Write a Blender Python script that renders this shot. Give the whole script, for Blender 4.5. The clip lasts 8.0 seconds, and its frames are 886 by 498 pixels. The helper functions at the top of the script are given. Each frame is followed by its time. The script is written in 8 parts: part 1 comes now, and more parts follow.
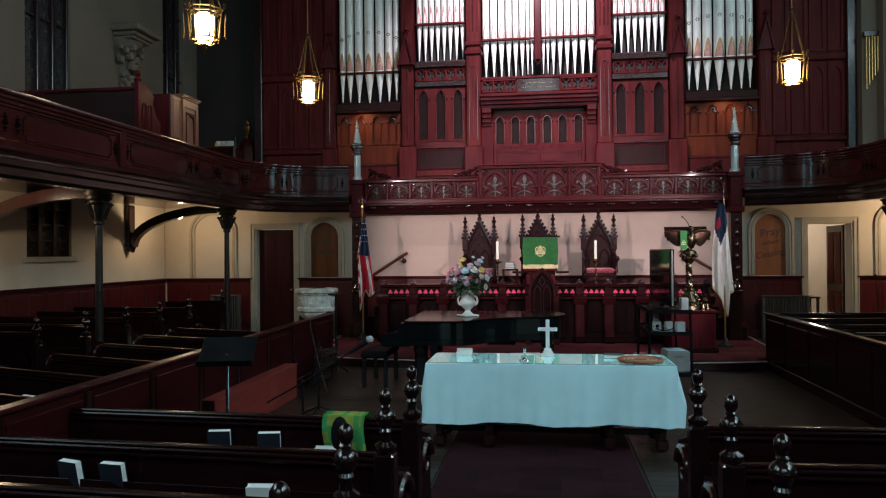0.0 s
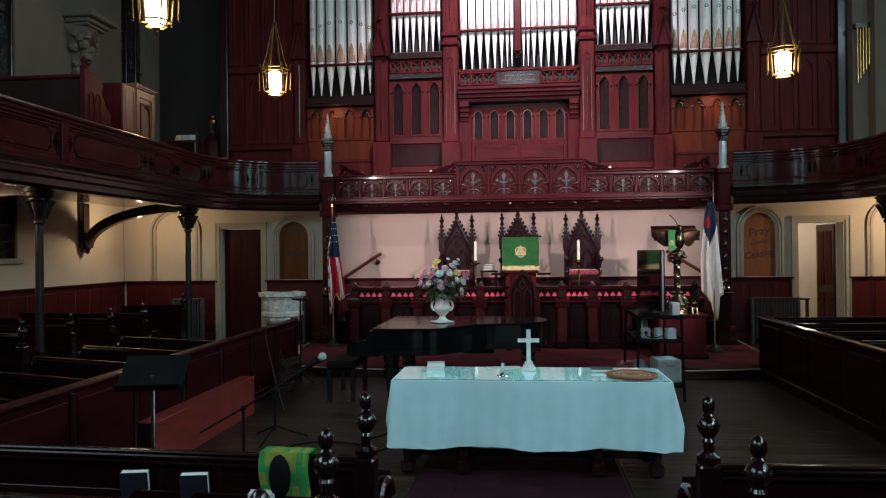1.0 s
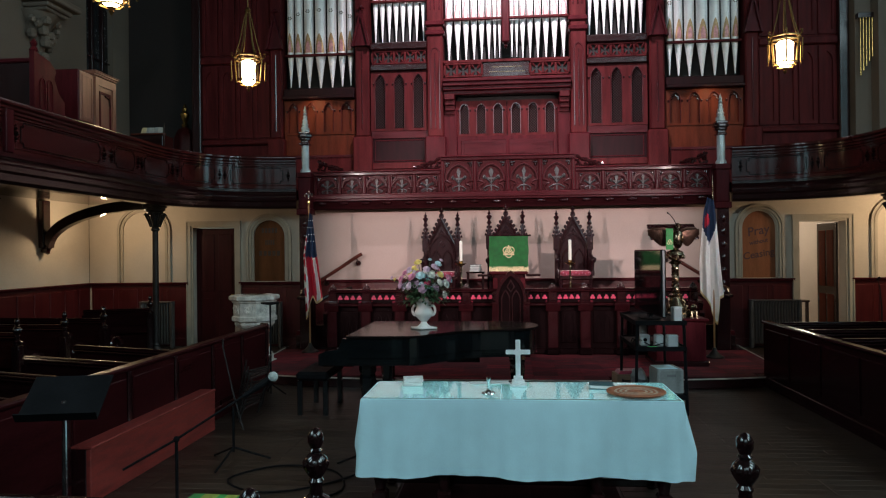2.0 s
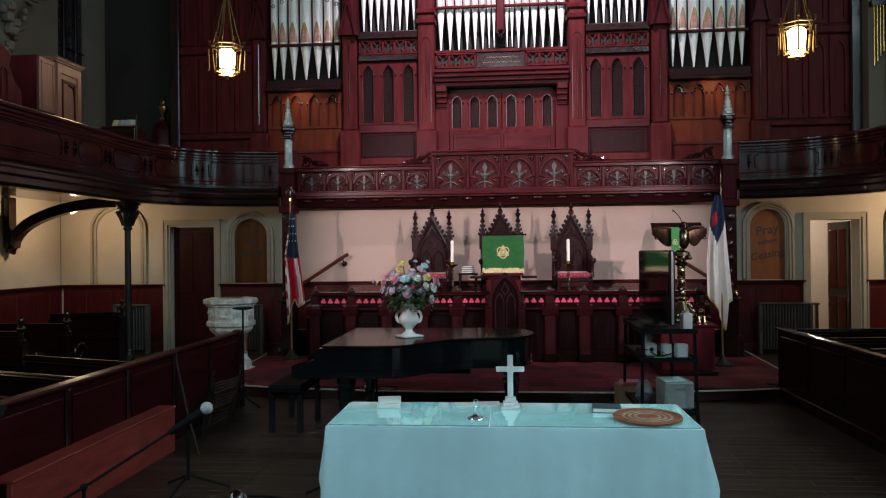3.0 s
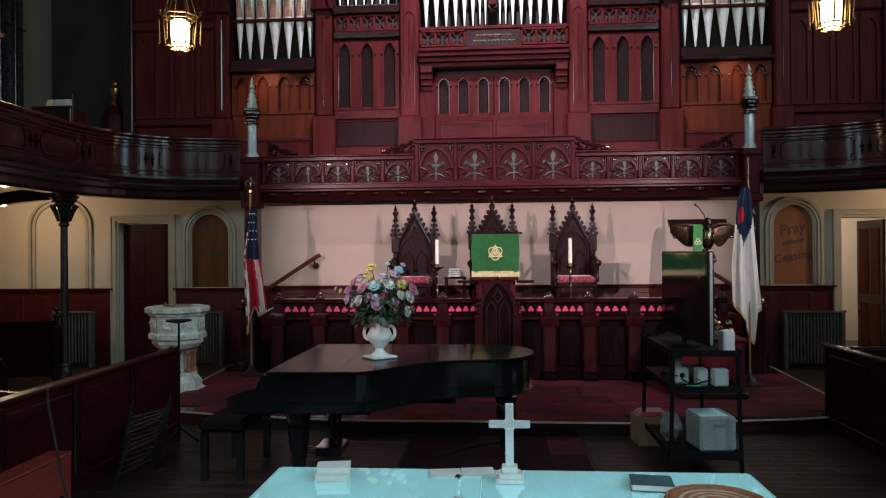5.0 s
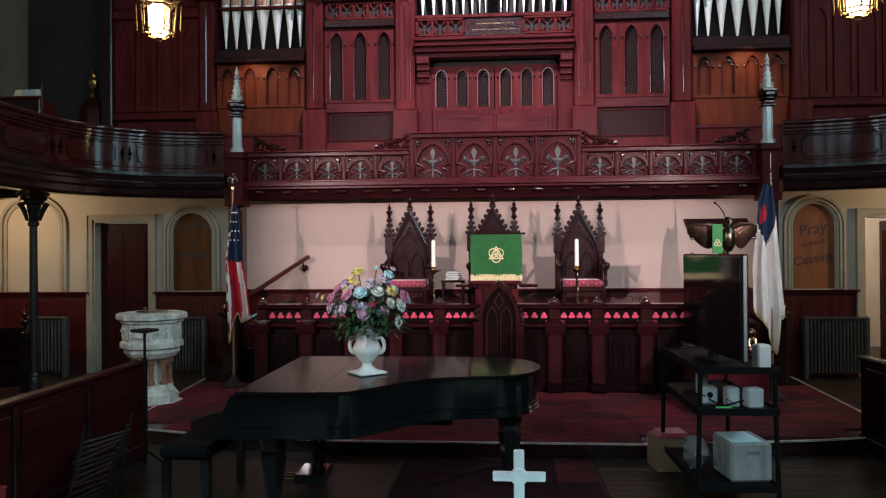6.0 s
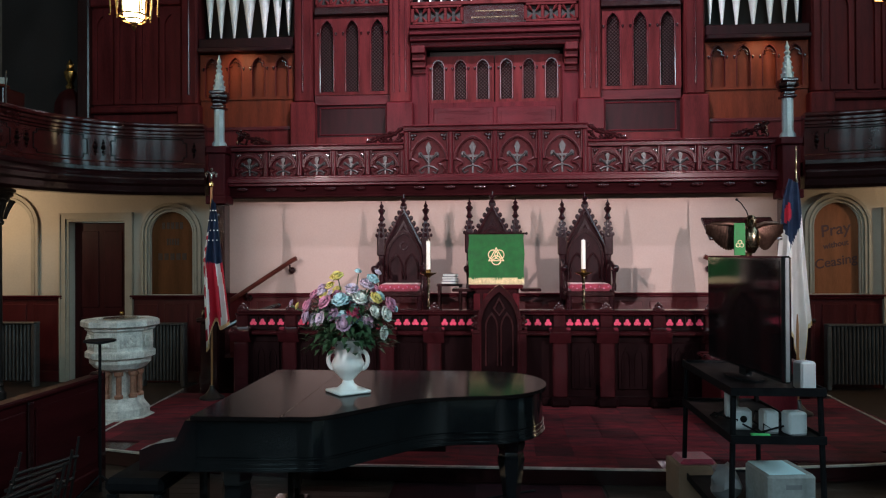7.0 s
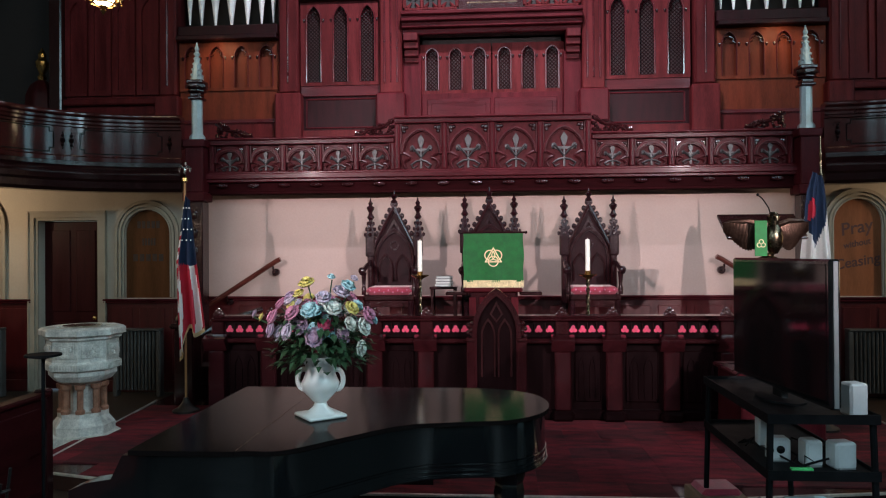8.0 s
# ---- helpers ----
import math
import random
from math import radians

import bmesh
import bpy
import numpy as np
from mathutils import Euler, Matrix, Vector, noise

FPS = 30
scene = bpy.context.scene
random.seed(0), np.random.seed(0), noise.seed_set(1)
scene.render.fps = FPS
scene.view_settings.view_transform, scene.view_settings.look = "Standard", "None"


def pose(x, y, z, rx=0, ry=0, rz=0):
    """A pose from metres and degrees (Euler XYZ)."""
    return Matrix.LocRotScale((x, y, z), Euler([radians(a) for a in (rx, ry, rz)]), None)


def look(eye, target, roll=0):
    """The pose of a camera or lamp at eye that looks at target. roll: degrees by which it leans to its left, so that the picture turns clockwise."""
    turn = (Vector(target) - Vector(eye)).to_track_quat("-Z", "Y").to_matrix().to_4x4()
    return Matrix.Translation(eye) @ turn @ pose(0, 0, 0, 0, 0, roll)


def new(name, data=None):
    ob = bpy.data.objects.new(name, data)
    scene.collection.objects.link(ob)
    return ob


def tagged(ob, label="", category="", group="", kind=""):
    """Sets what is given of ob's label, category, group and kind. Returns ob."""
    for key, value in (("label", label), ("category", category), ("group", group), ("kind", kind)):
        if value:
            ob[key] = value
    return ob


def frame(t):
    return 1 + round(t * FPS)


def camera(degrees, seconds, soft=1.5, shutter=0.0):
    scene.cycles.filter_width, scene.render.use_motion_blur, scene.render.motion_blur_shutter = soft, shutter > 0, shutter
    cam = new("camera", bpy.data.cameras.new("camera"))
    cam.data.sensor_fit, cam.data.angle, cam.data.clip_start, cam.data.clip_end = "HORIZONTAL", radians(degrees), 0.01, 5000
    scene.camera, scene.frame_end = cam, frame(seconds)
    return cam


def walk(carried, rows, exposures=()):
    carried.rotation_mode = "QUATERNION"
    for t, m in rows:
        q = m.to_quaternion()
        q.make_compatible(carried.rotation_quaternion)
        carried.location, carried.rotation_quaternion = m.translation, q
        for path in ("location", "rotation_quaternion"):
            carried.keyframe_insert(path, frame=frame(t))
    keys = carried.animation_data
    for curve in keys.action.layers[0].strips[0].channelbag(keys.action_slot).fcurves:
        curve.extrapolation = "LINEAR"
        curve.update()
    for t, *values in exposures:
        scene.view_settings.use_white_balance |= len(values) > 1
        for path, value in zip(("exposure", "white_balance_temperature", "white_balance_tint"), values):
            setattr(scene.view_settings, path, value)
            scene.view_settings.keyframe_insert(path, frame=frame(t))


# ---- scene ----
cam = camera(62.4, 8.0, soft=1.15)
PATH = [
    (0, (0.032, -1.877, 1.844), (-0.236, 0.105, 1.852), -0.5),
    (0.5, (0.057, -1.487, 1.863), (-0.186, 0.498, 1.87), -0.5),
    (1, (0.036, -1.092, 1.867), (-0.18, 0.897, 1.873), -0.6),
    (1.5, (0.022, -0.699, 1.861), (-0.172, 1.291, 1.868), -0.6),
    (3, (0.069, 0.461, 1.874), (-0.106, 2.453, 1.879), -0.6),
    (3.5, (0.078, 0.854, 1.886), (-0.089, 2.847, 1.893), -0.5),
    (4, (0.057, 1.251, 1.87), (-0.106, 3.244, 1.875), -0.5),
    (4.5, (0.047, 1.646, 1.866), (-0.106, 3.64, 1.872), -0.5),
    (6, (0.005, 2.757, 1.882), (-0.141, 4.752, 1.891), -0.4),
    (6.5, (0.013, 3.127, 1.869), (-0.132, 5.122, 1.881), -0.3),
    (7, (0.005, 3.488, 1.877), (-0.141, 5.482, 1.891), -0.3),
    (7.5, (0.001, 3.852, 1.898), (-0.147, 5.846, 1.909), -0.3),
    (8, (0.029, 4.168, 1.901), (-0.115, 6.163, 1.911), -0.4),
]
walk(cam, [(t, look(eye, target, roll)) for t, eye, target, roll in PATH],
     [(0.0, 0.0, 6350, 9), (3.0, -0.08, 6350, 10), (4.6, -0.1, 6350, 11), (6.0, 0.22, 6250, 10), (8.0, 0.22, 6000, 9)])

# ---- world and large lights ----
world = bpy.data.worlds.new("sky")
scene.world = world
world.use_nodes = True
sky = world.node_tree.nodes.new("ShaderNodeTexSky")
sky.sky_type, sky.sun_disc = "NISHITA", False
sky.sun_elevation, sky.sun_rotation = radians(35), radians(200)
world.node_tree.links.new(sky.outputs["Color"], world.node_tree.nodes["Background"].inputs["Color"])
world.node_tree.nodes["Background"].inputs["Strength"].default_value = 0.08


def lamp(name, kind, at, target, watts, color, size=0.1, size_y=None, spot=60, blend=0.6):
    data = bpy.data.lights.new(name, kind)
    data.energy, data.color = watts, color
    if kind == "AREA":
        data.size = size
        if size_y:
            data.shape, data.size_y = "RECTANGLE", size_y
    else:
        data.shadow_soft_size = size
    if kind == "SPOT":
        data.spot_size, data.spot_blend = radians(spot), blend
    ob = new(name, data)
    ob.matrix_world = look(at, target)
    return ob


COOL, WARM = (0.73, 0.94, 1.0), (1.0, 0.62, 0.3)
# daylight in the upper side windows
for wx, wy, w in ((-8.5, 1.0, 230), (-8.5, -3.5, 400), (8.5, 1.0, 340), (8.5, -3.5, 580), (8.5, 5.5, 90), (8.5, 10.02, 75)):
    lamp("window_light", "AREA", (wx, wy, 7.4), (0.0, wy + 1.5, 1.2), w, COOL, 1.1, 5.4)
for wx in (-3.4, 0.0, 3.4):
    lamp("rear_window_light", "AREA", (wx, -11.95, 8.8), (0.0, 8.0, 2.0), 170, COOL, 1.6, 7.0)
# places of the hanging lanterns, which glow by themselves
LANTERNS = [(-4.75, 12.8), (-4.9, 8.4), (4.77, 12.75)]
# lamps under the galleries
for lx, ly, w in ((-7.55, 12.75, 46), (-7.4, 7.2, 46), (7.5, 12.7, 120)):
    lamp("under_gallery_light", "POINT", (lx, ly, 2.6), (lx, ly, 0), w, (1.0, 0.73, 0.45), 0.06)
# pair of spotlights fixed high on the two galleries, aimed at the chancel
for s in (-1, 1):
    lamp("gallery_spot", "SPOT", (s * 5.75, 0.3, 4.7), (0.0, 14.0, 2.2), 4100, (1.0, 0.79, 0.76), 0.04, spot=29, blend=0.6)
# organ case lights
for s in (-1, 1):
    lamp("case_light", "SPOT", (s * 4.12, 14.55, 5.12), (s * 4.05, 15.0, 4.6), 15, WARM, 0.03, spot=120)
lamp("pipe_light", "SPOT", (0.0, 10.8, 9.7), (0.0, 15.0, 6.2), 3300, (1.0, 0.86, 0.92), 0.08, spot=80, blend=0.85)
# the room behind the side door
lamp("vestry_light", "POINT", (6.3, 16.0, 2.5), (6, 16, 0), 80, (1.0, 0.86, 0.72), 0.1)

# ---- materials ----
def mat(name, col, rough=0.5, metal=0.0, var=0.25, scale=3.0, bump=0.15, fine=60.0, stretch=(1, 1, 1),
        coat=0.0, col2=None, rand=0.0, trans=0.0, emit=None, sheen=0.0, spec=0.5):
    m = bpy.data.materials.new(name)
    m.use_nodes = True
    nt = m.node_tree
    N, L = nt.nodes, nt.links
    p = N["Principled BSDF"]
    tc, mp = N.new("ShaderNodeTexCoord"), N.new("ShaderNodeMapping")
    mp.inputs["Scale"].default_value = stretch
    L.new(tc.outputs["Object"], mp.inputs["Vector"])
    big, small = N.new("ShaderNodeTexNoise"), N.new("ShaderNodeTexNoise")
    for n, s, d in ((big, scale, 4), (small, fine, 6)):
        n.inputs["Scale"].default_value, n.inputs["Detail"].default_value = s, d
        L.new(mp.outputs["Vector"], n.inputs["Vector"])
    lo = [c * (1 - var) for c in col]
    hi = col2 if col2 else [min(1.0, c * (1 + var)) for c in col]
    mix = N.new("ShaderNodeMix")
    mix.data_type = "RGBA"
    ramp = N.new("ShaderNodeMapRange")
    ramp.inputs["From Min"].default_value, ramp.inputs["From Max"].default_value = 0.32, 0.68
    add = N.new("ShaderNodeMath")
    add.operation = "MULTIPLY_ADD"
    add.inputs[1].default_value = 0.35
    sub = N.new("ShaderNodeMath")
    sub.operation = "MULTIPLY"
    sub.inputs[1].default_value = 0.65
    L.new(big.outputs["Fac"], sub.inputs[0])
    L.new(small.outputs["Fac"], add.inputs[0])
    L.new(sub.outputs[0], add.inputs[2])
    L.new(add.outputs[0], ramp.inputs["Value"])
    L.new(ramp.outputs["Result"], mix.inputs[0])
    mix.inputs[6].default_value, mix.inputs[7].default_value = (*lo, 1), (*hi, 1)
    out = mix.outputs[2]
    if rand:
        here, shift = N.new("ShaderNodeObjectInfo"), N.new("ShaderNodeVectorMath")
        L.new(tc.outputs["Object"], shift.inputs[0])
        L.new(here.outputs["Location"], shift.inputs[1])
        L.new(shift.outputs["Vector"], mp.inputs["Vector"])
        info, hsv, rr = N.new("ShaderNodeObjectInfo"), N.new("ShaderNodeHueSaturation"), N.new("ShaderNodeMapRange")
        rr.inputs["To Min"].default_value, rr.inputs["To Max"].default_value = 1 - rand, 1 + rand
        L.new(info.outputs["Random"], rr.inputs["Value"])
        L.new(rr.outputs["Result"], hsv.inputs["Value"])
        L.new(out, hsv.inputs["Color"])
        out = hsv.outputs["Color"]
    L.new(out, p.inputs["Base Color"])
    rg = N.new("ShaderNodeMapRange")
    rg.inputs["To Min"].default_value, rg.inputs["To Max"].default_value = max(0.02, rough * 0.75), min(1, rough * 1.3)
    L.new(big.outputs["Fac"], rg.inputs["Value"])
    L.new(rg.outputs["Result"], p.inputs["Roughness"])
    p.inputs["Metallic"].default_value = metal
    p.inputs["Specular IOR Level"].default_value = spec
    p.inputs["Coat Weight"].default_value = coat
    p.inputs["Coat Roughness"].default_value = 0.08
    p.inputs["Transmission Weight"].default_value = trans
    p.inputs["Sheen Weight"].default_value = sheen
    if emit:
        p.inputs["Emission Color"].default_value, p.inputs["Emission Strength"].default_value = (*emit[0], 1), emit[1]
    if bump:
        b = N.new("ShaderNodeBump")
        b.inputs["Strength"].default_value, b.inputs["Distance"].default_value = bump, 0.01
        L.new(small.outputs["Fac"], b.inputs["Height"])
        L.new(b.outputs["Normal"], p.inputs["Normal"])
    return m


MAHOGANY = mat("mahogany", (0.058, 0.008, 0.0112), 0.3, var=0.45, scale=2.2, fine=26, stretch=(5, 5, 0.7), bump=0.1, coat=0.0, spec=0.07)
MAHOGANY_X = mat("mahogany_lengthwise", (0.058, 0.008, 0.0112), 0.28, var=0.45, scale=2.2, fine=26, stretch=(0.7, 5, 5), bump=0.1, coat=0.03, spec=0.1)
GLOSSWOOD = mat("polished_moulding", (0.065, 0.01, 0.013), 0.16, var=0.4, scale=4, fine=30, bump=0.08, coat=0.55)
THRONEWOOD = mat("throne_carved_wood", (0.017, 0.0042, 0.006), 0.22, var=0.5, scale=8, fine=40, bump=0.2, coat=0.2, spec=0.3)
CASE = mat("organ_case_wood", (0.073, 0.0118, 0.0132), 0.4, var=0.5, scale=1.8, fine=24, stretch=(5, 5, 0.6), bump=0.1, coat=0.0, spec=0.05)
OAK_WARM = mat("case_panel_wood", (0.095, 0.021, 0.0115), 0.4, var=0.45, scale=1.8, fine=24, stretch=(5, 5, 0.6), bump=0.1, coat=0.0, spec=0.05)
DARKWOOD = mat("dark_stained_wood", (0.018, 0.0045, 0.005), 0.19, var=0.5, scale=2.5, fine=30, stretch=(5, 5, 0.7), bump=0.12, coat=0.3)
THRONEBACK = mat("throne_back_wood", (0.018, 0.004, 0.0055), 0.5, var=0.5, scale=3, fine=30, stretch=(5, 5, 0.7), bump=0.2, spec=0.12)
PEW = mat("pew_wood", (0.011, 0.003, 0.0035), 0.2, var=0.5, scale=2.5, fine=30, stretch=(0.7, 5, 5), bump=0.06, coat=0.0, spec=0.07)
LEAFCARVE = mat("aged_carved_leaf", (0.045, 0.042, 0.044), 0.4, var=0.5, scale=9, fine=40, bump=0.3)
FRIEZEWOOD = mat("dull_frieze_wood", (0.02, 0.0035, 0.0045), 0.75, var=0.4, scale=3, fine=30, stretch=(0.7, 5, 5), bump=0.1, spec=0.02)
NEWELWOOD = mat("near_black_newel_wood", (0.009, 0.0032, 0.0036), 0.16, var=0.4, scale=4, fine=40, bump=0.12, coat=0.5)
PANELWOOD = mat("sunk_panel_wood", (0.06, 0.0085, 0.011), 0.5, var=0.4, scale=4, fine=30, stretch=(5, 5, 0.7), bump=0.1, spec=0.1)
CARVED = mat("carved_wood", (0.024, 0.005, 0.006), 0.17, var=0.5, scale=9, fine=40, bump=0.35, coat=0.5)
PARTITION = mat("partition_wood", (0.03, 0.0045, 0.0055), 0.3, var=0.4, scale=2, fine=24, stretch=(5, 0.7, 5), bump=0.1, coat=0.0, spec=0.05)
REDBOX = mat("red_painted_wood", (0.24, 0.032, 0.025), 0.5, var=0.45, scale=4, fine=40, stretch=(4, 0.7, 4), bump=0.12)
WAINSCOT = mat("wainscot_paint", (0.06, 0.007, 0.008), 0.32, var=0.3, scale=3, fine=30, stretch=(4, 4, 0.8), bump=0.1, coat=0.1)
PLASTER = mat("peach_plaster", (0.43, 0.315, 0.275), 0.75, var=0.08, scale=1.3, fine=45, bump=0.12)
CREAM = mat("cream_wall_paint", (0.5, 0.43, 0.345), 0.7, var=0.1, scale=1.5, fine=40, bump=0.12)
STONE = mat("painted_stone_trim", (0.34, 0.295, 0.23), 0.65, var=0.14, scale=4, fine=60, bump=0.2)
# plaster toned far below the cream: the dim upper light is in the colour
UPPER = mat("dimmed_upper_plaster", (0.15, 0.125, 0.1), 0.8, var=0.16, scale=1.2, fine=40, bump=0.15)
# near-black base colour holds the shade of the recesses beside the organ
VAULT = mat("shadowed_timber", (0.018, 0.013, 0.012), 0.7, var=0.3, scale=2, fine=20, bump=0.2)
# varnished post wood; the window reflection on it is put into this colour
PALEPOST = mat("pale_window_sheen", (0.45, 0.53, 0.55), 0.3, var=0.2, scale=6, fine=50, bump=0.1, coat=0.3)
# much darker than the wood of the screen pilasters and rails
SCREENBODY = mat("near_black_screen_wood", (0.006, 0.002, 0.0024), 0.3, var=0.5, scale=3, fine=30, stretch=(5, 5, 0.7), bump=0.12, coat=0.0, spec=0.06)
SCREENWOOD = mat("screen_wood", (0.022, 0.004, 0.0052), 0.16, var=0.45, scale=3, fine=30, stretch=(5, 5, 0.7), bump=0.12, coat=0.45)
DOORPAINT = mat("dark_door_paint", (0.03, 0.004, 0.005), 0.45, var=0.35, scale=3, fine=30, stretch=(4, 4, 0.8), bump=0.1, spec=0.15)
FLOORWOOD = mat("floor_boards", (0.02, 0.013, 0.01), 0.34, var=0.5, col2=(0.05, 0.034, 0.025), scale=2.5, fine=22, stretch=(0.6, 6, 6), bump=0.2, rand=0.35, spec=0.25)
CARPET = mat("carpet_tile_red", (0.062, 0.03, 0.034), 0.95, var=0.5, scale=4.2, fine=60, bump=0.5, stretch=(1.0, 3.0, 1), rand=0.12, col2=(0.24, 0.03, 0.042), spec=0.08)
AISLE = mat("worn_aisle_carpet", (0.022, 0.011, 0.014), 0.95, var=0.4, scale=2.6, fine=120, bump=0.5, stretch=(1.1, 3.2, 1), rand=0.2, col2=(0.045, 0.014, 0.02), spec=0.06)
GALLERYWOOD = mat("gallery_front_wood", (0.042, 0.0075, 0.007), 0.13, var=0.45, scale=2.2, fine=26, stretch=(2, 2, 2), bump=0.06, coat=0.3, spec=0.3)
CARPET_DARK = mat("carpet_tile_dark", (0.06, 0.031, 0.034), 0.95, var=0.5, scale=4.2, fine=60, bump=0.5, stretch=(1.0, 3.0, 1), rand=0.12, col2=(0.14, 0.028, 0.036), spec=0.08)
NOSING = mat("aluminium_nosing", (0.75, 0.72, 0.66), 0.35, 0.7, var=0.3, scale=8, bump=0.1)
BLACK = mat("piano_lacquer", (0.005, 0.0065, 0.0075), 0.14, var=0.2, scale=3, fine=80, bump=0.01, coat=1.0)
LID = mat("piano_lid_lacquer", (0.008, 0.006, 0.006), 0.12, var=0.3, scale=2, fine=80, stretch=(1, 6, 1), bump=0.006, spec=0.03)
BLACKMETAL = mat("black_metal", (0.008, 0.008, 0.009), 0.5, 0.0, var=0.3, scale=8, bump=0.05, spec=0.04)
TRACERYBEAD = mat("worn_tracery_wood", (0.045, 0.0085, 0.0105), 0.34, var=0.5, scale=5, fine=40, bump=0.15, spec=0.16)
HANDRAIL = mat("varnished_handrail", (0.085, 0.02, 0.014), 0.3, var=0.4, scale=4, fine=40, stretch=(0.7, 5, 5), bump=0.08, spec=0.3)
WINGBRONZE = mat("brown_bronze", (0.1, 0.055, 0.04), 0.3, 0.9, var=0.4, scale=12, bump=0.12)
IRON = mat("painted_iron", (0.03, 0.026, 0.025), 0.4, 0.5, var=0.4, scale=6, bump=0.1)
RADIATOR = mat("radiator_paint", (0.075, 0.07, 0.066), 0.4, 0.2, var=0.35, scale=8, fine=50, bump=0.12)
BRASS = mat("brass", (0.62, 0.4, 0.14), 0.24, 1.0, var=0.3, scale=9, bump=0.06)
OLDBRASS = mat("tarnished_brass", (0.2, 0.15, 0.1), 0.25, 1.0, var=0.4, scale=12, bump=0.12)
SILVER = mat("silver_plate", (0.8, 0.8, 0.78), 0.22, 1.0, var=0.2, scale=12, bump=0.1)
# silver with its shine put into a near-white, less metallic base
ALTARSILVER = mat("shine_white_silver", (0.95, 0.95, 0.94), 0.4, 0.4, var=0.12, scale=14, bump=0.12)
PIPE = mat("organ_pipe_metal", (0.85, 0.83, 0.82), 0.34, 0.12, var=0.12, scale=3, fine=40, bump=0.04)
PIPE_PINK = mat("pipe_stencil_pink", (0.6, 0.28, 0.28), 0.45, 0.1, var=0.35, scale=16, fine=60, bump=0.05)
PIPE_GOLD = mat("pipe_stencil_gold", (0.45, 0.28, 0.14), 0.4, 0.5, var=0.35, scale=16, fine=60, bump=0.05)
LINEN = mat("pale_aqua_linen", (0.56, 0.83, 0.9), 0.85, var=0.07, scale=4, fine=160, bump=0.12, sheen=0.15)
GREEN = mat("green_brocade", (0.02, 0.2, 0.04), 0.6, var=0.25, scale=14, fine=120, bump=0.15, sheen=0.2)
GOLD = mat("gold_thread", (0.78, 0.65, 0.36), 0.5, 0.2, var=0.25, scale=20, bump=0.2)
VELVET = mat("crimson_velvet", (0.3, 0.02, 0.05), 0.75, var=0.35, scale=18, fine=90, bump=0.3, sheen=0.4)
# red fabric behind the pierced trefoils, with the light on it in the colour
PINKFILL = mat("lit_rose_fabric_fill", (0.55, 0.04, 0.1), 0.7, var=0.3, scale=12, bump=0.2, sheen=0.3)
MARBLE = mat("carved_stone", (0.62, 0.59, 0.54), 0.6, var=0.45, scale=9, fine=60, bump=0.35)
REDMARBLE = mat("red_marble", (0.3, 0.14, 0.09), 0.3, var=0.45, scale=14, bump=0.05)
PORCELAIN = mat("white_porcelain", (0.86, 0.86, 0.83), 0.32, var=0.04, scale=5, bump=0.02, coat=0.1)
WHITEPLASTIC = mat("white_plastic", (0.45, 0.48, 0.49), 0.45, var=0.07, scale=6, bump=0.03)
PALEGREY = mat("pale_grey_foam", (0.4, 0.43, 0.41), 0.8, var=0.2, scale=30, fine=120, bump=0.4)
GREYPLASTIC = mat("grey_plastic", (0.16, 0.165, 0.17), 0.5, var=0.1, scale=6, bump=0.05)
PAPER = mat("paper", (0.75, 0.75, 0.72), 0.8, var=0.06, scale=6, bump=0.05)
BOOKBLUE = mat("navy_book_cloth", (0.008, 0.011, 0.02), 0.6, var=0.2, scale=12, bump=0.1)
BOOKTEAL = mat("teal_book_cloth", (0.03, 0.1, 0.11), 0.6, var=0.2, scale=12, bump=0.1)
WICKER = mat("woven_wicker", (0.36, 0.12, 0.055), 0.65, var=0.4, scale=24, fine=90, bump=0.5)
WICKER_PALE = mat("pale_wicker", (0.5, 0.38, 0.28), 0.65, var=0.3, scale=24, fine=90, bump=0.5)
# pinkish wood of the doors, made paler for the light falling on them
CABINETWOOD = mat("pinkish_cabinet_wood", (0.25, 0.115, 0.08), 0.35, var=0.25, scale=2, fine=26, stretch=(5, 5, 0.6), bump=0.08, spec=0.3)
CARTON = mat("grubby_white_carton", (0.26, 0.275, 0.27), 0.7, var=0.25, scale=5, fine=40, bump=0.1)
CARDBOARD = mat("cardboard", (0.2, 0.12, 0.075), 0.8, var=0.15, scale=6, bump=0.1)
CANDLE = mat("candle_wax", (0.85, 0.82, 0.74), 0.5, var=0.03, scale=6, bump=0.03)
FLAG_RED = mat("flag_red", (0.55, 0.02, 0.05), 0.7, var=0.15, scale=8, fine=150, bump=0.08)
FLAG_WHITE = mat("flag_white", (0.9, 0.9, 0.88), 0.75, var=0.06, scale=8, fine=150, bump=0.08)
FLAG_BLUE = mat("flag_blue", (0.012, 0.032, 0.085), 0.7, var=0.2, scale=8, fine=150, bump=0.08)
POLE = mat("oak_flagpole", (0.3, 0.15, 0.06), 0.35, var=0.3, scale=3, fine=20, stretch=(6, 6, 0.5), bump=0.05, coat=0.3)
# same board as in the east niche, with the west niche's shade in its colour
BOARD_SHADED = mat("shaded_panel_board", (0.1, 0.038, 0.014), 0.5, var=0.35, scale=1.6, fine=24, stretch=(5, 5, 0.5), bump=0.08, spec=0.08)
LANTERNBRASS = mat("aged_gilt_lantern_metal", (0.24, 0.15, 0.055), 0.42, 1.0, var=0.4, scale=14, bump=0.15)
BOARD = mat("painted_panel_board", (0.25, 0.09, 0.04), 0.5, var=0.3, scale=1.6, fine=24, stretch=(5, 5, 0.5), bump=0.08, spec=0.08)
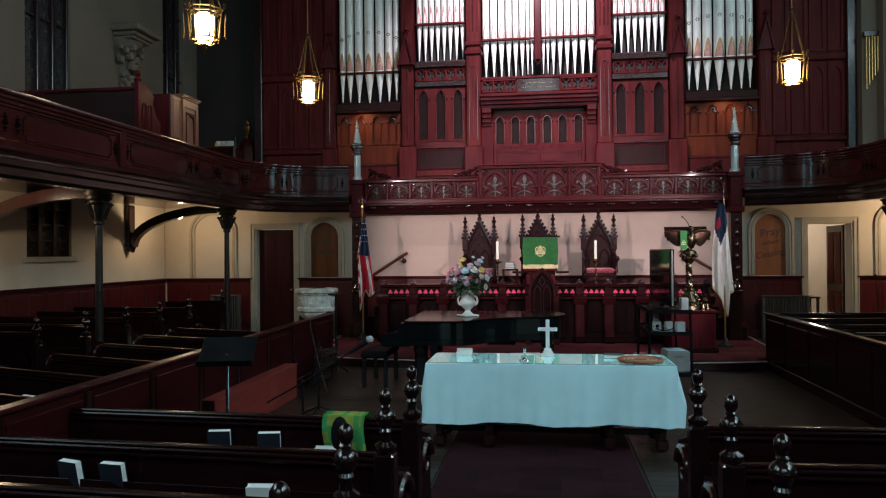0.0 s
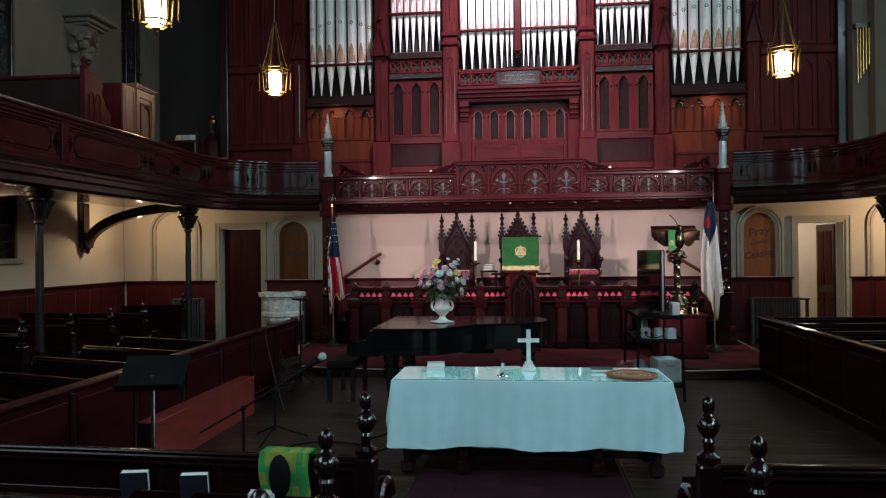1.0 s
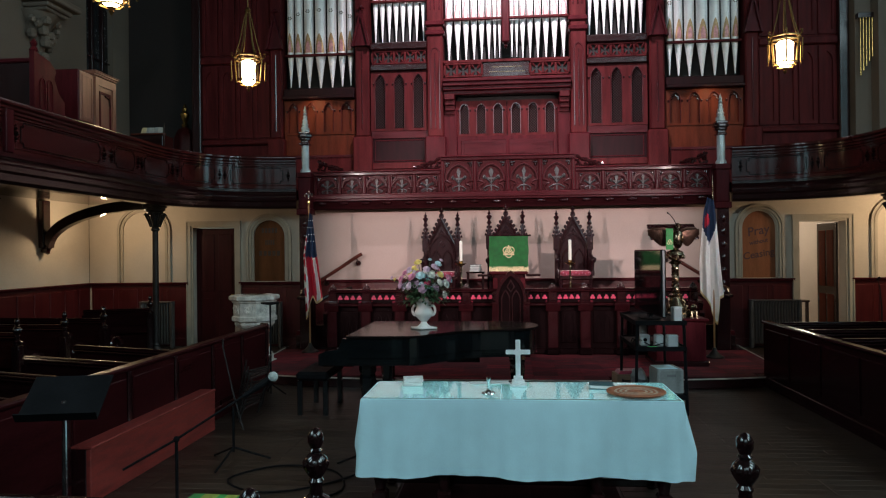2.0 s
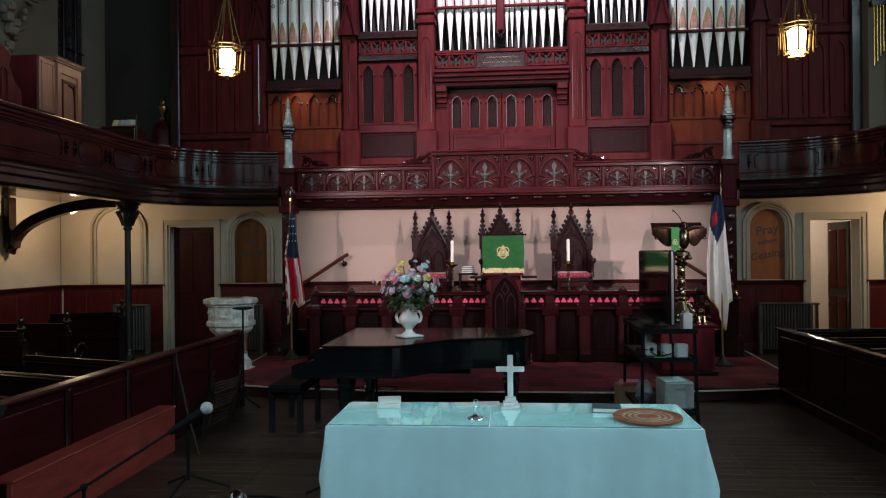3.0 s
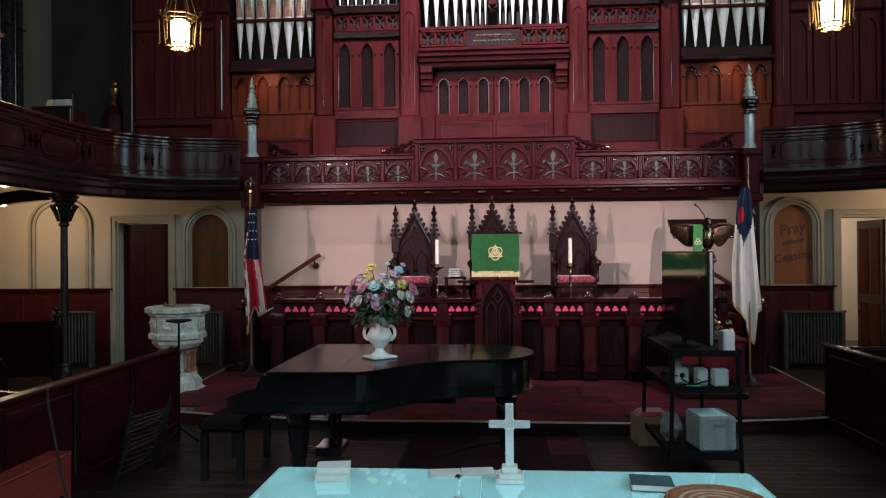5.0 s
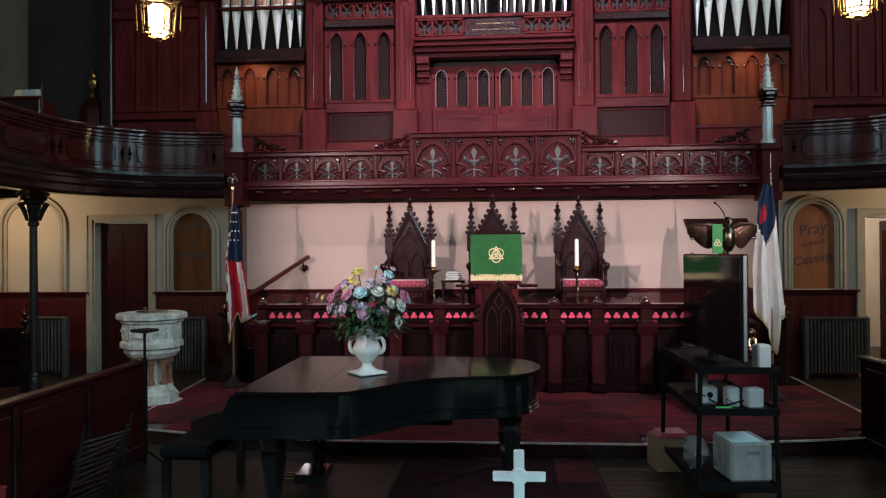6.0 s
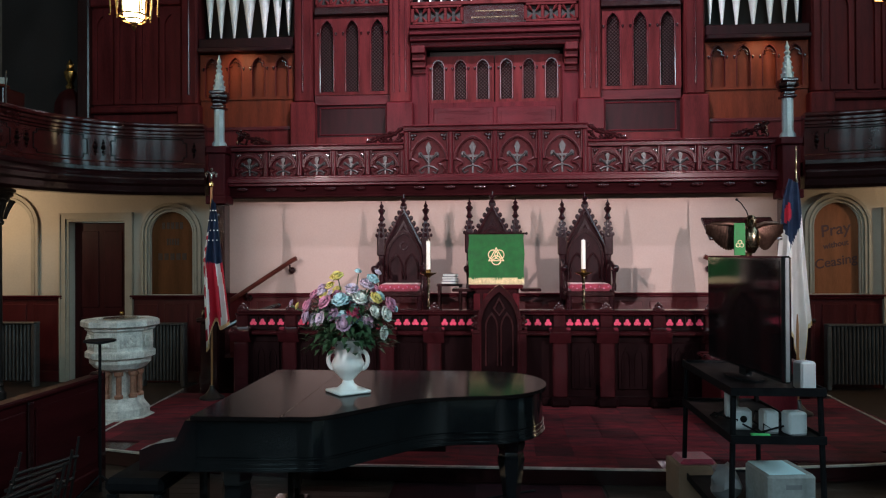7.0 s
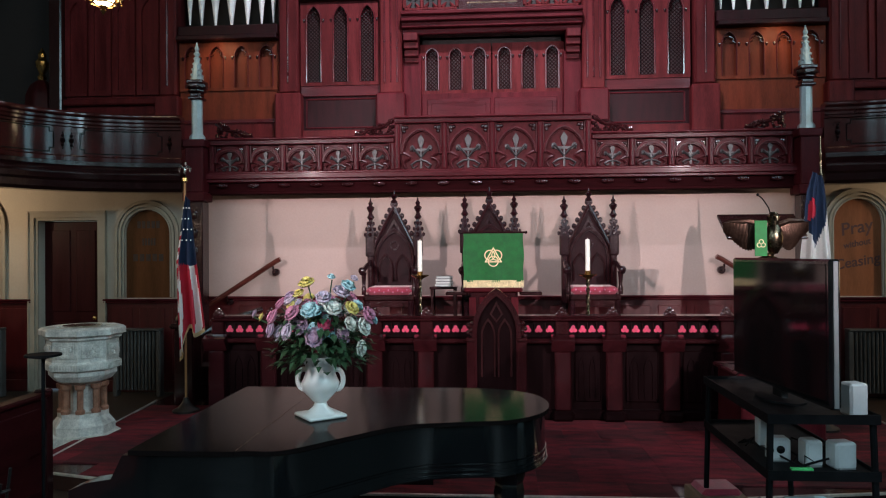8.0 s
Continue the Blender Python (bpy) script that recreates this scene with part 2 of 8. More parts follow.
FADED = mat("faded_lettering", (0.04, 0.018, 0.01), 0.6, var=0.4, scale=14, bump=0.02)
LETTER = mat("dark_red_lettering", (0.07, 0.02, 0.018), 0.6, var=0.2, scale=10, bump=0.02)
# near-black sheet behind the organ openings and in the recess
LATTICE = mat("near_black_backing", (0.012, 0.01, 0.01), 0.8, var=0.2, scale=10, bump=0.05)
GLASS = mat("glass", (0.9, 0.95, 0.95), 0.03, var=0.02, bump=0, trans=1.0)
TABLEGLASS = mat("table_glass", (0.75, 0.95, 0.92), 0.03, var=0.02, bump=0, trans=0.9)
DARKPANE = mat("unlit_stained_glass", (0.02, 0.022, 0.025), 0.25, var=0.6, scale=9, fine=30, bump=0.3)
SCREEN = mat("television_glass", (0.006, 0.006, 0.007), 0.07, var=0.1, scale=3, bump=0)
BULB = mat("lantern_glow", (0.9, 0.8, 0.6), 0.4, var=0.02, bump=0, emit=((1.0, 0.72, 0.4), 24))
DAYPANE = mat("daylight_pane", (0.6, 0.7, 0.75), 0.5, var=0.05, bump=0, emit=((0.5, 0.9, 1.0), 4))
DIMPANE = mat("dim_daylight_pane", (0.5, 0.6, 0.65), 0.5, var=0.05, bump=0, emit=((0.5, 0.9, 1.0), 0.7))
LEAF = mat("leaf_green", (0.035, 0.085, 0.035), 0.5, var=0.4, scale=12, bump=0.1, rand=0.3)
PETALS = [mat("petal_" + n, c, 0.6, var=0.22, scale=20, bump=0.1, sheen=0.2) for n, c in (
    ("lilac", (0.56, 0.46, 0.57)), ("yellow", (0.66, 0.56, 0.14)), ("pink", (0.5, 0.19, 0.3)), ("aqua", (0.42, 0.66, 0.7)),
    ("white", (0.66, 0.7, 0.64)), ("crimson", (0.36, 0.02, 0.08)), ("mauve", (0.44, 0.3, 0.42)))]
VEST = mat("high_visibility_green", (0.1, 0.55, 0.16), 0.7, var=0.3, scale=14, fine=90, bump=0.15)
VESTY = mat("reflective_yellow", (0.5, 0.6, 0.12), 0.5, var=0.2, scale=14, bump=0.1)

# ---- mesh helpers ----
def box(bm, x0, x1, y0, y1, z0, z1, b=0.0):
    lo, hi = (x0, y0, z0), (x1, y1, z1)
    if b <= 0:
        v = [bm.verts.new((hi[0] if i & 1 else lo[0], hi[1] if i & 2 else lo[1], hi[2] if i & 4 else lo[2])) for i in range(8)]
        for f in ((0, 2, 3, 1), (4, 5, 7, 6), (0, 1, 5, 4), (2, 6, 7, 3), (0, 4, 6, 2), (1, 3, 7, 5)):
            bm.faces.new([v[i] for i in f])
        return
    b = min(b, 0.45 * (x1 - x0), 0.45 * (y1 - y0), 0.45 * (z1 - z0))
    v = {}
    for i in range(8):
        for a in range(3):
            co = []
            for k in range(3):
                up = bool(i & (1 << k))
                full = hi[k] if up else lo[k]
                co.append(full if k == a else (full - b if up else full + b))
            v[i, a] = bm.verts.new(co)
    for a in range(3):
        p, q = 1 << (a + 1) % 3, 1 << (a + 2) % 3
        for s in (0, 1 << a):
            f = [v[s, a], v[s | p, a], v[s | p | q, a], v[s | q, a]]
            bm.faces.new(f if s else f[::-1])
        c = (a + 1) % 3
        for s in (0, 1 << a):
            for u in (0, 1 << c):
                w = 1 << (a + 2) % 3
                f = [v[s | u, a], v[s | u | w, a], v[s | u | w, c], v[s | u, c]]
                bm.faces.new(f if bool(s) == bool(u) else f[::-1])
    for i in range(8):
        f = [v[i, 0], v[i, 1], v[i, 2]]
        bm.faces.new(f if bin(i).count("1") % 2 else f[::-1])


def place(axis, a, b, d):
    return {"y": (a, d, b), "x": (d, a, b), "z": (a, b, d)}[axis]


def prism(bm, pts, axis, d0, d1):
    """A polygon (in the plane across axis) drawn out from d0 to d1."""
    p = [bm.verts.new(place(axis, a, b, d0)) for a, b in pts]
    q = [bm.verts.new(place(axis, a, b, d1)) for a, b in pts]
    n = len(pts)
    bm.faces.new(p)
    bm.faces.new(q[::-1])
    for i in range(n):
        bm.faces.new((p[i], q[i], q[(i + 1) % n], p[(i + 1) % n]))


def ribbon(bm, outer, inner, axis, d0, d1, closed=False):
    """A moulding between two outlines of equal count, drawn out from d0 to d1."""
    n = len(outer)
    rows = [[bm.verts.new(place(axis, a, b, d)) for a, b in line] for line, d in ((outer, d0), (inner, d0), (inner, d1), (outer, d1))]
    last = n if closed else n - 1
    for i in range(last):
        j = (i + 1) % n
        for r in range(4):
            s = (r + 1) % 4
            bm.faces.new((rows[r][i], rows[r][j], rows[s][j], rows[s][i]))
    if not closed:
        bm.faces.new([rows[r][0] for r in range(4)])
        bm.faces.new([rows[r][-1] for r in (3, 2, 1, 0)])


def lathe(bm, prof, cx=0.0, cy=0.0, z0=0.0, seg=16, sx=1.0, sy=1.0, turn=0.0):
    rings = []
    for r, z in prof:
        rings.append([bm.verts.new((cx + sx * r * math.cos(turn + 2 * math.pi * i / seg), cy + sy * r * math.sin(turn + 2 * math.pi * i / seg), z0 + z)) for i in range(seg)])
    for a, b in zip(rings, rings[1:]):
        for i in range(seg):
            j = (i + 1) % seg
            bm.faces.new((a[i], a[j], b[j], b[i]))
    bm.faces.new(rings[0][::-1])
    bm.faces.new(rings[-1])


def tube(bm, pts, r, seg=8, flat=1.0):
    pts = [Vector(p) for p in pts]
    radii = r if isinstance(r, (list, tuple)) else [r] * len(pts)
    rings, side = [], None
    for i, p in enumerate(pts):
        d = (pts[min(i + 1, len(pts) - 1)] - pts[max(i - 1, 0)]).normalized()
        if side is None:
            side = d.cross(Vector((0, 0, 1)) if abs(d.z) < 0.9 else Vector((0, 1, 0))).normalized()
        side = (side - d * side.dot(d)).normalized()
        up = d.cross(side)
        rings.append([bm.verts.new(p + side * radii[i] * math.cos(2 * math.pi * k / seg) + up * flat * radii[i] * math.sin(2 * math.pi * k / seg)) for k in range(seg)])
    for a, b in zip(rings, rings[1:]):
        for i in range(seg):
            j = (i + 1) % seg
            bm.faces.new((a[i], a[j], b[j], b[i]))
    bm.faces.new(rings[0][::-1])
    bm.faces.new(rings[-1])


def ball(bm, c, r, seg=8, rings=5, sx=1.0, sy=1.0, sz=1.0):
    prof = [(max(0.04, math.sin(math.pi * i / rings)) * r, -math.cos(math.pi * i / rings) * r * sz) for i in range(rings + 1)]
    lathe(bm, prof, c[0], c[1], c[2], seg, sx, sy)


def lump(bm, c, r, squash=1.0, seed=0):
    """An uneven carved knob."""
    rnd = random.Random(seed)
    ball(bm, c, r, 7, 4, 1.0, squash, 1.0)
    for k in range(4):
        a = k * math.pi / 2 + rnd.random() * 0.6
        ball(bm, (c[0] + r * 0.75 * math.cos(a), c[1], c[2] + r * 0.75 * math.sin(a)), r * (0.45 + 0.2 * rnd.random()), 6, 3, 1, squash, 1)


def arch(x0, x1, z0, spring, rise, n=7):
    """The outline of an arched opening, from its left foot over the top to its right foot; a rise over half the width gives a point."""
    cx, h = (x0 + x1) / 2, (x1 - x0) / 2
    pts = [(x0, z0), (x0, spring)]
    if rise <= h * 1.02:
        for i in range(1, 2 * n):
            a = math.pi - math.pi * i / (2 * n)
            pts.append((cx + h * math.cos(a), spring + rise * math.sin(a)))
    else:
        R = (rise * rise + h * h) / (2 * h)
        top = math.asin(rise / R)
        for i in range(1, n + 1):
            a = top * i / n
            pts.append((x0 + R - R * math.cos(a), spring + R * math.sin(a)))
        pts += [(2 * cx - a, b) for a, b in pts[2:-1][::-1]]
    return pts + [(x1, spring), (x1, z0)]


def inset(x0, x1, z0, spring, rise, d):
    return arch(x0 + d, x1 - d, z0, spring, max(0.01, rise - d * (1.0 if rise <= (x1 - x0) / 2 * 1.02 else 1.7)))


def with_hole(bm, x0, x1, z0, z1, hole, y0, y1):
    """A board with an arched hole that reaches down to its own foot at hole[0] height; the strip under the hole is filled."""
    n = len(hole)
    k = n // 2
    foot = hole[0][1]
    left = [(x0, z0), (x0, z1), (hole[k][0], z1)] + hole[k::-1] + ([(hole[0][0], z0)] if foot > z0 else [])
    right = [(x1, z0)] + ([(hole[-1][0], z0)] if foot > z0 else []) + hole[:k - 1:-1] + [(hole[k][0], z1), (x1, z1)]
    prism(bm, left, "y", y0, y1)
    prism(bm, right, "y", y0, y1)
    if foot > z0 + 1e-4:
        prism(bm, [(hole[0][0], z0), (hole[0][0], foot), (hole[-1][0], foot), (hole[-1][0], z0)], "y", y0, y1)


def moved(bm, m, start=0):
    bm.verts.ensure_lookup_table()
    for v in list(bm.verts)[start:]:
        v.co = m @ v.co


def part(name, bm, material, parent=None, label="", smooth=35):
    bmesh.ops.recalc_face_normals(bm, faces=bm.faces)
    me = bpy.data.meshes.new(name)
    bm.to_mesh(me)
    bm.free()
    for m in (material if isinstance(material, (list, tuple)) else [material]):
        me.materials.append(m)
    if smooth:
        me.polygons.foreach_set("use_smooth", [True] * len(me.polygons))
        me.set_sharp_from_angle(angle=radians(smooth))
    ob = new(name, me)
    if parent is not None:
        ob.parent = parent
    if label:
        ob["label"] = label
    return ob


def thing(name, label, category, at=(0, 0, 0), rz=0.0, group="", kind=""):
    ob = new(name)
    ob.empty_display_size = 0.1
    ob.matrix_basis = pose(*at, 0, 0, rz)
    return tagged(ob, label, category, group, kind)


def setting(name, bm, material, label, category="wall", smooth=35):
    return tagged(part(name, bm, material, None, "", smooth), label, category, "", "structure")


def B():
    return bmesh.new()


def single(name, material, parent, label="", smooth=35, **kw):
    """One bevelled board as a part."""
    bm = B()
    box(bm, *kw["at"], kw.get("b", 0.004))
    return part(name, bm, material, parent, label, smooth)

# ---- the room ----
WX, YB, YF, TOP = 8.6, 14.02, -12.0, 14.6
bm = B()
box(bm, -WX - 0.3, WX + 0.3, YF - 0.3, 18.4, -0.3, -0.012)
floor = setting("floor", bm, FLOORWOOD, "dark worn wooden floor of the church nave", "floor")

# lower back wall beside the chancel, with door and arched niches
DOOR_L, DOOR_R = (-6.38, -5.51), (5.44, 6.28)
NICHE_L, NICHE_R = (-5.24, -4.36), (4.29, 5.15)
bm = B()
for x0, x1, z0, z1 in ((-WX, -6.38, 0, 2.95), (-6.38, -5.51, 2.39, 2.95), (-5.51, -5.16, 0, 2.95), (-4.42, -4.03, 0, 2.95), (-5.16, -4.42, 0, 1.3)):
    box(bm, x0, x1, YB, YB + 0.3, z0, z1)
with_hole(bm, -5.16, -4.42, 1.3, 2.95, arch(-5.12, -4.46, 1.3, 2.2, 0.33), YB, YB + 0.3)
setting("wall_north_west", bm, CREAM, "cream painted plaster wall with door and arched niche")
bm = B()
for x0, x1, z0, z1 in ((4.0, 4.34, 0, 2.95), (4.34, 5.06, 0, 1.3), (5.06, 5.44, 0, 2.95), (5.44, 6.28, 2.36, 2.95), (6.28, WX, 0, 2.95)):
    box(bm, x0, x1, YB, YB + 0.3, z0, z1)
with_hole(bm, 4.34, 5.06, 1.3, 2.95, arch(4.38, 5.02, 1.3, 2.25, 0.32), YB, YB + 0.3)
setting("wall_north_east", bm, CREAM, "cream painted plaster wall with open doorway and niche")
bm = B()
box(bm, -4.03, 4.0, YB + 0.03, YB + 0.33, 0, 2.8)
setting("wall_north_chancel", bm, PLASTER, "plain peach plaster wall behind the throne chairs")
# blank arched recess near the west corner, in plaster mouldings
bm = B()
for d, y in ((0.0, 0.05), (0.07, 0.03)):
    o, i = arch(-7.98 + d, -6.85 - d, 1.29, 2.35, 0.5 - d), arch(-7.93 + d, -6.9 - d, 1.29, 2.35, 0.45 - d)
    ribbon(bm, o, i, "y", YB - y, YB - 0.001)
setting("trim_blind_arch", bm, STONE, "moulded stone surround of a blank arch", "trim")
bm = B()
for d, y in ((0.0, 0.05), (0.07, 0.03)):
    ribbon(bm, arch(6.72 + d, 7.95 - d, 1.29, 2.35, 0.5 - d), arch(6.77 + d, 7.9 - d, 1.29, 2.35, 0.45 - d), "y", YB - y, YB - 0.001)
setting("trim_blind_arch_east", bm, STONE, "moulded stone surround of a blank arch", "trim")
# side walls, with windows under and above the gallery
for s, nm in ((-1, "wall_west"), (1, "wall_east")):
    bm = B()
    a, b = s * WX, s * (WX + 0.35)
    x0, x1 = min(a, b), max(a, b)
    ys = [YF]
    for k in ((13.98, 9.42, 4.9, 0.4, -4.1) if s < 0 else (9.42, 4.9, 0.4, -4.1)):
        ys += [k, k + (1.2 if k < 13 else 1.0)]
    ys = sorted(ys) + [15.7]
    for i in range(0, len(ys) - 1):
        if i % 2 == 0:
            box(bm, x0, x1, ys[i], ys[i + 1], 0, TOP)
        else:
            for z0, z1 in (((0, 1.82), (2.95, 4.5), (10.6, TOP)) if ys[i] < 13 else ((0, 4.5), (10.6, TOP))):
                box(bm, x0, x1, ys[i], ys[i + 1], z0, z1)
    setting(nm, bm, UPPER, "plaster side wall of the nave, toned dark for dim light")
    bm = B()
    a, b = s * (WX - 0.012), s * (WX - 0.001)
    x0, x1 = min(a, b), max(a, b)
    for i in range(0, len([q for q in ys if q < 14.0]) - (1 if s < 0 else 0)):
        if i + 1 >= len(ys):
            continue
        for z0, z1 in (((1.29, 2.9),) if i % 2 == 0 else ((1.29, 1.72),)):
            box(bm, x0, x1, ys[i], min(ys[i + 1], 14.0), z0, z1)
    setting(nm + "_under_gallery", bm, CREAM, "cream painted plaster wall under the gallery")
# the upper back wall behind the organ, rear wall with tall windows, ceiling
# shade of the side chambers is put into this wall's colour
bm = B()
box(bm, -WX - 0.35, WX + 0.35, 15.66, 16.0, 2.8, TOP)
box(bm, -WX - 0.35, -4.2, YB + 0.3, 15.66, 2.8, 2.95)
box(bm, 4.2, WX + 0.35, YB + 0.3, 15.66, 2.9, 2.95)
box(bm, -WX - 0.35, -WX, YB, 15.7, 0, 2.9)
setting("wall_north_upper", bm, VAULT, "wall behind the organ case, coloured near-black for shade")
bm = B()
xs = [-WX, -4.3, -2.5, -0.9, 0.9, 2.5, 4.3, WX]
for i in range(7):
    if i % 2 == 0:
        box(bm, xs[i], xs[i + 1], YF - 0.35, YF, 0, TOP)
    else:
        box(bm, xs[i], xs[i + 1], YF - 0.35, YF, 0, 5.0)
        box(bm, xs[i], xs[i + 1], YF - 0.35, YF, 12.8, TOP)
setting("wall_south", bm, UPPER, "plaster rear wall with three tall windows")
for i in (1, 3, 5):
    w = thing("window_south", "tall leaded daylight window in the rear wall", "window", (0, 0, 0), kind="structure")
    bm = B()
    box(bm, xs[i], xs[i + 1], YF - 0.3, YF - 0.28, 5.0, 12.8)
    part("pane", bm, DIMPANE, w)
    bm = B()
    for k in range(4):
        xk = xs[i] + (xs[i + 1] - xs[i]) * k / 3
        box(bm, xk - 0.04, xk + 0.04, YF - 0.27, YF - 0.18, 5.0, 12.8, 0.008)
    for zk in (5.04, 6.6, 8.15, 9.7, 11.25, 12.76):
        box(bm, xs[i], xs[i + 1], YF - 0.26, YF - 0.19, zk - 0.03, zk + 0.03, 0.008)
    part("window_frame", bm, DARKWOOD, w)
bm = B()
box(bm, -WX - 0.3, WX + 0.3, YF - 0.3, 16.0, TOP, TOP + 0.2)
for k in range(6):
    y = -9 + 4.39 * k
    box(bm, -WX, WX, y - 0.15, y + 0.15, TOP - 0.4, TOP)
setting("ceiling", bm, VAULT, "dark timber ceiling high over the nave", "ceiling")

# wainscot
def wainscot(name, x0, x1, y, z1=1.29, step=0.46, skip=()):
    t = thing(name, "dark red painted panelled wainscot with moulded cap", "wainscot", kind="structure")
    bm = B()
    box(bm, x0, x1, y - 0.02, y - 0.001, 0.1, z1 - 0.06)
    part("backing", bm, WAINSCOT, t)
    bm = B()
    box(bm, x0, x1, y - 0.05, y - 0.001, 0, 0.16, 0.008)
    part("baseboard", bm, WAINSCOT, t)
    bm = B()
    box(bm, x0, x1, y - 0.06, y - 0.001, z1 - 0.06, z1 - 0.03, 0.008)
    box(bm, x0, x1, y - 0.08, y - 0.001, z1 - 0.03, z1, 0.01)
    part("cap_rail", bm, MAHOGANY_X, t)
    n = max(1, round((x1 - x0) / step))
    for i in range(n):
        a, b = x0 + (x1 - x0) * i / n, x0 + (x1 - x0) * (i + 1) / n
        bm = B()
        box(bm, a + 0.05, b - 0.05, y - 0.035, y - 0.019, 0.25, z1 - 0.13, 0.012)
        part("panel", bm, WAINSCOT, t)
    return t


wainscot("wainscot_a", -WX + 0.06, -6.47, YB)
wainscot("wainscot_b", -5.42, -4.03, YB)
wainscot("wainscot_c", -4.03, 4.0, YB + 0.03, 1.32)
wainscot("wainscot_d", 4.0, 5.35, YB)
wainscot("wainscot_e", 6.37, WX - 0.06, YB)
for s in (-1, 1):
    w = wainscot("wainscot_side", 0, 24, 0)
    w.matrix_basis = pose(-WX, -10, 0, 0, 0, 90) if s < 0 else pose(WX, 14, 0, 0, 0, -90)


def casing(name, x0, x1, ztop, y):
    bm = B()
    for d, e, yy in ((0.0, 0.04, 0.03), (0.04, 0.11, 0.055), (0.11, 0.13, 0.07)):
        out = [(x0 - e, 0.0), (x0 - e, ztop + e), (x1 + e, ztop + e), (x1 + e, 0.0)]
        inn = [(x0 - d, 0.0), (x0 - d, ztop + d), (x1 + d, ztop + d), (x1 + d, 0.0)]
        ribbon(bm, out, inn, "y", y - yy, y - 0.001)
    return setting(name, bm, STONE, "moulded pale stone door casing", "trim")


casing("trim_door_west", -6.38, -5.51, 2.39, YB)
casing("trim_door_east", 5.44, 6.28, 2.36, YB)
# closed panelled door, set back in the west opening
d = thing("door_west", "closed dark red painted panelled door", "door", (0, 0, 0), kind="structure")
single("door_leaf", DOORPAINT, d, at=(-6.37, -5.52, YB + 0.12, YB + 0.17, 0.01, 2.38), b=0.006)
for x0, x1 in ((-6.27, -5.99), (-5.9, -5.62)):
    for z0, z1 in ((0.2, 0.95), (1.1, 2.25)):
        single("door_panel", DOORPAINT, d, at=(x0, x1, YB + 0.108, YB + 0.121, z0, z1), b=0.01)
bm = B()
tube(bm, [(-5.6, YB + 0.12, 1.02), (-5.6, YB + 0.06, 1.02)], 0.012)
ball(bm, (-5.6, YB + 0.05, 1.02), 0.03)
part("door_knob", bm, BRASS, d, "brass door knob")


def niche(name, x0, x1, rise, spring, label, lines, board=BOARD):
    t = thing(name, label, "niche panel", kind="structure")
    bm = B()
    for d0, d1, yy in ((-0.02, 0.025, 0.05), (0.025, 0.045, 0.02), (0.045, 0.075, 0.045), (0.075, 0.095, 0.015), (0.095, 0.114, 0.03)):
        ribbon(bm, arch(x0 + d0, x1 - d0, 1.31, spring, rise - d0), arch(x0 + d1, x1 - d1, 1.31, spring, rise - d1), "y", YB - yy, YB - 0.001)
    part("surround", bm, STONE, t, "moulded stone arch surround")
    bm = B()
    o = arch(x0 + 0.09, x1 - 0.09, 1.3, spring, rise - 0.09)
    prism(bm, o, "y", YB + 0.03, YB + 0.06)
    part("board", bm, board, t, "varnished brown painted board")
    for text, size, zc, tilt in lines:
        cu = bpy.data.curves.new("lettering", "FONT")
        cu.body, cu.size, cu.align_x, cu.extrude, cu.offset = text, size, "CENTER", 0.001, 0.003
        cu.shear = 0.12
        cu.materials.append(LETTER)
        ob = new("lettering", cu)
        ob.parent = t
        ob.matrix_basis = pose((x0 + x1) / 2, YB + 0.0275, zc, 90, 0, 0) @ pose(0, 0, 0, 0, 0, tilt)
    return t


# the west board takes the shaded copy of the board colour
niche("niche_panel_west", NICHE_L[0], NICHE_L[1], 0.44, 2.2, "arched brown board with faded unreadable lettering in a stone niche", (), BOARD_SHADED)
bm = B()
for z, w in ((2.32, 0.34), (2.08, 0.2), (1.86, 0.46)):
    for k in range(5):
        a = -4.79 - w / 2 + w * k / 5
        box(bm, a, a + w / 5 * 0.7, YB + 0.026, YB + 0.029, z - 0.05, z + 0.05, 0.004)
ob = part("faded_lettering", bm, FADED, bpy.data.objects["niche_panel_west"])
niche("niche_panel_east", NICHE_R[0], NICHE_R[1], 0.43, 2.25, "arched brown board lettered in dark red gothic script",
      (("Pray", 0.23, 2.12, 10), ("without", 0.11, 1.95, 11), ("Ceasing", 0.185, 1.69, 10)))

# room behind the east doorway
bm = B()
for q in ((4.2, 4.3, YB + 0.3, 17.6, 0, 2.8), (8.4, 8.5, YB + 0.3, 17.6, 0, 2.8), (4.2, 8.5, 17.5, 17.6, 0, 2.8)):
    box(bm, *q)
setting("wall_vestry", bm, CREAM, "cream walls of the vestry behind the doorway")
bm = B()
box(bm, 4.2, 8.5, YB + 0.3, 17.6, 2.8, 2.9)
setting("ceiling_vestry", bm, CREAM, "plain vestry ceiling", "ceiling")
d = thing("door_east", "open brown panelled door standing inside the doorway", "door", (6.24, YB + 0.32, 0), -88, kind="structure")
single("door_leaf", DARKWOOD, d, at=(-0.8, 0, 0.0, 0.045, 0.01, 2.34), b=0.006)
for x0, x1 in ((-0.7, -0.44), (-0.36, -0.1)):
    for z0, z1 in ((0.2, 0.95), (1.1, 2.2)):
        single("door_panel", OAK_WARM, d, at=(x0, x1, -0.012, -0.001, z0, z1), b=0.005)
        single("door_panel", OAK_WARM, d, at=(x0, x1, 0.046, 0.058, z0, z1), b=0.005)
d = thing("side_table", "small cluttered table inside the vestry", "table", (5.75, 15.9, 0))
single("tabletop", DARKWOOD, d, at=(-0.5, 0.5, -0.3, 0.3, 0.72, 0.76), b=0.008)
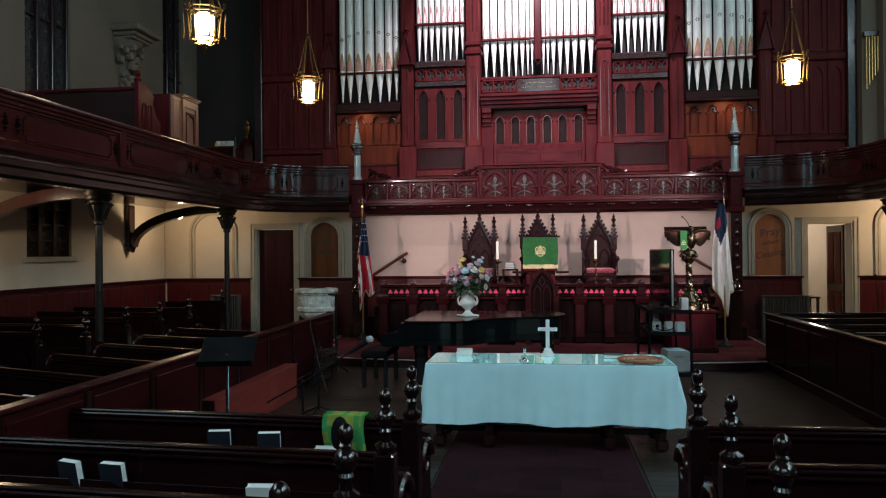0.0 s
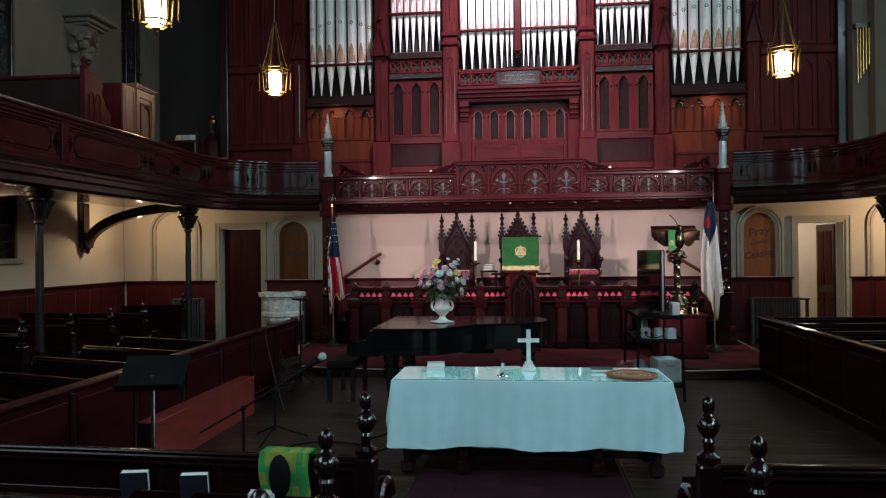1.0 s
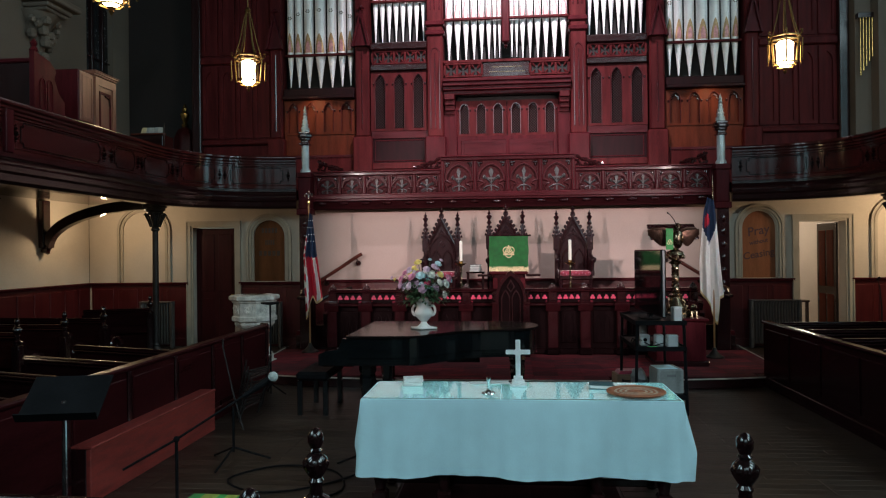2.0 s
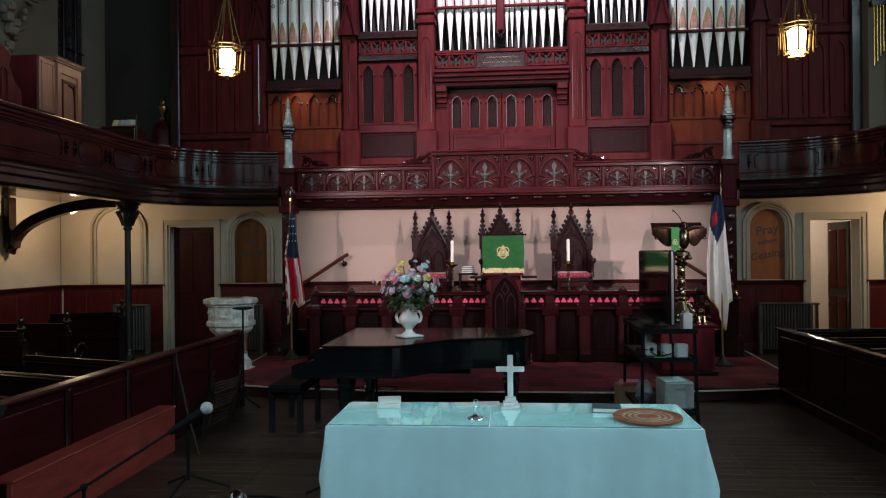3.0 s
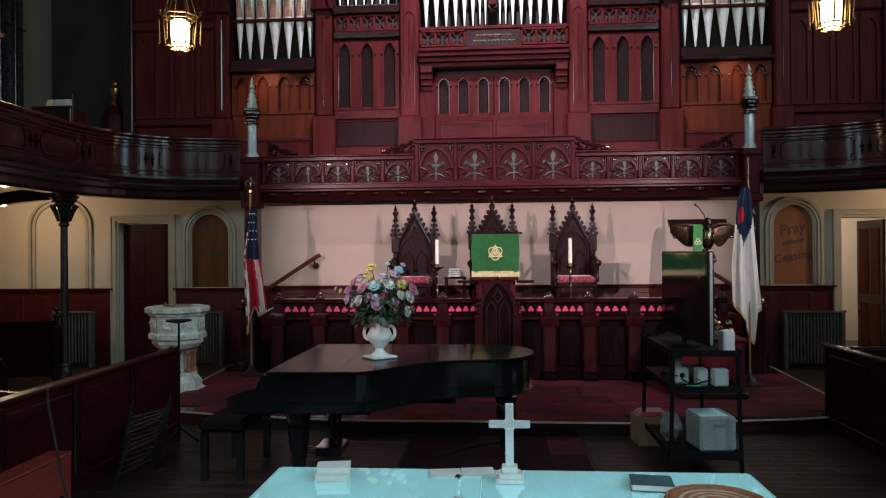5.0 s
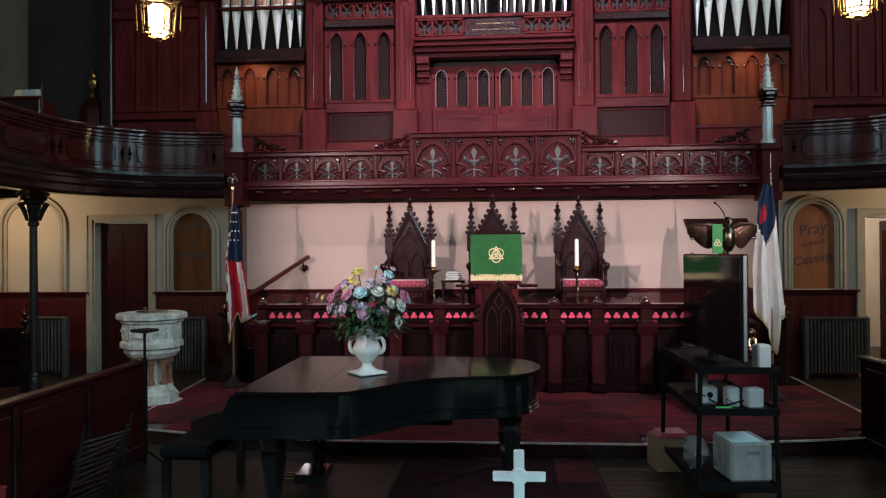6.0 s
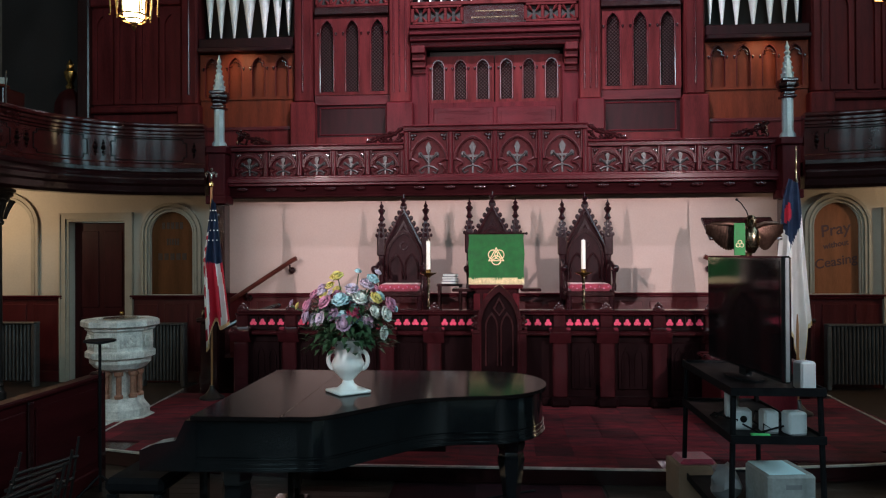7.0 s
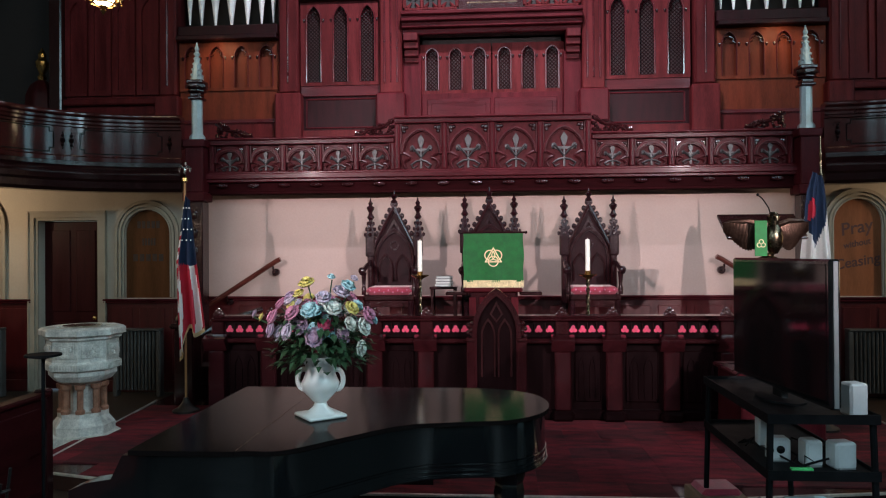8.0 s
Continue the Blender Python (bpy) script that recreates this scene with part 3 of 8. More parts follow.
for sx in (-0.45, 0.45):
    for sy in (-0.25, 0.25):
        single("leg", DARKWOOD, d, at=(sx - 0.03, sx + 0.03, sy - 0.03, sy + 0.03, 0, 0.72))
for px, py, pz, w, h in ((5.55, 15.8, 0.76, 0.3, 0.03), (5.9, 15.85, 0.76, 0.28, 0.05)):
    d = thing("paper_stack", "loose stack of white papers on the vestry table", "papers", (px, py, pz), group="papers in the vestry")
    for k in range(3):
        single("sheet", PAPER, d, at=(-w / 2 + 0.01 * k, w / 2 + 0.01 * k, -0.1, 0.1, h * k / 3, h * (k + 1) / 3 - 0.001), b=0.001)
d = thing("shelf", "wall shelf with a bowl in the vestry", "shelf", (5.7, 17.3, 1.25))
single("board", DARKWOOD, d, at=(-0.7, 0.7, -0.2, 0.18, 0, 0.04))
single("bracket", DARKWOOD, d, at=(-0.5, -0.46, -0.15, 0.18, -0.2, 0))
single("bracket", DARKWOOD, d, at=(0.46, 0.5, -0.15, 0.18, -0.2, 0))
d = thing("bowl", "dark metal bowl on the vestry shelf", "bowl", (6.0, 17.25, 1.29))
bm = B()
lathe(bm, [(0.06, 0), (0.13, 0.06), (0.16, 0.14), (0.15, 0.14), (0.11, 0.06), (0.02, 0.03)], seg=14)
part("bowl_body", bm, OLDBRASS, d)

# chancel platform, upper platform and steps
PL = [(-3.85, 9.95), (-3.0, 9.72), (-1.55, 9.5), (1.55, 9.5), (3.0, 9.73), (3.85, 9.95), (4.05, 13.2), (4.05, 13.96), (-4.1, 13.96), (-4.1, 12.8)]
bm = B()
prism(bm, PL, "z", 0.0, 0.118)
platform = setting("platform", bm, DARKWOOD, "low carpeted chancel platform with worn edge", "platform")
bm = B()
for a, b in zip(PL, PL[1:7]):
    a, b = Vector((*a, 0.122)), Vector((*b, 0.122))
    n = (b - a).cross(Vector((0, 0, 1))).normalized() * 0.012
    v = [bm.verts.new(q) for q in (a + n, b + n, b - n * 1.6, a - n * 1.6)]
    w = [bm.verts.new(Vector(q.co) + Vector((0, 0, 0.014))) for q in v]
    bm.faces.new(v[::-1]), bm.faces.new(w)
    for i in range(4):
        bm.faces.new((v[i], v[(i + 1) % 4], w[(i + 1) % 4], w[i]))
a, b = Vector((-4.1, 12.8, 0.122)), Vector((-3.85, 9.95, 0.122))
tube(bm, [a + Vector((0, 0, 0.006)), b + Vector((0, 0, 0.006))], 0.012, 6)
setting("trim_nosing", bm, NOSING, "pale metal nosing along the platform edge", "trim")
bm = B()
box(bm, -2.9, 2.9, 12.25, YB - 0.06, 0.13, 0.95, 0.01)
setting("platform_upper", bm, DARKWOOD, "raised upper platform under the throne chairs", "platform")
bm = B()
for k in range(4):
    for s in (-1, 1):
        x0, x1 = s * (3.95 - 0.26 * k), s * 2.905
        box(bm, min(x0, x1), max(x0, x1), 12.95, YB - 0.06, 0.13 + 0.2 * k, 0.13 + 0.2 * (k + 1) - 0.003, 0.006)
setting("stairs", bm, DARKWOOD, "dark wooden steps up to the upper platform", "stairs")

# ---- side windows, corbels and small pipes on the upper walls ----
for s, nm in ((-1, "west"), (1, "east")):
    for k, z0, z1, tag in [(k, z0, z1, tag) for k in (9.42, 4.9, 0.4, -4.1) for z0, z1, tag in ((1.82, 2.95, "under"), (4.5, 10.6, "over"))] + ([(13.88, 4.5, 10.6, "over")] if s < 0 else []):
        if z1 > z0:
            w = thing("window_" + nm, "leaded window in a timber frame", "window", kind="structure")
            x0, x1 = sorted((s * (WX + 0.12), s * (WX + 0.14)))
            for j in range(3):
                for q in range(4):
                    a, b = k + 0.4 * j, k + 0.4 * (j + 1)
                    c, d = z0 + (z1 - z0) * q / 4, z0 + (z1 - z0) * (q + 1) / 4
                    bm = B()
                    box(bm, x0, x1, a + 0.02, b - 0.02, c + 0.012, d - 0.012)
                    # unseen east and rearward upper panes glow as daylight; the others stay dark
                    part("pane", bm, DAYPANE if tag == "over" and (k < 3 or s > 0) else DARKPANE, w)
            bm = B()
            x0, x1 = sorted((s * (WX + 0.04), s * (WX + 0.2)))
            for j in range(4):
                box(bm, x0, x1, k + 0.4 * j - 0.035, k + 0.4 * j + 0.035, z0, z1, 0.01)
            for q in range(5):
                c = z0 + (z1 - z0) * q / 4
                box(bm, x0 + 0.03, x1 - 0.03, k, k + 1.2, c - 0.014, c + 0.014)
            part("window_frame", bm, DARKWOOD, w)
            bm = B()
            x0, x1 = sorted((s * (WX - 0.06), s * (WX + 0.04)))
            box(bm, x0, x1, k - 0.1, k + 1.3, z0 - 0.1, z0 - 0.002, 0.015)
            part("window_sill", bm, STONE, w)
    c = thing("wall_corbel", "carved pale stone corbel with leaves high on the wall", "corbel", (s * WX, 12.35, 4.9), kind="structure")
    bm = B()
    rnd = random.Random(7)
    for z0, z1, o in ((1.42, 1.5, 0.5), (1.5, 1.62, 0.62), (1.36, 1.42, 0.44)):
        x0, x1 = sorted((0, -s * o))
        box(bm, x0, x1, -o * 0.75, o * 0.75, z0, z1, 0.02)
    part("abacus", bm, UPPER, c)
    bm = B()
    for k in range(46):
        u = rnd.random()
        r = 0.42 * (u ** 1.4) + 0.05
        a = (rnd.random() - 0.5) * 2.6
        ball(bm, (-s * r * math.cos(a), r * math.sin(a), 0.15 + 1.2 * u), 0.05 + 0.05 * rnd.random(), 6, 4)
    lathe(bm, [(0.03, 0.05), (0.09, 0.4), (0.16, 0.8), (0.3, 1.2), (0.42, 1.37)], 0, 0, 0, 10)
    part("leaf_carving", bm, UPPER, c)
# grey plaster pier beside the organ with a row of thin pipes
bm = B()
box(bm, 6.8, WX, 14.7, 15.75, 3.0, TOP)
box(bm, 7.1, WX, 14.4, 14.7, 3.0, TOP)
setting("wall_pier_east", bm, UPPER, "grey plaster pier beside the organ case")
t = thing("chime_pipes", "row of thin gilt chime pipes on the pier", "pipes", (6.86, 14.6, 0))
for k in range(9):
    bm = B()
    tube(bm, [(0.055 * k, 0, 5.2 + 0.09 * k), (0.055 * k, 0, 6.35)], 0.017, 8)
    part("chime_pipe", bm, BRASS, t)
single("hanging_bar", DARKWOOD, t, at=(-0.05, 0.5, -0.02, 0.1, 6.32, 6.42))

# pews and cabinet up in the west gallery
t = thing("gallery_pew", "dark wooden pew with carved scroll end in the gallery", "pew", (-6.2, 7.8, 3.08))
single("back", DARKWOOD, t, at=(-2.2, -0.02, 0.95, 1.0, 0.3, 1.32))
single("top_rail", MAHOGANY_X, t, at=(-2.2, 0.0, 0.92, 1.03, 1.32, 1.38), b=0.015)
single("seat", DARKWOOD, t, at=(-2.2, -0.02, 1.0, 1.45, 0.4, 0.45))
bm = B()
prism(bm, [(0.9, 0), (0.9, 1.46), (1.22, 1.4), (1.36, 1.3), (1.32, 1.18), (1.42, 1.0), (1.55, 0.9), (1.55, 0.0)], "x", 0.0, 0.07)
part("end_panel", bm, MAHOGANY, t)
bm = B()
for a in (1.0, 1.16):
    ribbon(bm, [(q + 0.0, z) for q, z in arch(a, a + 0.13, 0.5, 1.05, 0.1)], arch(a + 0.02, a + 0.11, 0.5, 1.05, 0.08), "x", 0.07, 0.085)
lathe(bm, [(0.03, 1.44), (0.06, 1.48), (0.03, 1.53), (0.05, 1.57), (0.01, 1.63)], 0.03, 0.95, 0, 8)
part("end_moulding", bm, MAHOGANY, t)
t = thing("gallery_cabinet", "pinkish wooden cabinet with panelled front standing in the gallery", "cabinet", (-6.2, 9.72, 3.08))
single("body", MAHOGANY, t, at=(-0.5, 0.04, 0.36, 0.95, 0, 1.48), b=0.01)
single("upper_body", MAHOGANY, t, at=(-0.5, 0.04, 0.0, 0.355, 0.72, 1.48), b=0.01)
single("back_board", DARKWOOD, t, at=(-0.5, -0.44, 0.0, 0.355, 0, 0.715), b=0.006)
bm = B()
for z0, z1, o in ((1.48, 1.505, 0.02), (1.505, 1.53, 0.045), (1.53, 1.545, 0.06)):
    box(bm, -0.5 - o, 0.06 + o, 0.36 - o * 0.5, 0.95 + o, z0, z1, 0.006)
part("crown", bm, CABINETWOOD, t)
d = single("door", CABINETWOOD, t, at=(0.041, 0.065, 0.015, 0.34, 0.74, 1.46), b=0.008)
bm = B()
ribbon(bm, [(0.05, 0.79), (0.05, 1.41), (0.305, 1.41), (0.305, 0.79)], [(0.065, 0.805), (0.065, 1.395), (0.29, 1.395), (0.29, 0.805)], "x", 0.065, 0.075, True)
part("panel_moulding", bm, CABINETWOOD, d)
d = single("tall_door", CABINETWOOD, t, at=(0.041, 0.06, 0.375, 0.94, 0.04, 1.46), b=0.008)
bm = B()
ribbon(bm, [(0.375, 0.04), (0.375, 1.46), (0.94, 1.46), (0.94, 0.04)], [(0.46, 0.12), (0.46, 1.34), (0.855, 1.34), (0.855, 0.12)], "x", 0.06, 0.085, True)
part("door_frame", bm, CABINETWOOD, d)
bm = B()
ribbon(bm, [(0.5, 0.16), (0.5, 1.26), (0.815, 1.26), (0.815, 0.16)], [(0.53, 0.19), (0.53, 1.22), (0.785, 1.22), (0.785, 0.19)], "x", 0.06, 0.075, True)
part("panel_moulding", bm, MAHOGANY, d)
bm = B()
tube(bm, [(0.085, 0.62, 1.2), (0.095, 0.72, 1.17), (0.095, 0.75, 1.05)], [0.012, 0.016, 0.01], 6)
part("coat_hook", bm, DARKWOOD, d, "dark curved hook")
t = thing("gallery_music_desk", "dark wooden desk with open books in the gallery", "desk", (-5.95, 12.1, 3.08))
single("desk_body", DARKWOOD, t, at=(-0.72, -0.12, 0.0, 0.42, 0, 0.9), b=0.01)
single("desk_ledge", OAK_WARM, t, at=(-0.7, -0.1, -0.02, 0.1, 0.9, 0.93), b=0.006)
bm = B()
tube(bm, [(-0.1, 0.02, 0.6), (-0.1, 0.02, 1.1)], 0.011, 8)
part("rod", bm, IRON, t, "thin dark metal rod")
for k, (x, m) in enumerate(((-0.56, GOLD), (-0.45, PALEGREY), (-0.28, PALEGREY))):
    t = thing("music_book", "open pale music book leaning on the gallery desk" if k else "small yellow booklet leaning on the gallery desk", "book", (-5.95 + x, 12.24, 3.985), 8 * k - 6, group="books on the gallery desk")
    w = 0.06 if k == 0 else 0.085
    for e in (-1, 1):
        bm = B()
        box(bm, min(0, e * w), max(0, e * w), -0.008, 0.008, 0, 0.17, 0.003)
        moved(bm, pose(0, 0, 0, -22, 0, 12 * e))
        part("leaf_block", bm, m, t)
t = thing("draped_stand", "tall stand draped in dark red with a gilt top", "stand", (-7.05, 15.15, 2.95))
bm = B()
lathe(bm, [(0.3, 0), (0.27, 0.4), (0.24, 1.0), (0.22, 1.45), (0.15, 1.62), (0.05, 1.7)], seg=18)
for v in bm.verts:
    a = math.atan2(v.co.y, v.co.x)
    v.co.x *= 1 + 0.06 * math.sin(a * 7)
    v.co.y *= 1 + 0.06 * math.sin(a * 7)
part("drape", bm, DOORPAINT, t)
bm = B()
lathe(bm, [(0.05, 1.68), (0.07, 1.74), (0.04, 1.8), (0.09, 1.9), (0.1, 1.98), (0.05, 2.05), (0.06, 2.1), (0.01, 2.2)], seg=10)
part("finial", bm, BRASS, t, "gilt finial")

t = thing("gilt_plant_stand", "gilt basket with leaves on the east gallery rail", "planter", (6.95, 13.0, 3.08))
bm = B()
lathe(bm, [(0.1, 0), (0.06, 0.1), (0.06, 0.6), (0.2, 0.75), (0.24, 0.9)], seg=12)
part("basket", bm, BRASS, t)
bm = B()
rnd = random.Random(3)
for k in range(40):
    a, e, L = rnd.random() * 6.28, rnd.random() * 1.2, 0.15 + 0.15 * rnd.random()
    d = Vector((math.cos(a) * math.cos(e), math.sin(a) * math.cos(e), math.sin(e)))
    tube(bm, [Vector((0, 0, 0.85)), Vector((0, 0, 0.85)) + d * L * 0.6, Vector((0, 0, 0.84)) + d * L], [0.006, 0.03, 0.004], 4, 0.3)
part("leaves", bm, LEAF, t)

# ---- galleries ----
def smooth_path(pts, n=6):
    out = []
    for i in range(len(pts) - 1):
        p0, p1, p2, p3 = (Vector(pts[max(0, min(len(pts) - 1, i + k))]) for k in (-1, 0, 1, 2))
        for j in range(n):
            t = j / n
            out.append(0.5 * ((2 * p1) + (p2 - p0) * t + (2 * p0 - 5 * p1 + 4 * p2 - p3) * t * t + (3 * p1 - p0 - 3 * p2 + p3) * t ** 3))
    return out + [Vector(pts[-1])]


BEND = smooth_path([(-5.95, 11.0), (-5.93, 11.9), (-5.72, 12.6), (-5.28, 13.1), (-4.7, 13.38), (-4.08, 13.5)])


def sweep(bm, path, prof, s):
    """Draws a closed profile (offset towards the nave, z) along a plan path."""
    rows = []
    for i, p in enumerate(path):
        d = (path[min(i + 1, len(path) - 1)] - path[max(i - 1, 0)]).normalized()
        n = Vector((d.y, -d.x))
        rows.append([bm.verts.new((s * (p.x + n.x * o), p.y + n.y * o, z)) for o, z in prof])
    m = len(prof)
    for a, b in zip(rows, rows[1:]):
        for k in range(m):
            bm.faces.new((a[k], a[(k + 1) % m], b[(k + 1) % m], b[k]))
    bm.faces.new(rows[0]), bm.faces.new(rows[-1][::-1])


def panel_on(bm, path, u0, u1, z0, z1, s, proud=0.012, wide=0.022):
    """A raised moulding frame with cut corners on a stretch of the gallery front."""
    acc, tot = [0.0], 0.0
    for a, b in zip(path, path[1:]):
        tot += (b - a).length
        acc.append(tot)

    def at(u, z, o):
        u = max(0, min(tot - 1e-4, u))
        i = max(k for k in range(len(acc) - 1) if acc[k] <= u)
        d = (path[i + 1] - path[i]).normalized()
        p = path[i] + d * (u - acc[i])
        return Vector((s * (p.x + d.y * o), p.y - d.x * o, z))

    c = 0.05
    line = [(u0 + c, z0), (u1 - c, z0), (u1 - c, z0 + c), (u1, z0 + c), (u1, z1 - c), (u1 - c, z1 - c), (u1 - c, z1), (u0 + c, z1), (u0 + c, z1 - c), (u0, z1 - c), (u0, z0 + c), (u0 + c, z0 + c)]
    for (a, za), (b, zb) in zip(line, line[1:] + line[:1]):
        k = max(1, int(abs(b - a) / 0.2))
        tube(bm, [at(a + (b - a) * j / k, za + (zb - za) * j / k, proud * 0.3) for j in range(k + 1)], wide * 0.42, 6)
    for u in (u0 - 0.1, u1 + 0.1):
        q = at(u, (z0 + z1) / 2, 0.01)
        for dz, r in ((0, 0.035), (0.06, 0.022), (-0.06, 0.022), (0.1, 0.012), (-0.1, 0.012)):
            ball(bm, q + Vector((0, 0, dz)), r, 6, 4)


FRONT = [(0.02, 3.1), (0.02, 3.15), (0.0, 3.17), (0.0, 3.52), (0.018, 3.53), (0.018, 3.555), (0.035, 3.57), (0.035, 3.6), (0.055, 3.62), (0.055, 3.65), (0.08, 3.67), (0.085, 3.695), (0.075, 3.72), (-0.16, 3.72), (-0.16, 3.1)]
CORNICE = [(-0.2, 2.72), (-0.02, 2.72), (0.03, 2.76), (0.04, 2.84), (0.07, 2.87), (0.08, 2.93), (0.03, 2.97), (0.04, 3.02), (0.06, 3.04), (0.06, 3.09), (-0.2, 3.09)]
for s, nm in ((-1, "west"), (1, "east")):
    g = thing("gallery_" + nm, "curved dark mahogany gallery front with panels, on iron columns", "gallery", kind="structure")
    ss = 1 if s < 0 else -1
    straight = [Vector((-5.95, YF + 0.05)), Vector((-5.95, 11.0))]
    for path in (straight, BEND):
        bm = B()
        sweep(bm, path, FRONT, ss)
        part("parapet", bm, GALLERYWOOD, g)
        bm = B()
        sweep(bm, path, CORNICE, ss)
        part("cornice", bm, DARKWOOD, g, "dark moulded cornice")
    L0 = 11.0 - (YF + 0.05)
    for k in range(5):
        y0 = 12.3 - 4.39 * (k + 1)
        for a, b in ((y0 + 0.25, y0 + 2.0), (y0 + 2.4, y0 + 4.15)):
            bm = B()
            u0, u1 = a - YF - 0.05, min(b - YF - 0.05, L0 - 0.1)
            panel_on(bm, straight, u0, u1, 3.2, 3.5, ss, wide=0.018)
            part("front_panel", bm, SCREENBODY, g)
        bm = B()
        xx = sorted((ss * -5.96, ss * -5.9))
        box(bm, *xx, y0 - 0.07, y0 + 0.07, 3.1, 3.66, 0.01)
        part("pilaster", bm, MAHOGANY, g)
    tot = sum((b - a).length for a, b in zip(BEND, BEND[1:]))
    for a, b in ((0.22, 1.0), (1.34, 2.05), (2.35, tot - 0.25)):
        bm = B()
        panel_on(bm, BEND, a, b, 3.2, 3.5, ss, wide=0.018)
        part("front_panel", bm, SCREENBODY, g)
    bm = B()
    sof = [(-WX, YF), (-5.97, YF), (-5.97, 11.0)] + [(p.x - 0.02, p.y + 0.02) for p in BEND] + [(-4.06, 14.0), (-WX, 14.0)]
    prism(bm, [(ss * x, y) for x, y in sof], "z", 2.9, 3.08)
    part("gallery_floor", bm, DARKWOOD, g, "dark timber gallery floor and soffit")
    for k in range(5):
        y = 12.46 - 4.39 * k
        c = thing("gallery_column", "slender dark iron column with foliate capital under the gallery", "column", (ss * -6.4, y, 0), group="columns under the galleries", kind="structure")
        bm = B()
        lathe(bm, [(0.1, 0), (0.1, 0.12), (0.08, 0.14), (0.065, 0.2), (0.075, 0.22), (0.06, 0.26)], seg=14)
        part("base", bm, IRON, c)
        bm = B()
        lathe(bm, [(0.058, 0.26), (0.054, 1.2), (0.05, 2.28)], seg=14)
        part("shaft", bm, IRON, c)
        bm = B()
        lathe(bm, [(0.055, 2.28), (0.075, 2.3), (0.075, 2.33), (0.06, 2.35), (0.07, 2.45), (0.1, 2.54), (0.1, 2.57), (0.14, 2.6), (0.14, 2.63), (0.18, 2.66), (0.18, 2.7), (0.21, 2.71), (0.21, 2.76)], seg=16)
        for j in range(10):
            a = j * math.pi / 5
            tube(bm, [(0.085 * math.cos(a), 0.085 * math.sin(a), 2.36), (0.12 * math.cos(a), 0.12 * math.sin(a), 2.48), (0.18 * math.cos(a), 0.18 * math.sin(a), 2.6), (0.2 * math.cos(a), 0.2 * math.sin(a), 2.57)], [0.012, 0.02, 0.022, 0.01], 5)
        part("capital", bm, IRON, c)
        bm = B()
        box(bm, -0.16, 0.16, -0.16, 0.16, 2.76, 2.9, 0.015)
        part("bearing_block", bm, DARKWOOD, c)
        br = thing("arched_brace", "dark timber arched brace from wall to gallery column", "brace", (ss * -6.5, y, 0), group="arched gallery braces", kind="structure")
        o, i2 = [], []
        for j in range(13):
            a = math.pi / 2 * j / 12
            o.append((-ss * -0.0 - ss * (2.0 * math.sin(a)), 2.1 + 0.76 * math.cos(a) + 0.0))
            i2.append((-ss * (1.9 * math.sin(a)), 2.0 + 0.68 * math.cos(a)))
        bm = B()
        ribbon(bm, o, i2, "y", -0.08, 0.08)
        part("curved_rib", bm, DARKWOOD, br)
        bm = B()
        xx = sorted((-ss * 1.98, -ss * 2.09))
        box(bm, *xx, -0.11, 0.11, 2.0, 2.88, 0.015)
        lump(bm, (-ss * 2.0, 0, 1.98), 0.09, 1.0, k)
        part("wall_post", bm, DARKWOOD, br)

# ---- the organ loft parapet ----
loft = thing("loft_parapet", "carved mahogany organ loft parapet with pierced quatrefoil tracery", "parapet", kind="structure")
PY = 13.75
bm = B()
box(bm, -3.84, 3.84, PY + 0.17, 15.0, 2.8, 2.96)
part("loft_floor", bm, DARKWOOD, loft)
bm = B()
for z0, z1, o in ((2.86, 2.9, 0.05), (2.9, 2.97, 0.08), (2.97, 3.0, 0.03)):
    box(bm, -3.84, 3.84, PY - o, PY + 0.16, z0, z1, 0.008)
part("cornice", bm, MAHOGANY_X, loft)
bm = B()
box(bm, -3.84, 3.84, PY + 0.03, PY + 0.16, 2.74, 2.86)
box(bm, -3.84, 3.84, PY - 0.005, PY + 0.16, 2.7, 2.74, 0.008)
part("frieze", bm, FRIEZEWOOD, loft)
for x0, x1, z1 in ((-3.84, -1.3, 3.45), (-1.3, 1.28, 3.7), (1.28, 3.84, 3.45)):
    bm = B()
    box(bm, x0, x1, PY - 0.06, PY + 0.2, z1 - 0.03, z1, 0.012)
    box(bm, x0, x1, PY - 0.03, PY + 0.16, z1 - 0.09, z1 - 0.03, 0.008)
    part("top_rail", bm, MAHOGANY_X, loft)
    bm = B()
    box(bm, x0, x1, PY + 0.09, PY + 0.12, 3.0, z1 - 0.09)
    part("backing_board", bm, DARKWOOD, loft)
# carved bosses of the frieze
boss = None
for k in range(18):
    x = -3.62 + k * 7.22 / 17
    if boss is None:
        bm = B()
        box(bm, -0.05, 0.05, -0.02, 0.03, 0.005, 0.055, 0.01)
        for j in range(-2, 3):
            ball(bm, (j * 0.03, -0.04, 0.04 - 0.006 * abs(j)), 0.022, 7, 5)
            ball(bm, (j * 0.026, -0.05, 0.01 + 0.006 * abs(j)), 0.016, 6, 4)
        ball(bm, (0, -0.06, 0.025), 0.022, 7, 5)
        boss = part("boss", bm, CARVED, loft)
        me = boss.data
        boss.location = (x, PY + 0.02, 2.79)
    else:
        ob = new("boss", me)
        ob.parent, ob.location = loft, (x, PY + 0.02, 2.79)


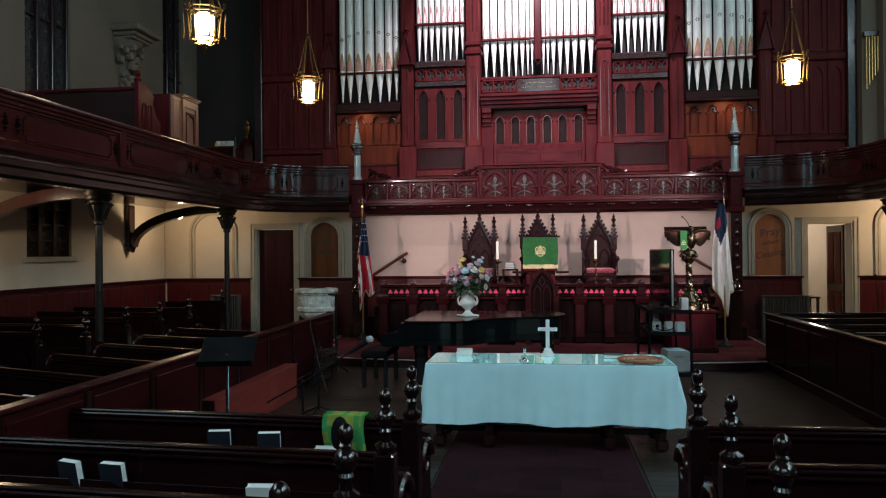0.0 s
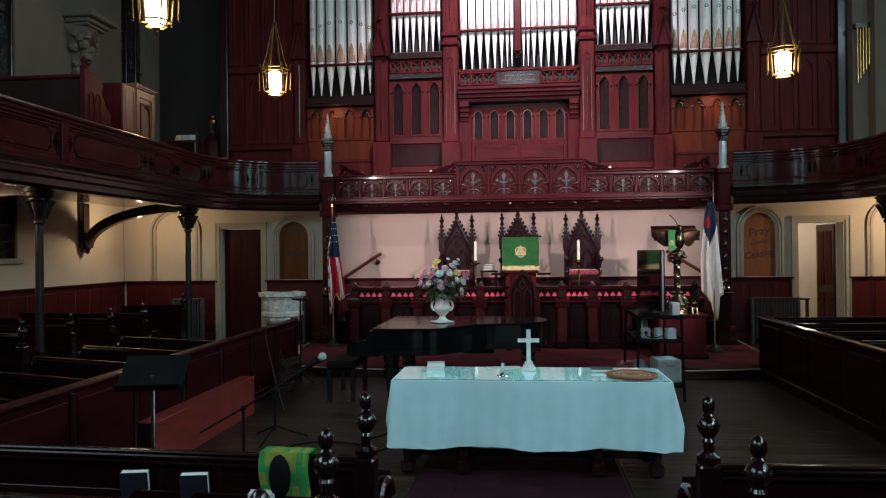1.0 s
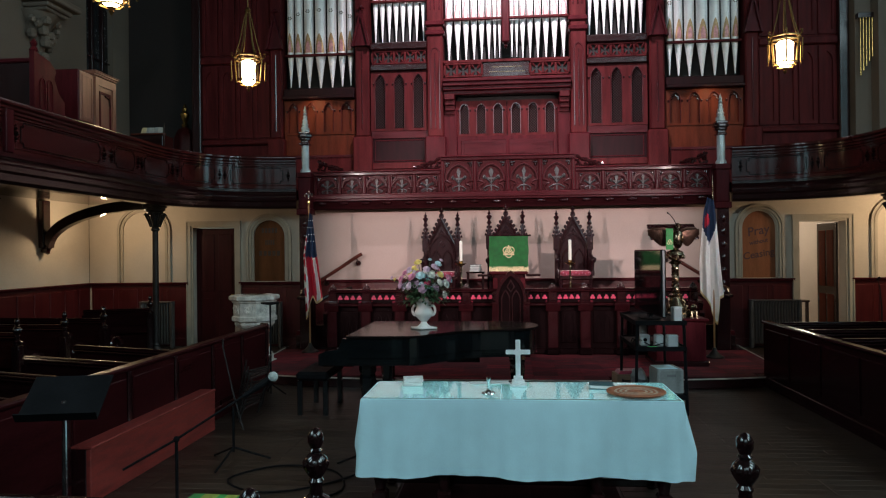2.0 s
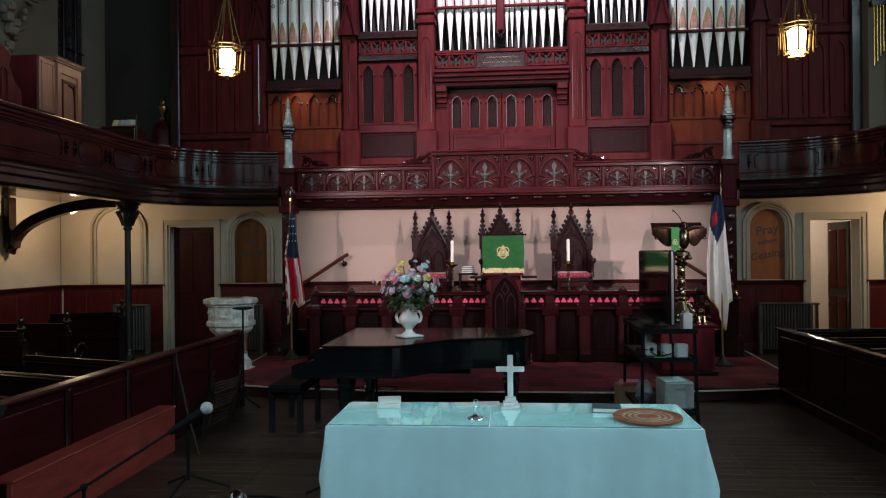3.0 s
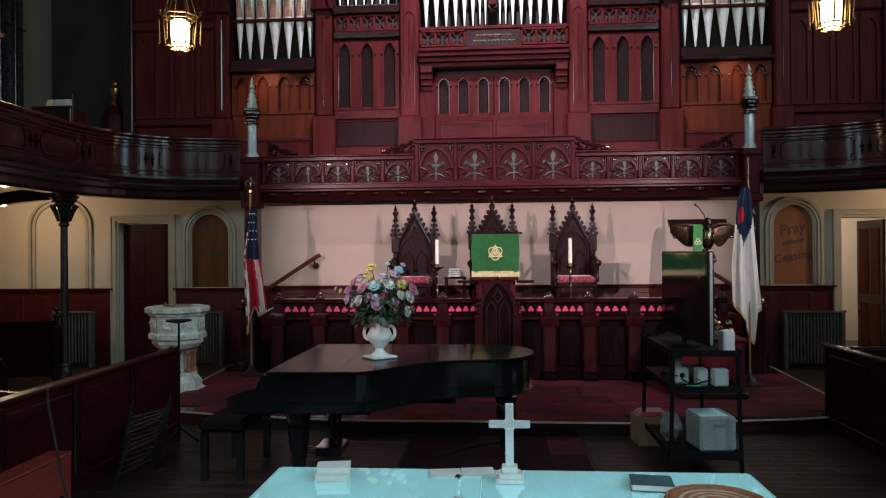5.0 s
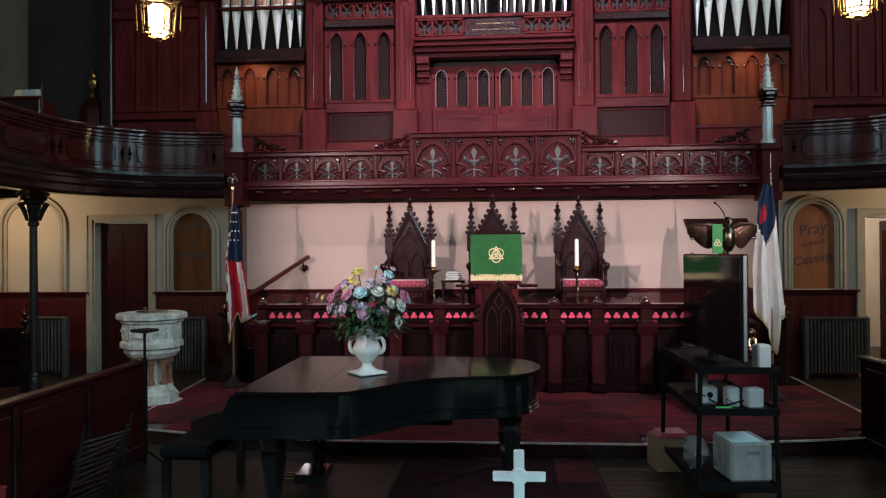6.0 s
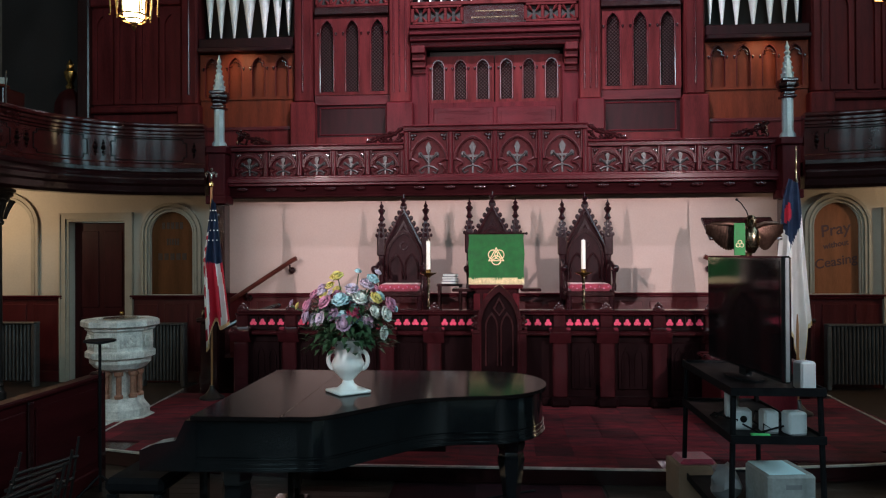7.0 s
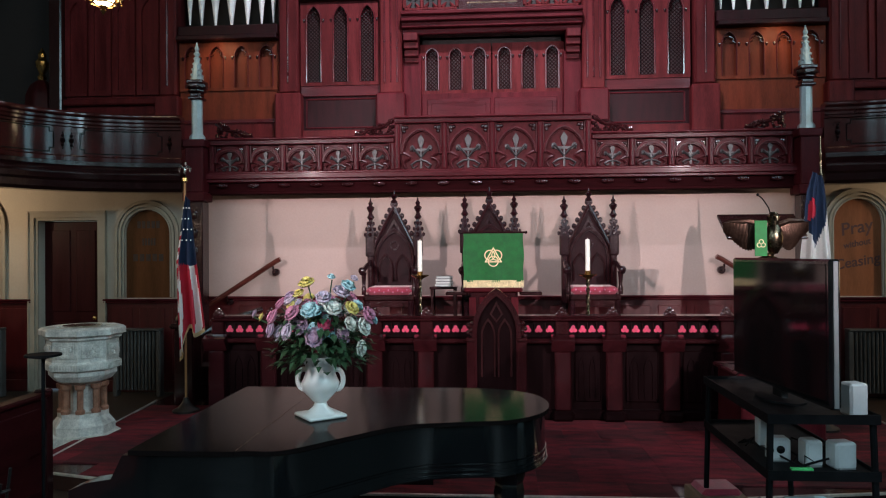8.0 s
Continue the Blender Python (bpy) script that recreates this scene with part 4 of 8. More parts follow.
def fleur(bm, cx, y, z, w, h):
    """A flat carved lily: stem, pointed top petal, two curled side petals and a scrolled foot."""
    prism(bm, [(cx - 0.012, z), (cx - 0.012, z + h * 0.8), (cx + 0.012, z + h * 0.8), (cx + 0.012, z)], "y", y - 0.012, y + 0.02)
    prism(bm, [(cx, z + h), (cx + w * 0.12, z + h * 0.83), (cx + w * 0.05, z + h * 0.62), (cx - w * 0.05, z + h * 0.62), (cx - w * 0.12, z + h * 0.83)], "y", y - 0.02, y + 0.02)
    prism(bm, [(cx - w * 0.3, z + h * 0.5), (cx - w * 0.3, z + h * 0.57), (cx + w * 0.3, z + h * 0.57), (cx + w * 0.3, z + h * 0.5)], "y", y - 0.014, y + 0.02)
    for t in (-1, 1):
        tube(bm, [(cx, y, z + h * 0.3), (cx + t * w * 0.14, y - 0.01, z + h * 0.46), (cx + t * w * 0.34, y - 0.012, z + h * 0.62), (cx + t * w * 0.4, y - 0.01, z + h * 0.5)], [0.014, 0.022, 0.026, 0.014], 6, 0.7)
        ball(bm, (cx + t * w * 0.34, y - 0.008, z + h * 0.6), w * 0.1, 7, 4, 1, 0.5, 1)
        tube(bm, [(cx, y, z + h * 0.24), (cx + t * w * 0.2, y - 0.01, z + h * 0.2), (cx + t * w * 0.38, y - 0.01, z + h * 0.1), (cx + t * w * 0.3, y - 0.01, z), (cx + t * w * 0.16, y - 0.01, z + h * 0.07)], [0.016, 0.02, 0.02, 0.018, 0.01], 6, 0.7)


def tracery(x0, x1, z0, z1, leaf):
    """One gothic panel: sunk field, pointed arch in two steps on horseshoe cusps, foiled corners and a carved lily."""
    w, h = x1 - x0, z1 - z0
    cx = (x0 + x1) / 2
    spring, rise = z0 + h * 0.34, h * 0.6
    fr = single("tracery_frame", PANELWOOD, loft, at=(x0, x1, PY + 0.055, PY + 0.088, z0, z1), b=0.002)
    bm = B()
    o = arch(x0 + 0.004, x1 - 0.004, spring, spring + 0.01, rise, 8)
    ribbon(bm, o, arch(x0 + 0.046, x1 - 0.046, spring, spring + 0.01, rise - 0.075, 8), "y", PY + 0.0, PY + 0.054)
    part("arch_band", bm, MAHOGANY, fr)
    bm = B()
    tube(bm, [(a, PY - 0.004, b) for a, b in arch(x0 + 0.03, x1 - 0.03, spring, spring + 0.01, rise - 0.05, 8)], 0.012, 6)
    part("arch_bead", bm, TRACERYBEAD, fr, smooth=50)
    for t in (-1, 1):
        bm = B()
        line = smooth_path([(cx + t * w * 0.46, spring + 0.02), (cx + t * w * 0.33, spring - h * 0.02), (cx + t * w * 0.25, spring - h * 0.08), (cx + t * w * 0.36, spring - h * 0.13), (cx + t * w * 0.42, z0 + h * 0.12), (cx + t * w * 0.36, z0 + 0.012)], 4)
        tube(bm, [(p.x, PY + 0.02, p.y) for p in line], 0.02 * min(1.0, h / 0.5), 6)
        part("cusp", bm, TRACERYBEAD, fr, smooth=50)
        bm = B()
        q = 0.075 * min(1.0, h / 0.5)
        for dx, dz, r in ((0.0, 0.0, 0.5), (0.55, 0.1, 0.36), (0.1, -0.6, 0.36)):
            ball(bm, (cx + t * (w * 0.5 - 0.045 - dx * q), PY + 0.045, z1 - 0.045 + dz * q - 0.01), r * q, 6, 4, 1, 0.6, 1)
        part("corner_foil", bm, CARVED, fr)
        bm = B()
        box(bm, cx + t * (w * 0.5 - 0.011) - 0.011, cx + t * (w * 0.5 - 0.011) + 0.011, PY + 0.02, PY + 0.054, spring, z1, 0.004)
        part("edge_fillet", bm, TRACERYBEAD, fr)
    bm = B()
    fleur(bm, cx, PY + 0.045, z0 + 0.02, w * (0.62 if leaf else 0.7), h * 0.74)
    part("carved_leaf", bm, LEAFCARVE, fr)


def run(x0, x1, n, z1, leaf):
    w = (x1 - x0) / n
    for k in range(n):
        tracery(x0 + k * w + 0.035, x0 + (k + 1) * w - 0.035, 3.0, z1, (k + leaf) % 2)
    for k in range(n + 1):
        bm = B()
        x = x0 + k * w
        box(bm, x - 0.034, x + 0.034, PY - 0.015, PY + 0.08, 3.0, z1, 0.014)
        mu = part("mullion", bm, MAHOGANY, loft)
        bm = B()
        tube(bm, [(x, PY - 0.018, 3.03), (x, PY - 0.018, z1 - 0.03)], 0.011, 6)
        part("mullion_bead", bm, TRACERYBEAD, mu)


run(-3.78, -1.32, 5, 3.36, 0)
run(-1.26, 1.24, 4, 3.61, 1)
run(1.3, 3.78, 5, 3.36, 1)
# carved scrolls on the lower rails
for x, s in ((-1.32, -1), (1.3, 1), (-3.72, 1), (3.72, -1)):
    bm = B()
    rnd = random.Random(int(x * 10))
    for k in range(80):
        u = rnd.random()
        hgt = (1 - u) * 0.2 + 0.03
        ball(bm, (x + s * u * 0.5, PY + 0.04 + 0.05 * (rnd.random() - 0.5), 3.46 + rnd.random() * hgt), 0.014 + 0.016 * rnd.random(), 6, 4)
    tube(bm, [(x, PY + 0.04, 3.66), (x + s * 0.15, PY + 0.03, 3.56), (x + s * 0.3, PY + 0.03, 3.54), (x + s * 0.42, PY + 0.03, 3.48), (x + s * 0.5, PY + 0.03, 3.5)], [0.03, 0.025, 0.03, 0.02, 0.03], 6)
    part("carved_scroll", bm, CARVED, loft)

# pinnacled end posts
for s in (-1, 1):
    p = thing("pinnacle_post", "tall carved mahogany post with gabled pinnacle at the loft end", "post", (s * 3.94, 13.68, 0), group="posts at the loft ends", kind="structure")
    for z0, z1, w, nm, m in ((0.13, 0.35, 0.17, "plinth", MAHOGANY), (0.35, 2.6, 0.11, "shaft", CARVED), (2.6, 2.72, 0.15, "collar", MAHOGANY), (2.72, 3.32, 0.12, "block", MAHOGANY),
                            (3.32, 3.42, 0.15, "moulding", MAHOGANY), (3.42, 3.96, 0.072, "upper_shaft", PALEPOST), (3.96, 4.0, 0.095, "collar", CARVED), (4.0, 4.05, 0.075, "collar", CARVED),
                            (4.05, 4.1, 0.12, "capital", CARVED), (4.1, 4.17, 0.145, "capital", CARVED), (4.17, 4.22, 0.11, "neck", CARVED)):
        bm = B()
        # upper shaft is coloured pale where the varnish mirrors the windows
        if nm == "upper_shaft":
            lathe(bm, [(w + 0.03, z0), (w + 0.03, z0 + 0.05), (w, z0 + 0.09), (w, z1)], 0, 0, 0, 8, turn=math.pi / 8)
        elif nm == "capital":
            lathe(bm, [(w * 0.8, z0), (w, z0 + 0.02), (w, z1 - 0.015), (w * 0.85, z1)], 0, 0, 0, 8, turn=math.pi / 8)
        else:
            box(bm, -w, w, -w, w, z0, z1, 0.012)
        if nm == "shaft":
            for k in range(9):
                ball(bm, (0.0, -0.115, 0.5 + 0.24 * k), 0.05, 7, 4, 1, 0.5, 1.3)
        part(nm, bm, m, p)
    bm = B()
    # pinnacle and crockets carry the same window sheen as base colour
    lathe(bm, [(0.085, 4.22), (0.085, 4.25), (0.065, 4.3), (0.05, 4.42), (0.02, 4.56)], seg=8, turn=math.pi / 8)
    part("pinnacle", bm, PALEPOST, p, "pinnacle coloured pale for window sheen")
    bm = B()
    for a in range(4):
        c, q = math.cos(a * math.pi / 2 + math.pi / 4), math.sin(a * math.pi / 2 + math.pi / 4)
        for k in range(4):
            ball(bm, (0.075 * c * (1 - 0.2 * k), 0.075 * q * (1 - 0.2 * k), 4.29 + 0.075 * k), 0.02, 6, 4)
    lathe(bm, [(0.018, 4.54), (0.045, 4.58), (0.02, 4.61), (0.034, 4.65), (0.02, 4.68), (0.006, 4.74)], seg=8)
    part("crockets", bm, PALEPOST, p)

# ---- the organ ----
organ = thing("pipe_organ", "tall mahogany pipe organ case with white stencilled pipes", "organ", (0, 0, 0))
OY = 15.0


def obox(name, m, x0, x1, y0, y1, z0, z1, b=0.008):
    bm = B()
    box(bm, x0, x1, y0, y1, z0, z1, b)
    return part(name, bm, m, organ)


def lancet_panel(x0, x1, z0, z1, n, y, fill, head, m=CASE):
    """A framed field of n pointed openings with lattice or wood behind."""
    w = (x1 - x0) / n
    for k in range(n):
        a, b = x0 + k * w, x0 + (k + 1) * w
        bm = B()
        hole = arch(a + w * 0.23, b - w * 0.23, z0 + 0.05, z1 - head - 0.06, head)
        with_hole(bm, a, b, z0, z1, hole, y - 0.04, y)
        fr = part("lancet_frame", bm, m, organ)
        bm = B()
        tube(bm, [(q, y - 0.042, r) for q, r in hole], 0.014 if fill else 0.008, 6)
        part("lancet_moulding", bm, GLOSSWOOD if fill else MAHOGANY, fr)
        bm = B()
        mid, zs = (a + b) / 2, z1 - head - 0.06
        for e in (-1, 1):
            tube(bm, [(mid + e * w * 0.3, y - 0.03, zs), (mid + e * w * 0.13, y - 0.03, zs + 0.02), (mid + e * w * 0.17, y - 0.03, zs + head * 0.42), (mid, y - 0.03, zs + head * 0.62)], [0.009, 0.007, 0.007, 0.006], 5)
        for e in (-1, 1):
            lathe(bm, [(0.01, zs - 0.05), (0.02, zs - 0.02), (0.02, zs)], mid + e * w * 0.36, y - 0.04, 0, 6)
        part("cusp_tracery", bm, SCREENWOOD, fr)
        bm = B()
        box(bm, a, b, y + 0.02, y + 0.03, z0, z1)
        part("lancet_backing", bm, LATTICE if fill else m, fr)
        if fill:
            bm = B()
            x_0, x_1 = a + w * 0.2, b - w * 0.2
            h0, h1 = z0 + 0.05, z1 - 0.06
            st = 0.055
            t = -(h1 - h0)
            while t < (x_1 - x_0):
                for sg in (1, -1):
                    u0, u1 = max(0, t), min(x_1 - x_0, t + h1 - h0)
                    if u1 > u0:
                        pa = (x_0 + u0 if sg > 0 else x_1 - u0, y + 0.012, h0 + u0 - t)
                        pb = (x_0 + u1 if sg > 0 else x_1 - u1, y + 0.012, h0 + u1 - t)
                        tube(bm, [pa, pb], 0.006, 4)
                t += st
            part("lattice", bm, CARVED, fr)


def quatrefoil_rail(x0, x1, z0, z1, n, y):
    obox("rail_backing", LATTICE, x0, x1, y + 0.01, y + 0.02, z0, z1, 0)
    obox("rail", CASE, x0, x1, y - 0.05, y + 0.01, z0, z0 + 0.04)
    obox("rail", CASE, x0, x1, y - 0.05, y + 0.01, z1 - 0.04, z1)
    w = (x1 - x0) / n
    for k in range(n + 1):
        obox("rail_post", CASE, x0 + k * w - 0.025, x0 + k * w + 0.025, y - 0.04, y + 0.01, z0 + 0.04, z1 - 0.04)
    for k in range(n):
        bm = B()
        c = x0 + (k + 0.5) * w
        zz, r = (z0 + z1) / 2, min(w * 0.26, (z1 - z0) * 0.24)
        for q in range(4):
            a = math.pi / 4 + q * math.pi / 2
            tube(bm, [(c + w * 0.46 * math.cos(a), y - 0.015, zz + (z1 - z0) * 0.5 * math.sin(a)), (c + r * 0.55 * math.cos(a), y - 0.015, zz + r * 0.55 * math.sin(a))], [0.035, 0.008], 6)
        part("quatrefoil", bm, CASE, organ)


def pipes(x0, x1, n, foot, cone, rail, gold, big=None, skip=()):
    """A flat of pipes: cone foot, stencilled mouth, long body, each one a part with its stencil."""
    if big is None:
        big = [1.0] * n
    tot = sum(big)
    x = x0
    for k in range(n):
        w = (x1 - x0) * big[k] / tot
        r, cx = w * 0.43, x + w / 2
        x += w
        if k in skip:
            continue
        zf = foot + 0.1 * (1.0 - big[k] / max(big))
        top = 9.4
        bm = B()
        lathe(bm, [(r * 0.16, zf), (r * 0.55, zf + cone * 0.5), (r * 0.94, zf + cone * 0.93), (r, zf + cone), (r, top)], cx, OY + 0.12, 0, 14)
        p = part("organ_pipe", bm, PIPE, organ, smooth=60)
        bm = B()
        zb = zf + cone
        # pointed stencil over the mouth, wrapped to the front of the pipe
        for u0, u1, hgt, dd in ((-0.95, 0.95, 0.36, 0.003),):
            cols = 8
            prev = None
            for j in range(cols + 1):
                a = u0 + (u1 - u0) * j / cols
                hh = hgt * (1 - (abs(a) / 0.95) ** 1.5) + 0.06
                lo = Vector((cx + (r + dd) * math.sin(a), OY + 0.12 - (r + dd) * math.cos(a), zb + 0.02))
                hi = lo + Vector((0, 0, hh))
                cur = (bm.verts.new(lo), bm.verts.new(hi))
                if prev:
                    bm.faces.new((prev[0], cur[0], cur[1], prev[1]))
                prev = cur
        part("stencil", bm, PIPE_GOLD if gold else PIPE_PINK, p, "painted stencil over the pipe mouth")
        bm = B()
        prism(bm, arch(cx - r * 0.42, cx + r * 0.42, zb + 0.03, zb + 0.12, 0.16), "y", OY + 0.12 - r - 0.008, OY + 0.12 - r * 0.8)
        part("pipe_mouth", bm, PIPE_PINK if gold else PIPE, p)
        if gold:
            bm = B()
            zo = zb + 0.75 + 0.18 * math.sin(math.pi * k / max(1, n - 1))
            for a in range(6):
                ball(bm, (cx + 0.035 * math.cos(a * 1.05), OY + 0.12 - r, zo + 0.03 * math.sin(a * 1.05)), 0.014, 5, 3)
            part("stencil_flower", bm, OLDBRASS, p)
    bm = B()
    box(bm, x0, x1, OY - 0.04, OY + 0.04, rail - 0.02, rail + 0.025, 0.006)
    part("pipe_rail", bm, CASE, organ)


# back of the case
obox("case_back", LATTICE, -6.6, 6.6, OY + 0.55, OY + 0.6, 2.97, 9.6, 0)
# centre bay
CX0, CX1 = -1.33, 1.3
obox("impost", CASE, CX0, CX1, OY - 0.03, OY + 0.3, 5.42, 5.5)
obox("impost", CASE, CX0, CX1, OY - 0.05, OY + 0.3, 5.8, 5.86)
obox("name_board", CARVED, -0.5, 0.46, OY - 0.02, OY + 0.02, 5.5, 5.8)
bm = B()
for k, w in enumerate((0.62, 0.74)):
    box(bm, -w / 2, w / 2, OY - 0.023, OY - 0.02, 5.69 - 0.1 * k, 5.71 - 0.1 * k)
part("worn_inscription", bm, OLDBRASS, bpy.data.objects["name_board"])
quatrefoil_rail(CX0 + 0.03, -0.52, 5.5, 5.8, 3, OY)
quatrefoil_rail(0.48, CX1 - 0.03, 5.5, 5.8, 3, OY)
for z0, z1, o in ((5.12, 5.2, 0.12), (5.2, 5.28, 0.2), (5.28, 5.36, 0.26), (5.36, 5.42, 0.3)):
    obox("cornice", MAHOGANY_X, CX0, CX1, OY - o, OY + 0.1, z0, z1, 0.012)
# black sheet stands for the shade in the recess below the cornice
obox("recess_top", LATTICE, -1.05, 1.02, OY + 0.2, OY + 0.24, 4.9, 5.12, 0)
lancet_panel(-1.08, -0.02, 4.28, 5.02, 3, OY + 0.12, True, 0.12)
lancet_panel(0.0, 1.06, 4.28, 5.02, 3, OY + 0.12, True, 0.12)
for x0, x1 in ((CX0, -1.06), (1.04, CX1)):
    obox("cheek", MAHOGANY, x0, x1, OY - 0.02, OY + 0.2, 2.97, 4.85)
    for z0, z1, o in ((4.72, 4.8, 0.06), (4.8, 4.9, 0.12), (4.9, 5.0, 0.18), (5.0, 5.12, 0.24)):
        obox("console_bracket", PANELWOOD, x0 + 0.03, x1 - 0.03, OY - o, OY + 0.1, z0, z1, 0.012)
obox("key_desk", MAHOGANY, -1.06, 1.04, OY + 0.06, OY + 0.2, 2.97, 4.28)
for x0, x1 in ((-0.98, -0.03), (0.02, 0.95)):
    obox("desk_panel", MAHOGANY_X, x0, x1, OY + 0.035, OY + 0.062, 3.82, 4.2, 0.014)
    obox("desk_panel", MAHOGANY_X, x0 + 0.07, x1 - 0.07, OY + 0.025, OY + 0.036, 3.89, 4.13, 0.008)
pipes(CX0 + 0.02, -0.1, 8, 5.88, 0.86, 6.72, False, [1.15, 1.1, 1.05, 1, 0.95, 0.9, 0.62, 0.6])
pipes(0.06, CX1 - 0.02, 8, 5.88, 0.86, 6.72, False, [0.6, 0.62, 0.9, 0.95, 1, 1.05, 1.1, 1.15])
obox("king_post", MAHOGANY, -0.1, 0.06, OY - 0.1, OY + 0.1, 6.2, 9.6, 0.02)
bm = B()
lathe(bm, [(0.02, 6.08), (0.05, 6.12), (0.03, 6.16), (0.07, 6.2)], -0.02, OY, 0, 8)
part("pendant", bm, CARVED, organ)
# main shafts
for a, b in ((-1.66, -1.33), (1.3, 1.62)):
    obox("shaft_plinth", MAHOGANY, a - 0.05, b + 0.05, OY - 0.2, OY + 0.3, 2.97, 4.26, 0.02)
    obox("shaft", CASE, a, b, OY - 0.14, OY + 0.3, 4.26, 9.6, 0.02)
    for z0, z1 in ((4.42, 6.1), (6.9, 9.4)):
        bm = B()
        o = arch(a + 0.07, b - 0.07, z0, z1 - 0.12, 0.14)
        tube(bm, [(q, OY - 0.143, r) for q, r in o], 0.017, 6)
        part("shaft_moulding", bm, GLOSSWOOD, organ)
        obox("shaft_fillet", GLOSSWOOD, (a + b) / 2 - 0.014, (a + b) / 2 + 0.014, OY - 0.16, OY - 0.13, z0, z1 - 0.1, 0.013)
    for z in (6.42, 6.62):
        obox("shaft_band", MAHOGANY, a - 0.04, b + 0.04, OY - 0.19, OY + 0.2, z - 0.05, z + 0.05, 0.02)
# inner side bays
for s in (-1, 1):
    a, b = (-2.88, -1.66) if s < 0 else (1.62, 2.86)
    lancet_panel(a, b, 4.42, 5.68, 3, OY + 0.02, True, 0.2)
    obox("impost", DARKWOOD, a, b, OY - 0.08, OY + 0.2, 5.68, 5.82, 0.02)
    quatrefoil_rail(a + 0.04, b - 0.02, 5.82, 6.12, 5, OY)
    obox("impost", DARKWOOD, a, b, OY - 0.1, OY + 0.2, 6.12, 6.28, 0.02)
    obox("lower_rail", MAHOGANY_X, a, b, OY - 0.01, OY + 0.1, 4.26, 4.42)
    obox("lower_panel", THRONEBACK, a, b, OY + 0.02, OY + 0.08, 3.75, 4.26)
    bm = B()
    for z in (3.79, 4.22):
        tube(bm, [(a + 0.08, OY + 0.018, z), (b - 0.08, OY + 0.018, z)], 0.012, 6)
    for x in (a + 0.08, b - 0.08):
        tube(bm, [(x, OY + 0.018, 3.79), (x, OY + 0.018, 4.22)], 0.012, 6)
    part("panel_moulding", bm, MAHOGANY, organ)
    obox("lower_rail", CASE, a, b, OY - 0.02, OY + 0.1, 3.62, 3.75)
    obox("lower_panel", CASE, a, b, OY + 0.02, OY + 0.08, 2.97, 3.62)
    pipes(a + 0.02, b - 0.02, 8, 6.32, 0.86, 7.16, False)
# turned shafts with gables
for s in (-1, 1):
    for i, (a, b) in enumerate(((2.88, 3.22), (4.76, 5.07))):
        x0, x1 = (a, b) if s > 0 else (-b, -a)
        c = (x0 + x1) / 2
        obox("buttress_plinth", CASE, x0 - 0.03, x1 + 0.03, OY - 0.14, OY + 0.3, 2.97, 4.3, 0.02)
        obox("buttress", CASE, x0 + 0.02, x1 - 0.02, OY - 0.1, OY + 0.3, 4.3, 9.6, 0.03)
        obox("buttress_fillet", GLOSSWOOD, c - 0.014, c + 0.014, OY - 0.125, OY - 0.09, 4.45, 6.1, 0.013)
        bm = B()
        prism(bm, [(x0 + 0.0, 6.2), (x1 - 0.0, 6.2), (c, 6.85)], "y", OY - 0.2, OY - 0.08)
        o = [(x0 - 0.03, 6.18), (c, 6.94), (x1 + 0.03, 6.18)]
        ribbon(bm, o, [(x0 + 0.02, 6.18), (c, 6.8), (x1 - 0.02, 6.18)], "y", OY - 0.25, OY - 0.08)
        ball(bm, (c, OY - 0.17, 7.02), 0.045, 8, 5)
        ball(bm, (c - 0.06, OY - 0.17, 6.99), 0.025, 6, 4), ball(bm, (c + 0.06, OY - 0.17, 6.99), 0.025, 6, 4)
        part("gable", bm, MAHOGANY, organ)
    # outer bays
    a, b = (3.22, 4.76) if s > 0 else (-4.76, -3.22)
    obox("outer_sill", THRONEBACK, a, b, OY - 0.16, OY + 0.2, 5.12, 5.2, 0.015)
    obox("outer_sill", THRONEBACK, a, b, OY - 0.08, OY + 0.2, 5.2, 5.36, 0.015)
    lancet_panel(a, b, 4.38, 5.12, 4, OY + 0.03, False, 0.16, OAK_WARM)
    obox("outer_panel", OAK_WARM, a, b, OY + 0.01, OY + 0.06, 3.9, 4.38)
    obox("outer_panel", CASE, a, b, OY - 0.01, OY + 0.06, 2.97, 3.9)
    obox("outer_rail", MAHOGANY_X, a, b, OY - 0.03, OY + 0.06, 3.88, 3.94)
    pipes(a + 0.03, b - 0.03, 7, 5.4, 0.72, 6.08, True, [0.75, 0.9, 1.05, 1.2, 1.05, 0.9, 0.75])
    # wing panels
    a, b = (5.07, 6.6) if s > 0 else (-6.6, -5.07)
    obox("wing_board", CASE, a, b, OY + 0.04, OY + 0.1, 2.97, 9.6)
    for k in range(4):
        w = (b - a) / 4
        x = a + k * w
        for z0, z1 in ((4.35, 5.9), (6.15, 9.3)):
            bm = B()
            with_hole(bm, x + 0.02, x + w - 0.02, z0, z1, arch(x + 0.09, x + w - 0.09, z0 + 0.08, z1 - 0.3, 0.2), OY, OY + 0.04)
            part("wing_panel", bm, CASE, organ)
    obox("wing_rail", CASE, a, b, OY - 0.05, OY + 0.08, 5.95, 6.1, 0.02)
    obox("wing_rail", CASE, a, b, OY - 0.05, OY + 0.08, 4.2, 4.3, 0.02)
    x = s * 6.68
    obox("corner_post", DARKWOOD, x - 0.1, x + 0.1, OY - 0.12, OY + 0.3, 2.97, 9.6, 0.02)

# ---- chancel furniture ----
SY = 11.95
rail = thing("chancel_screen", "low dark mahogany chancel screen with rose plates in its trefoils", "screen", (0, 0, 0))


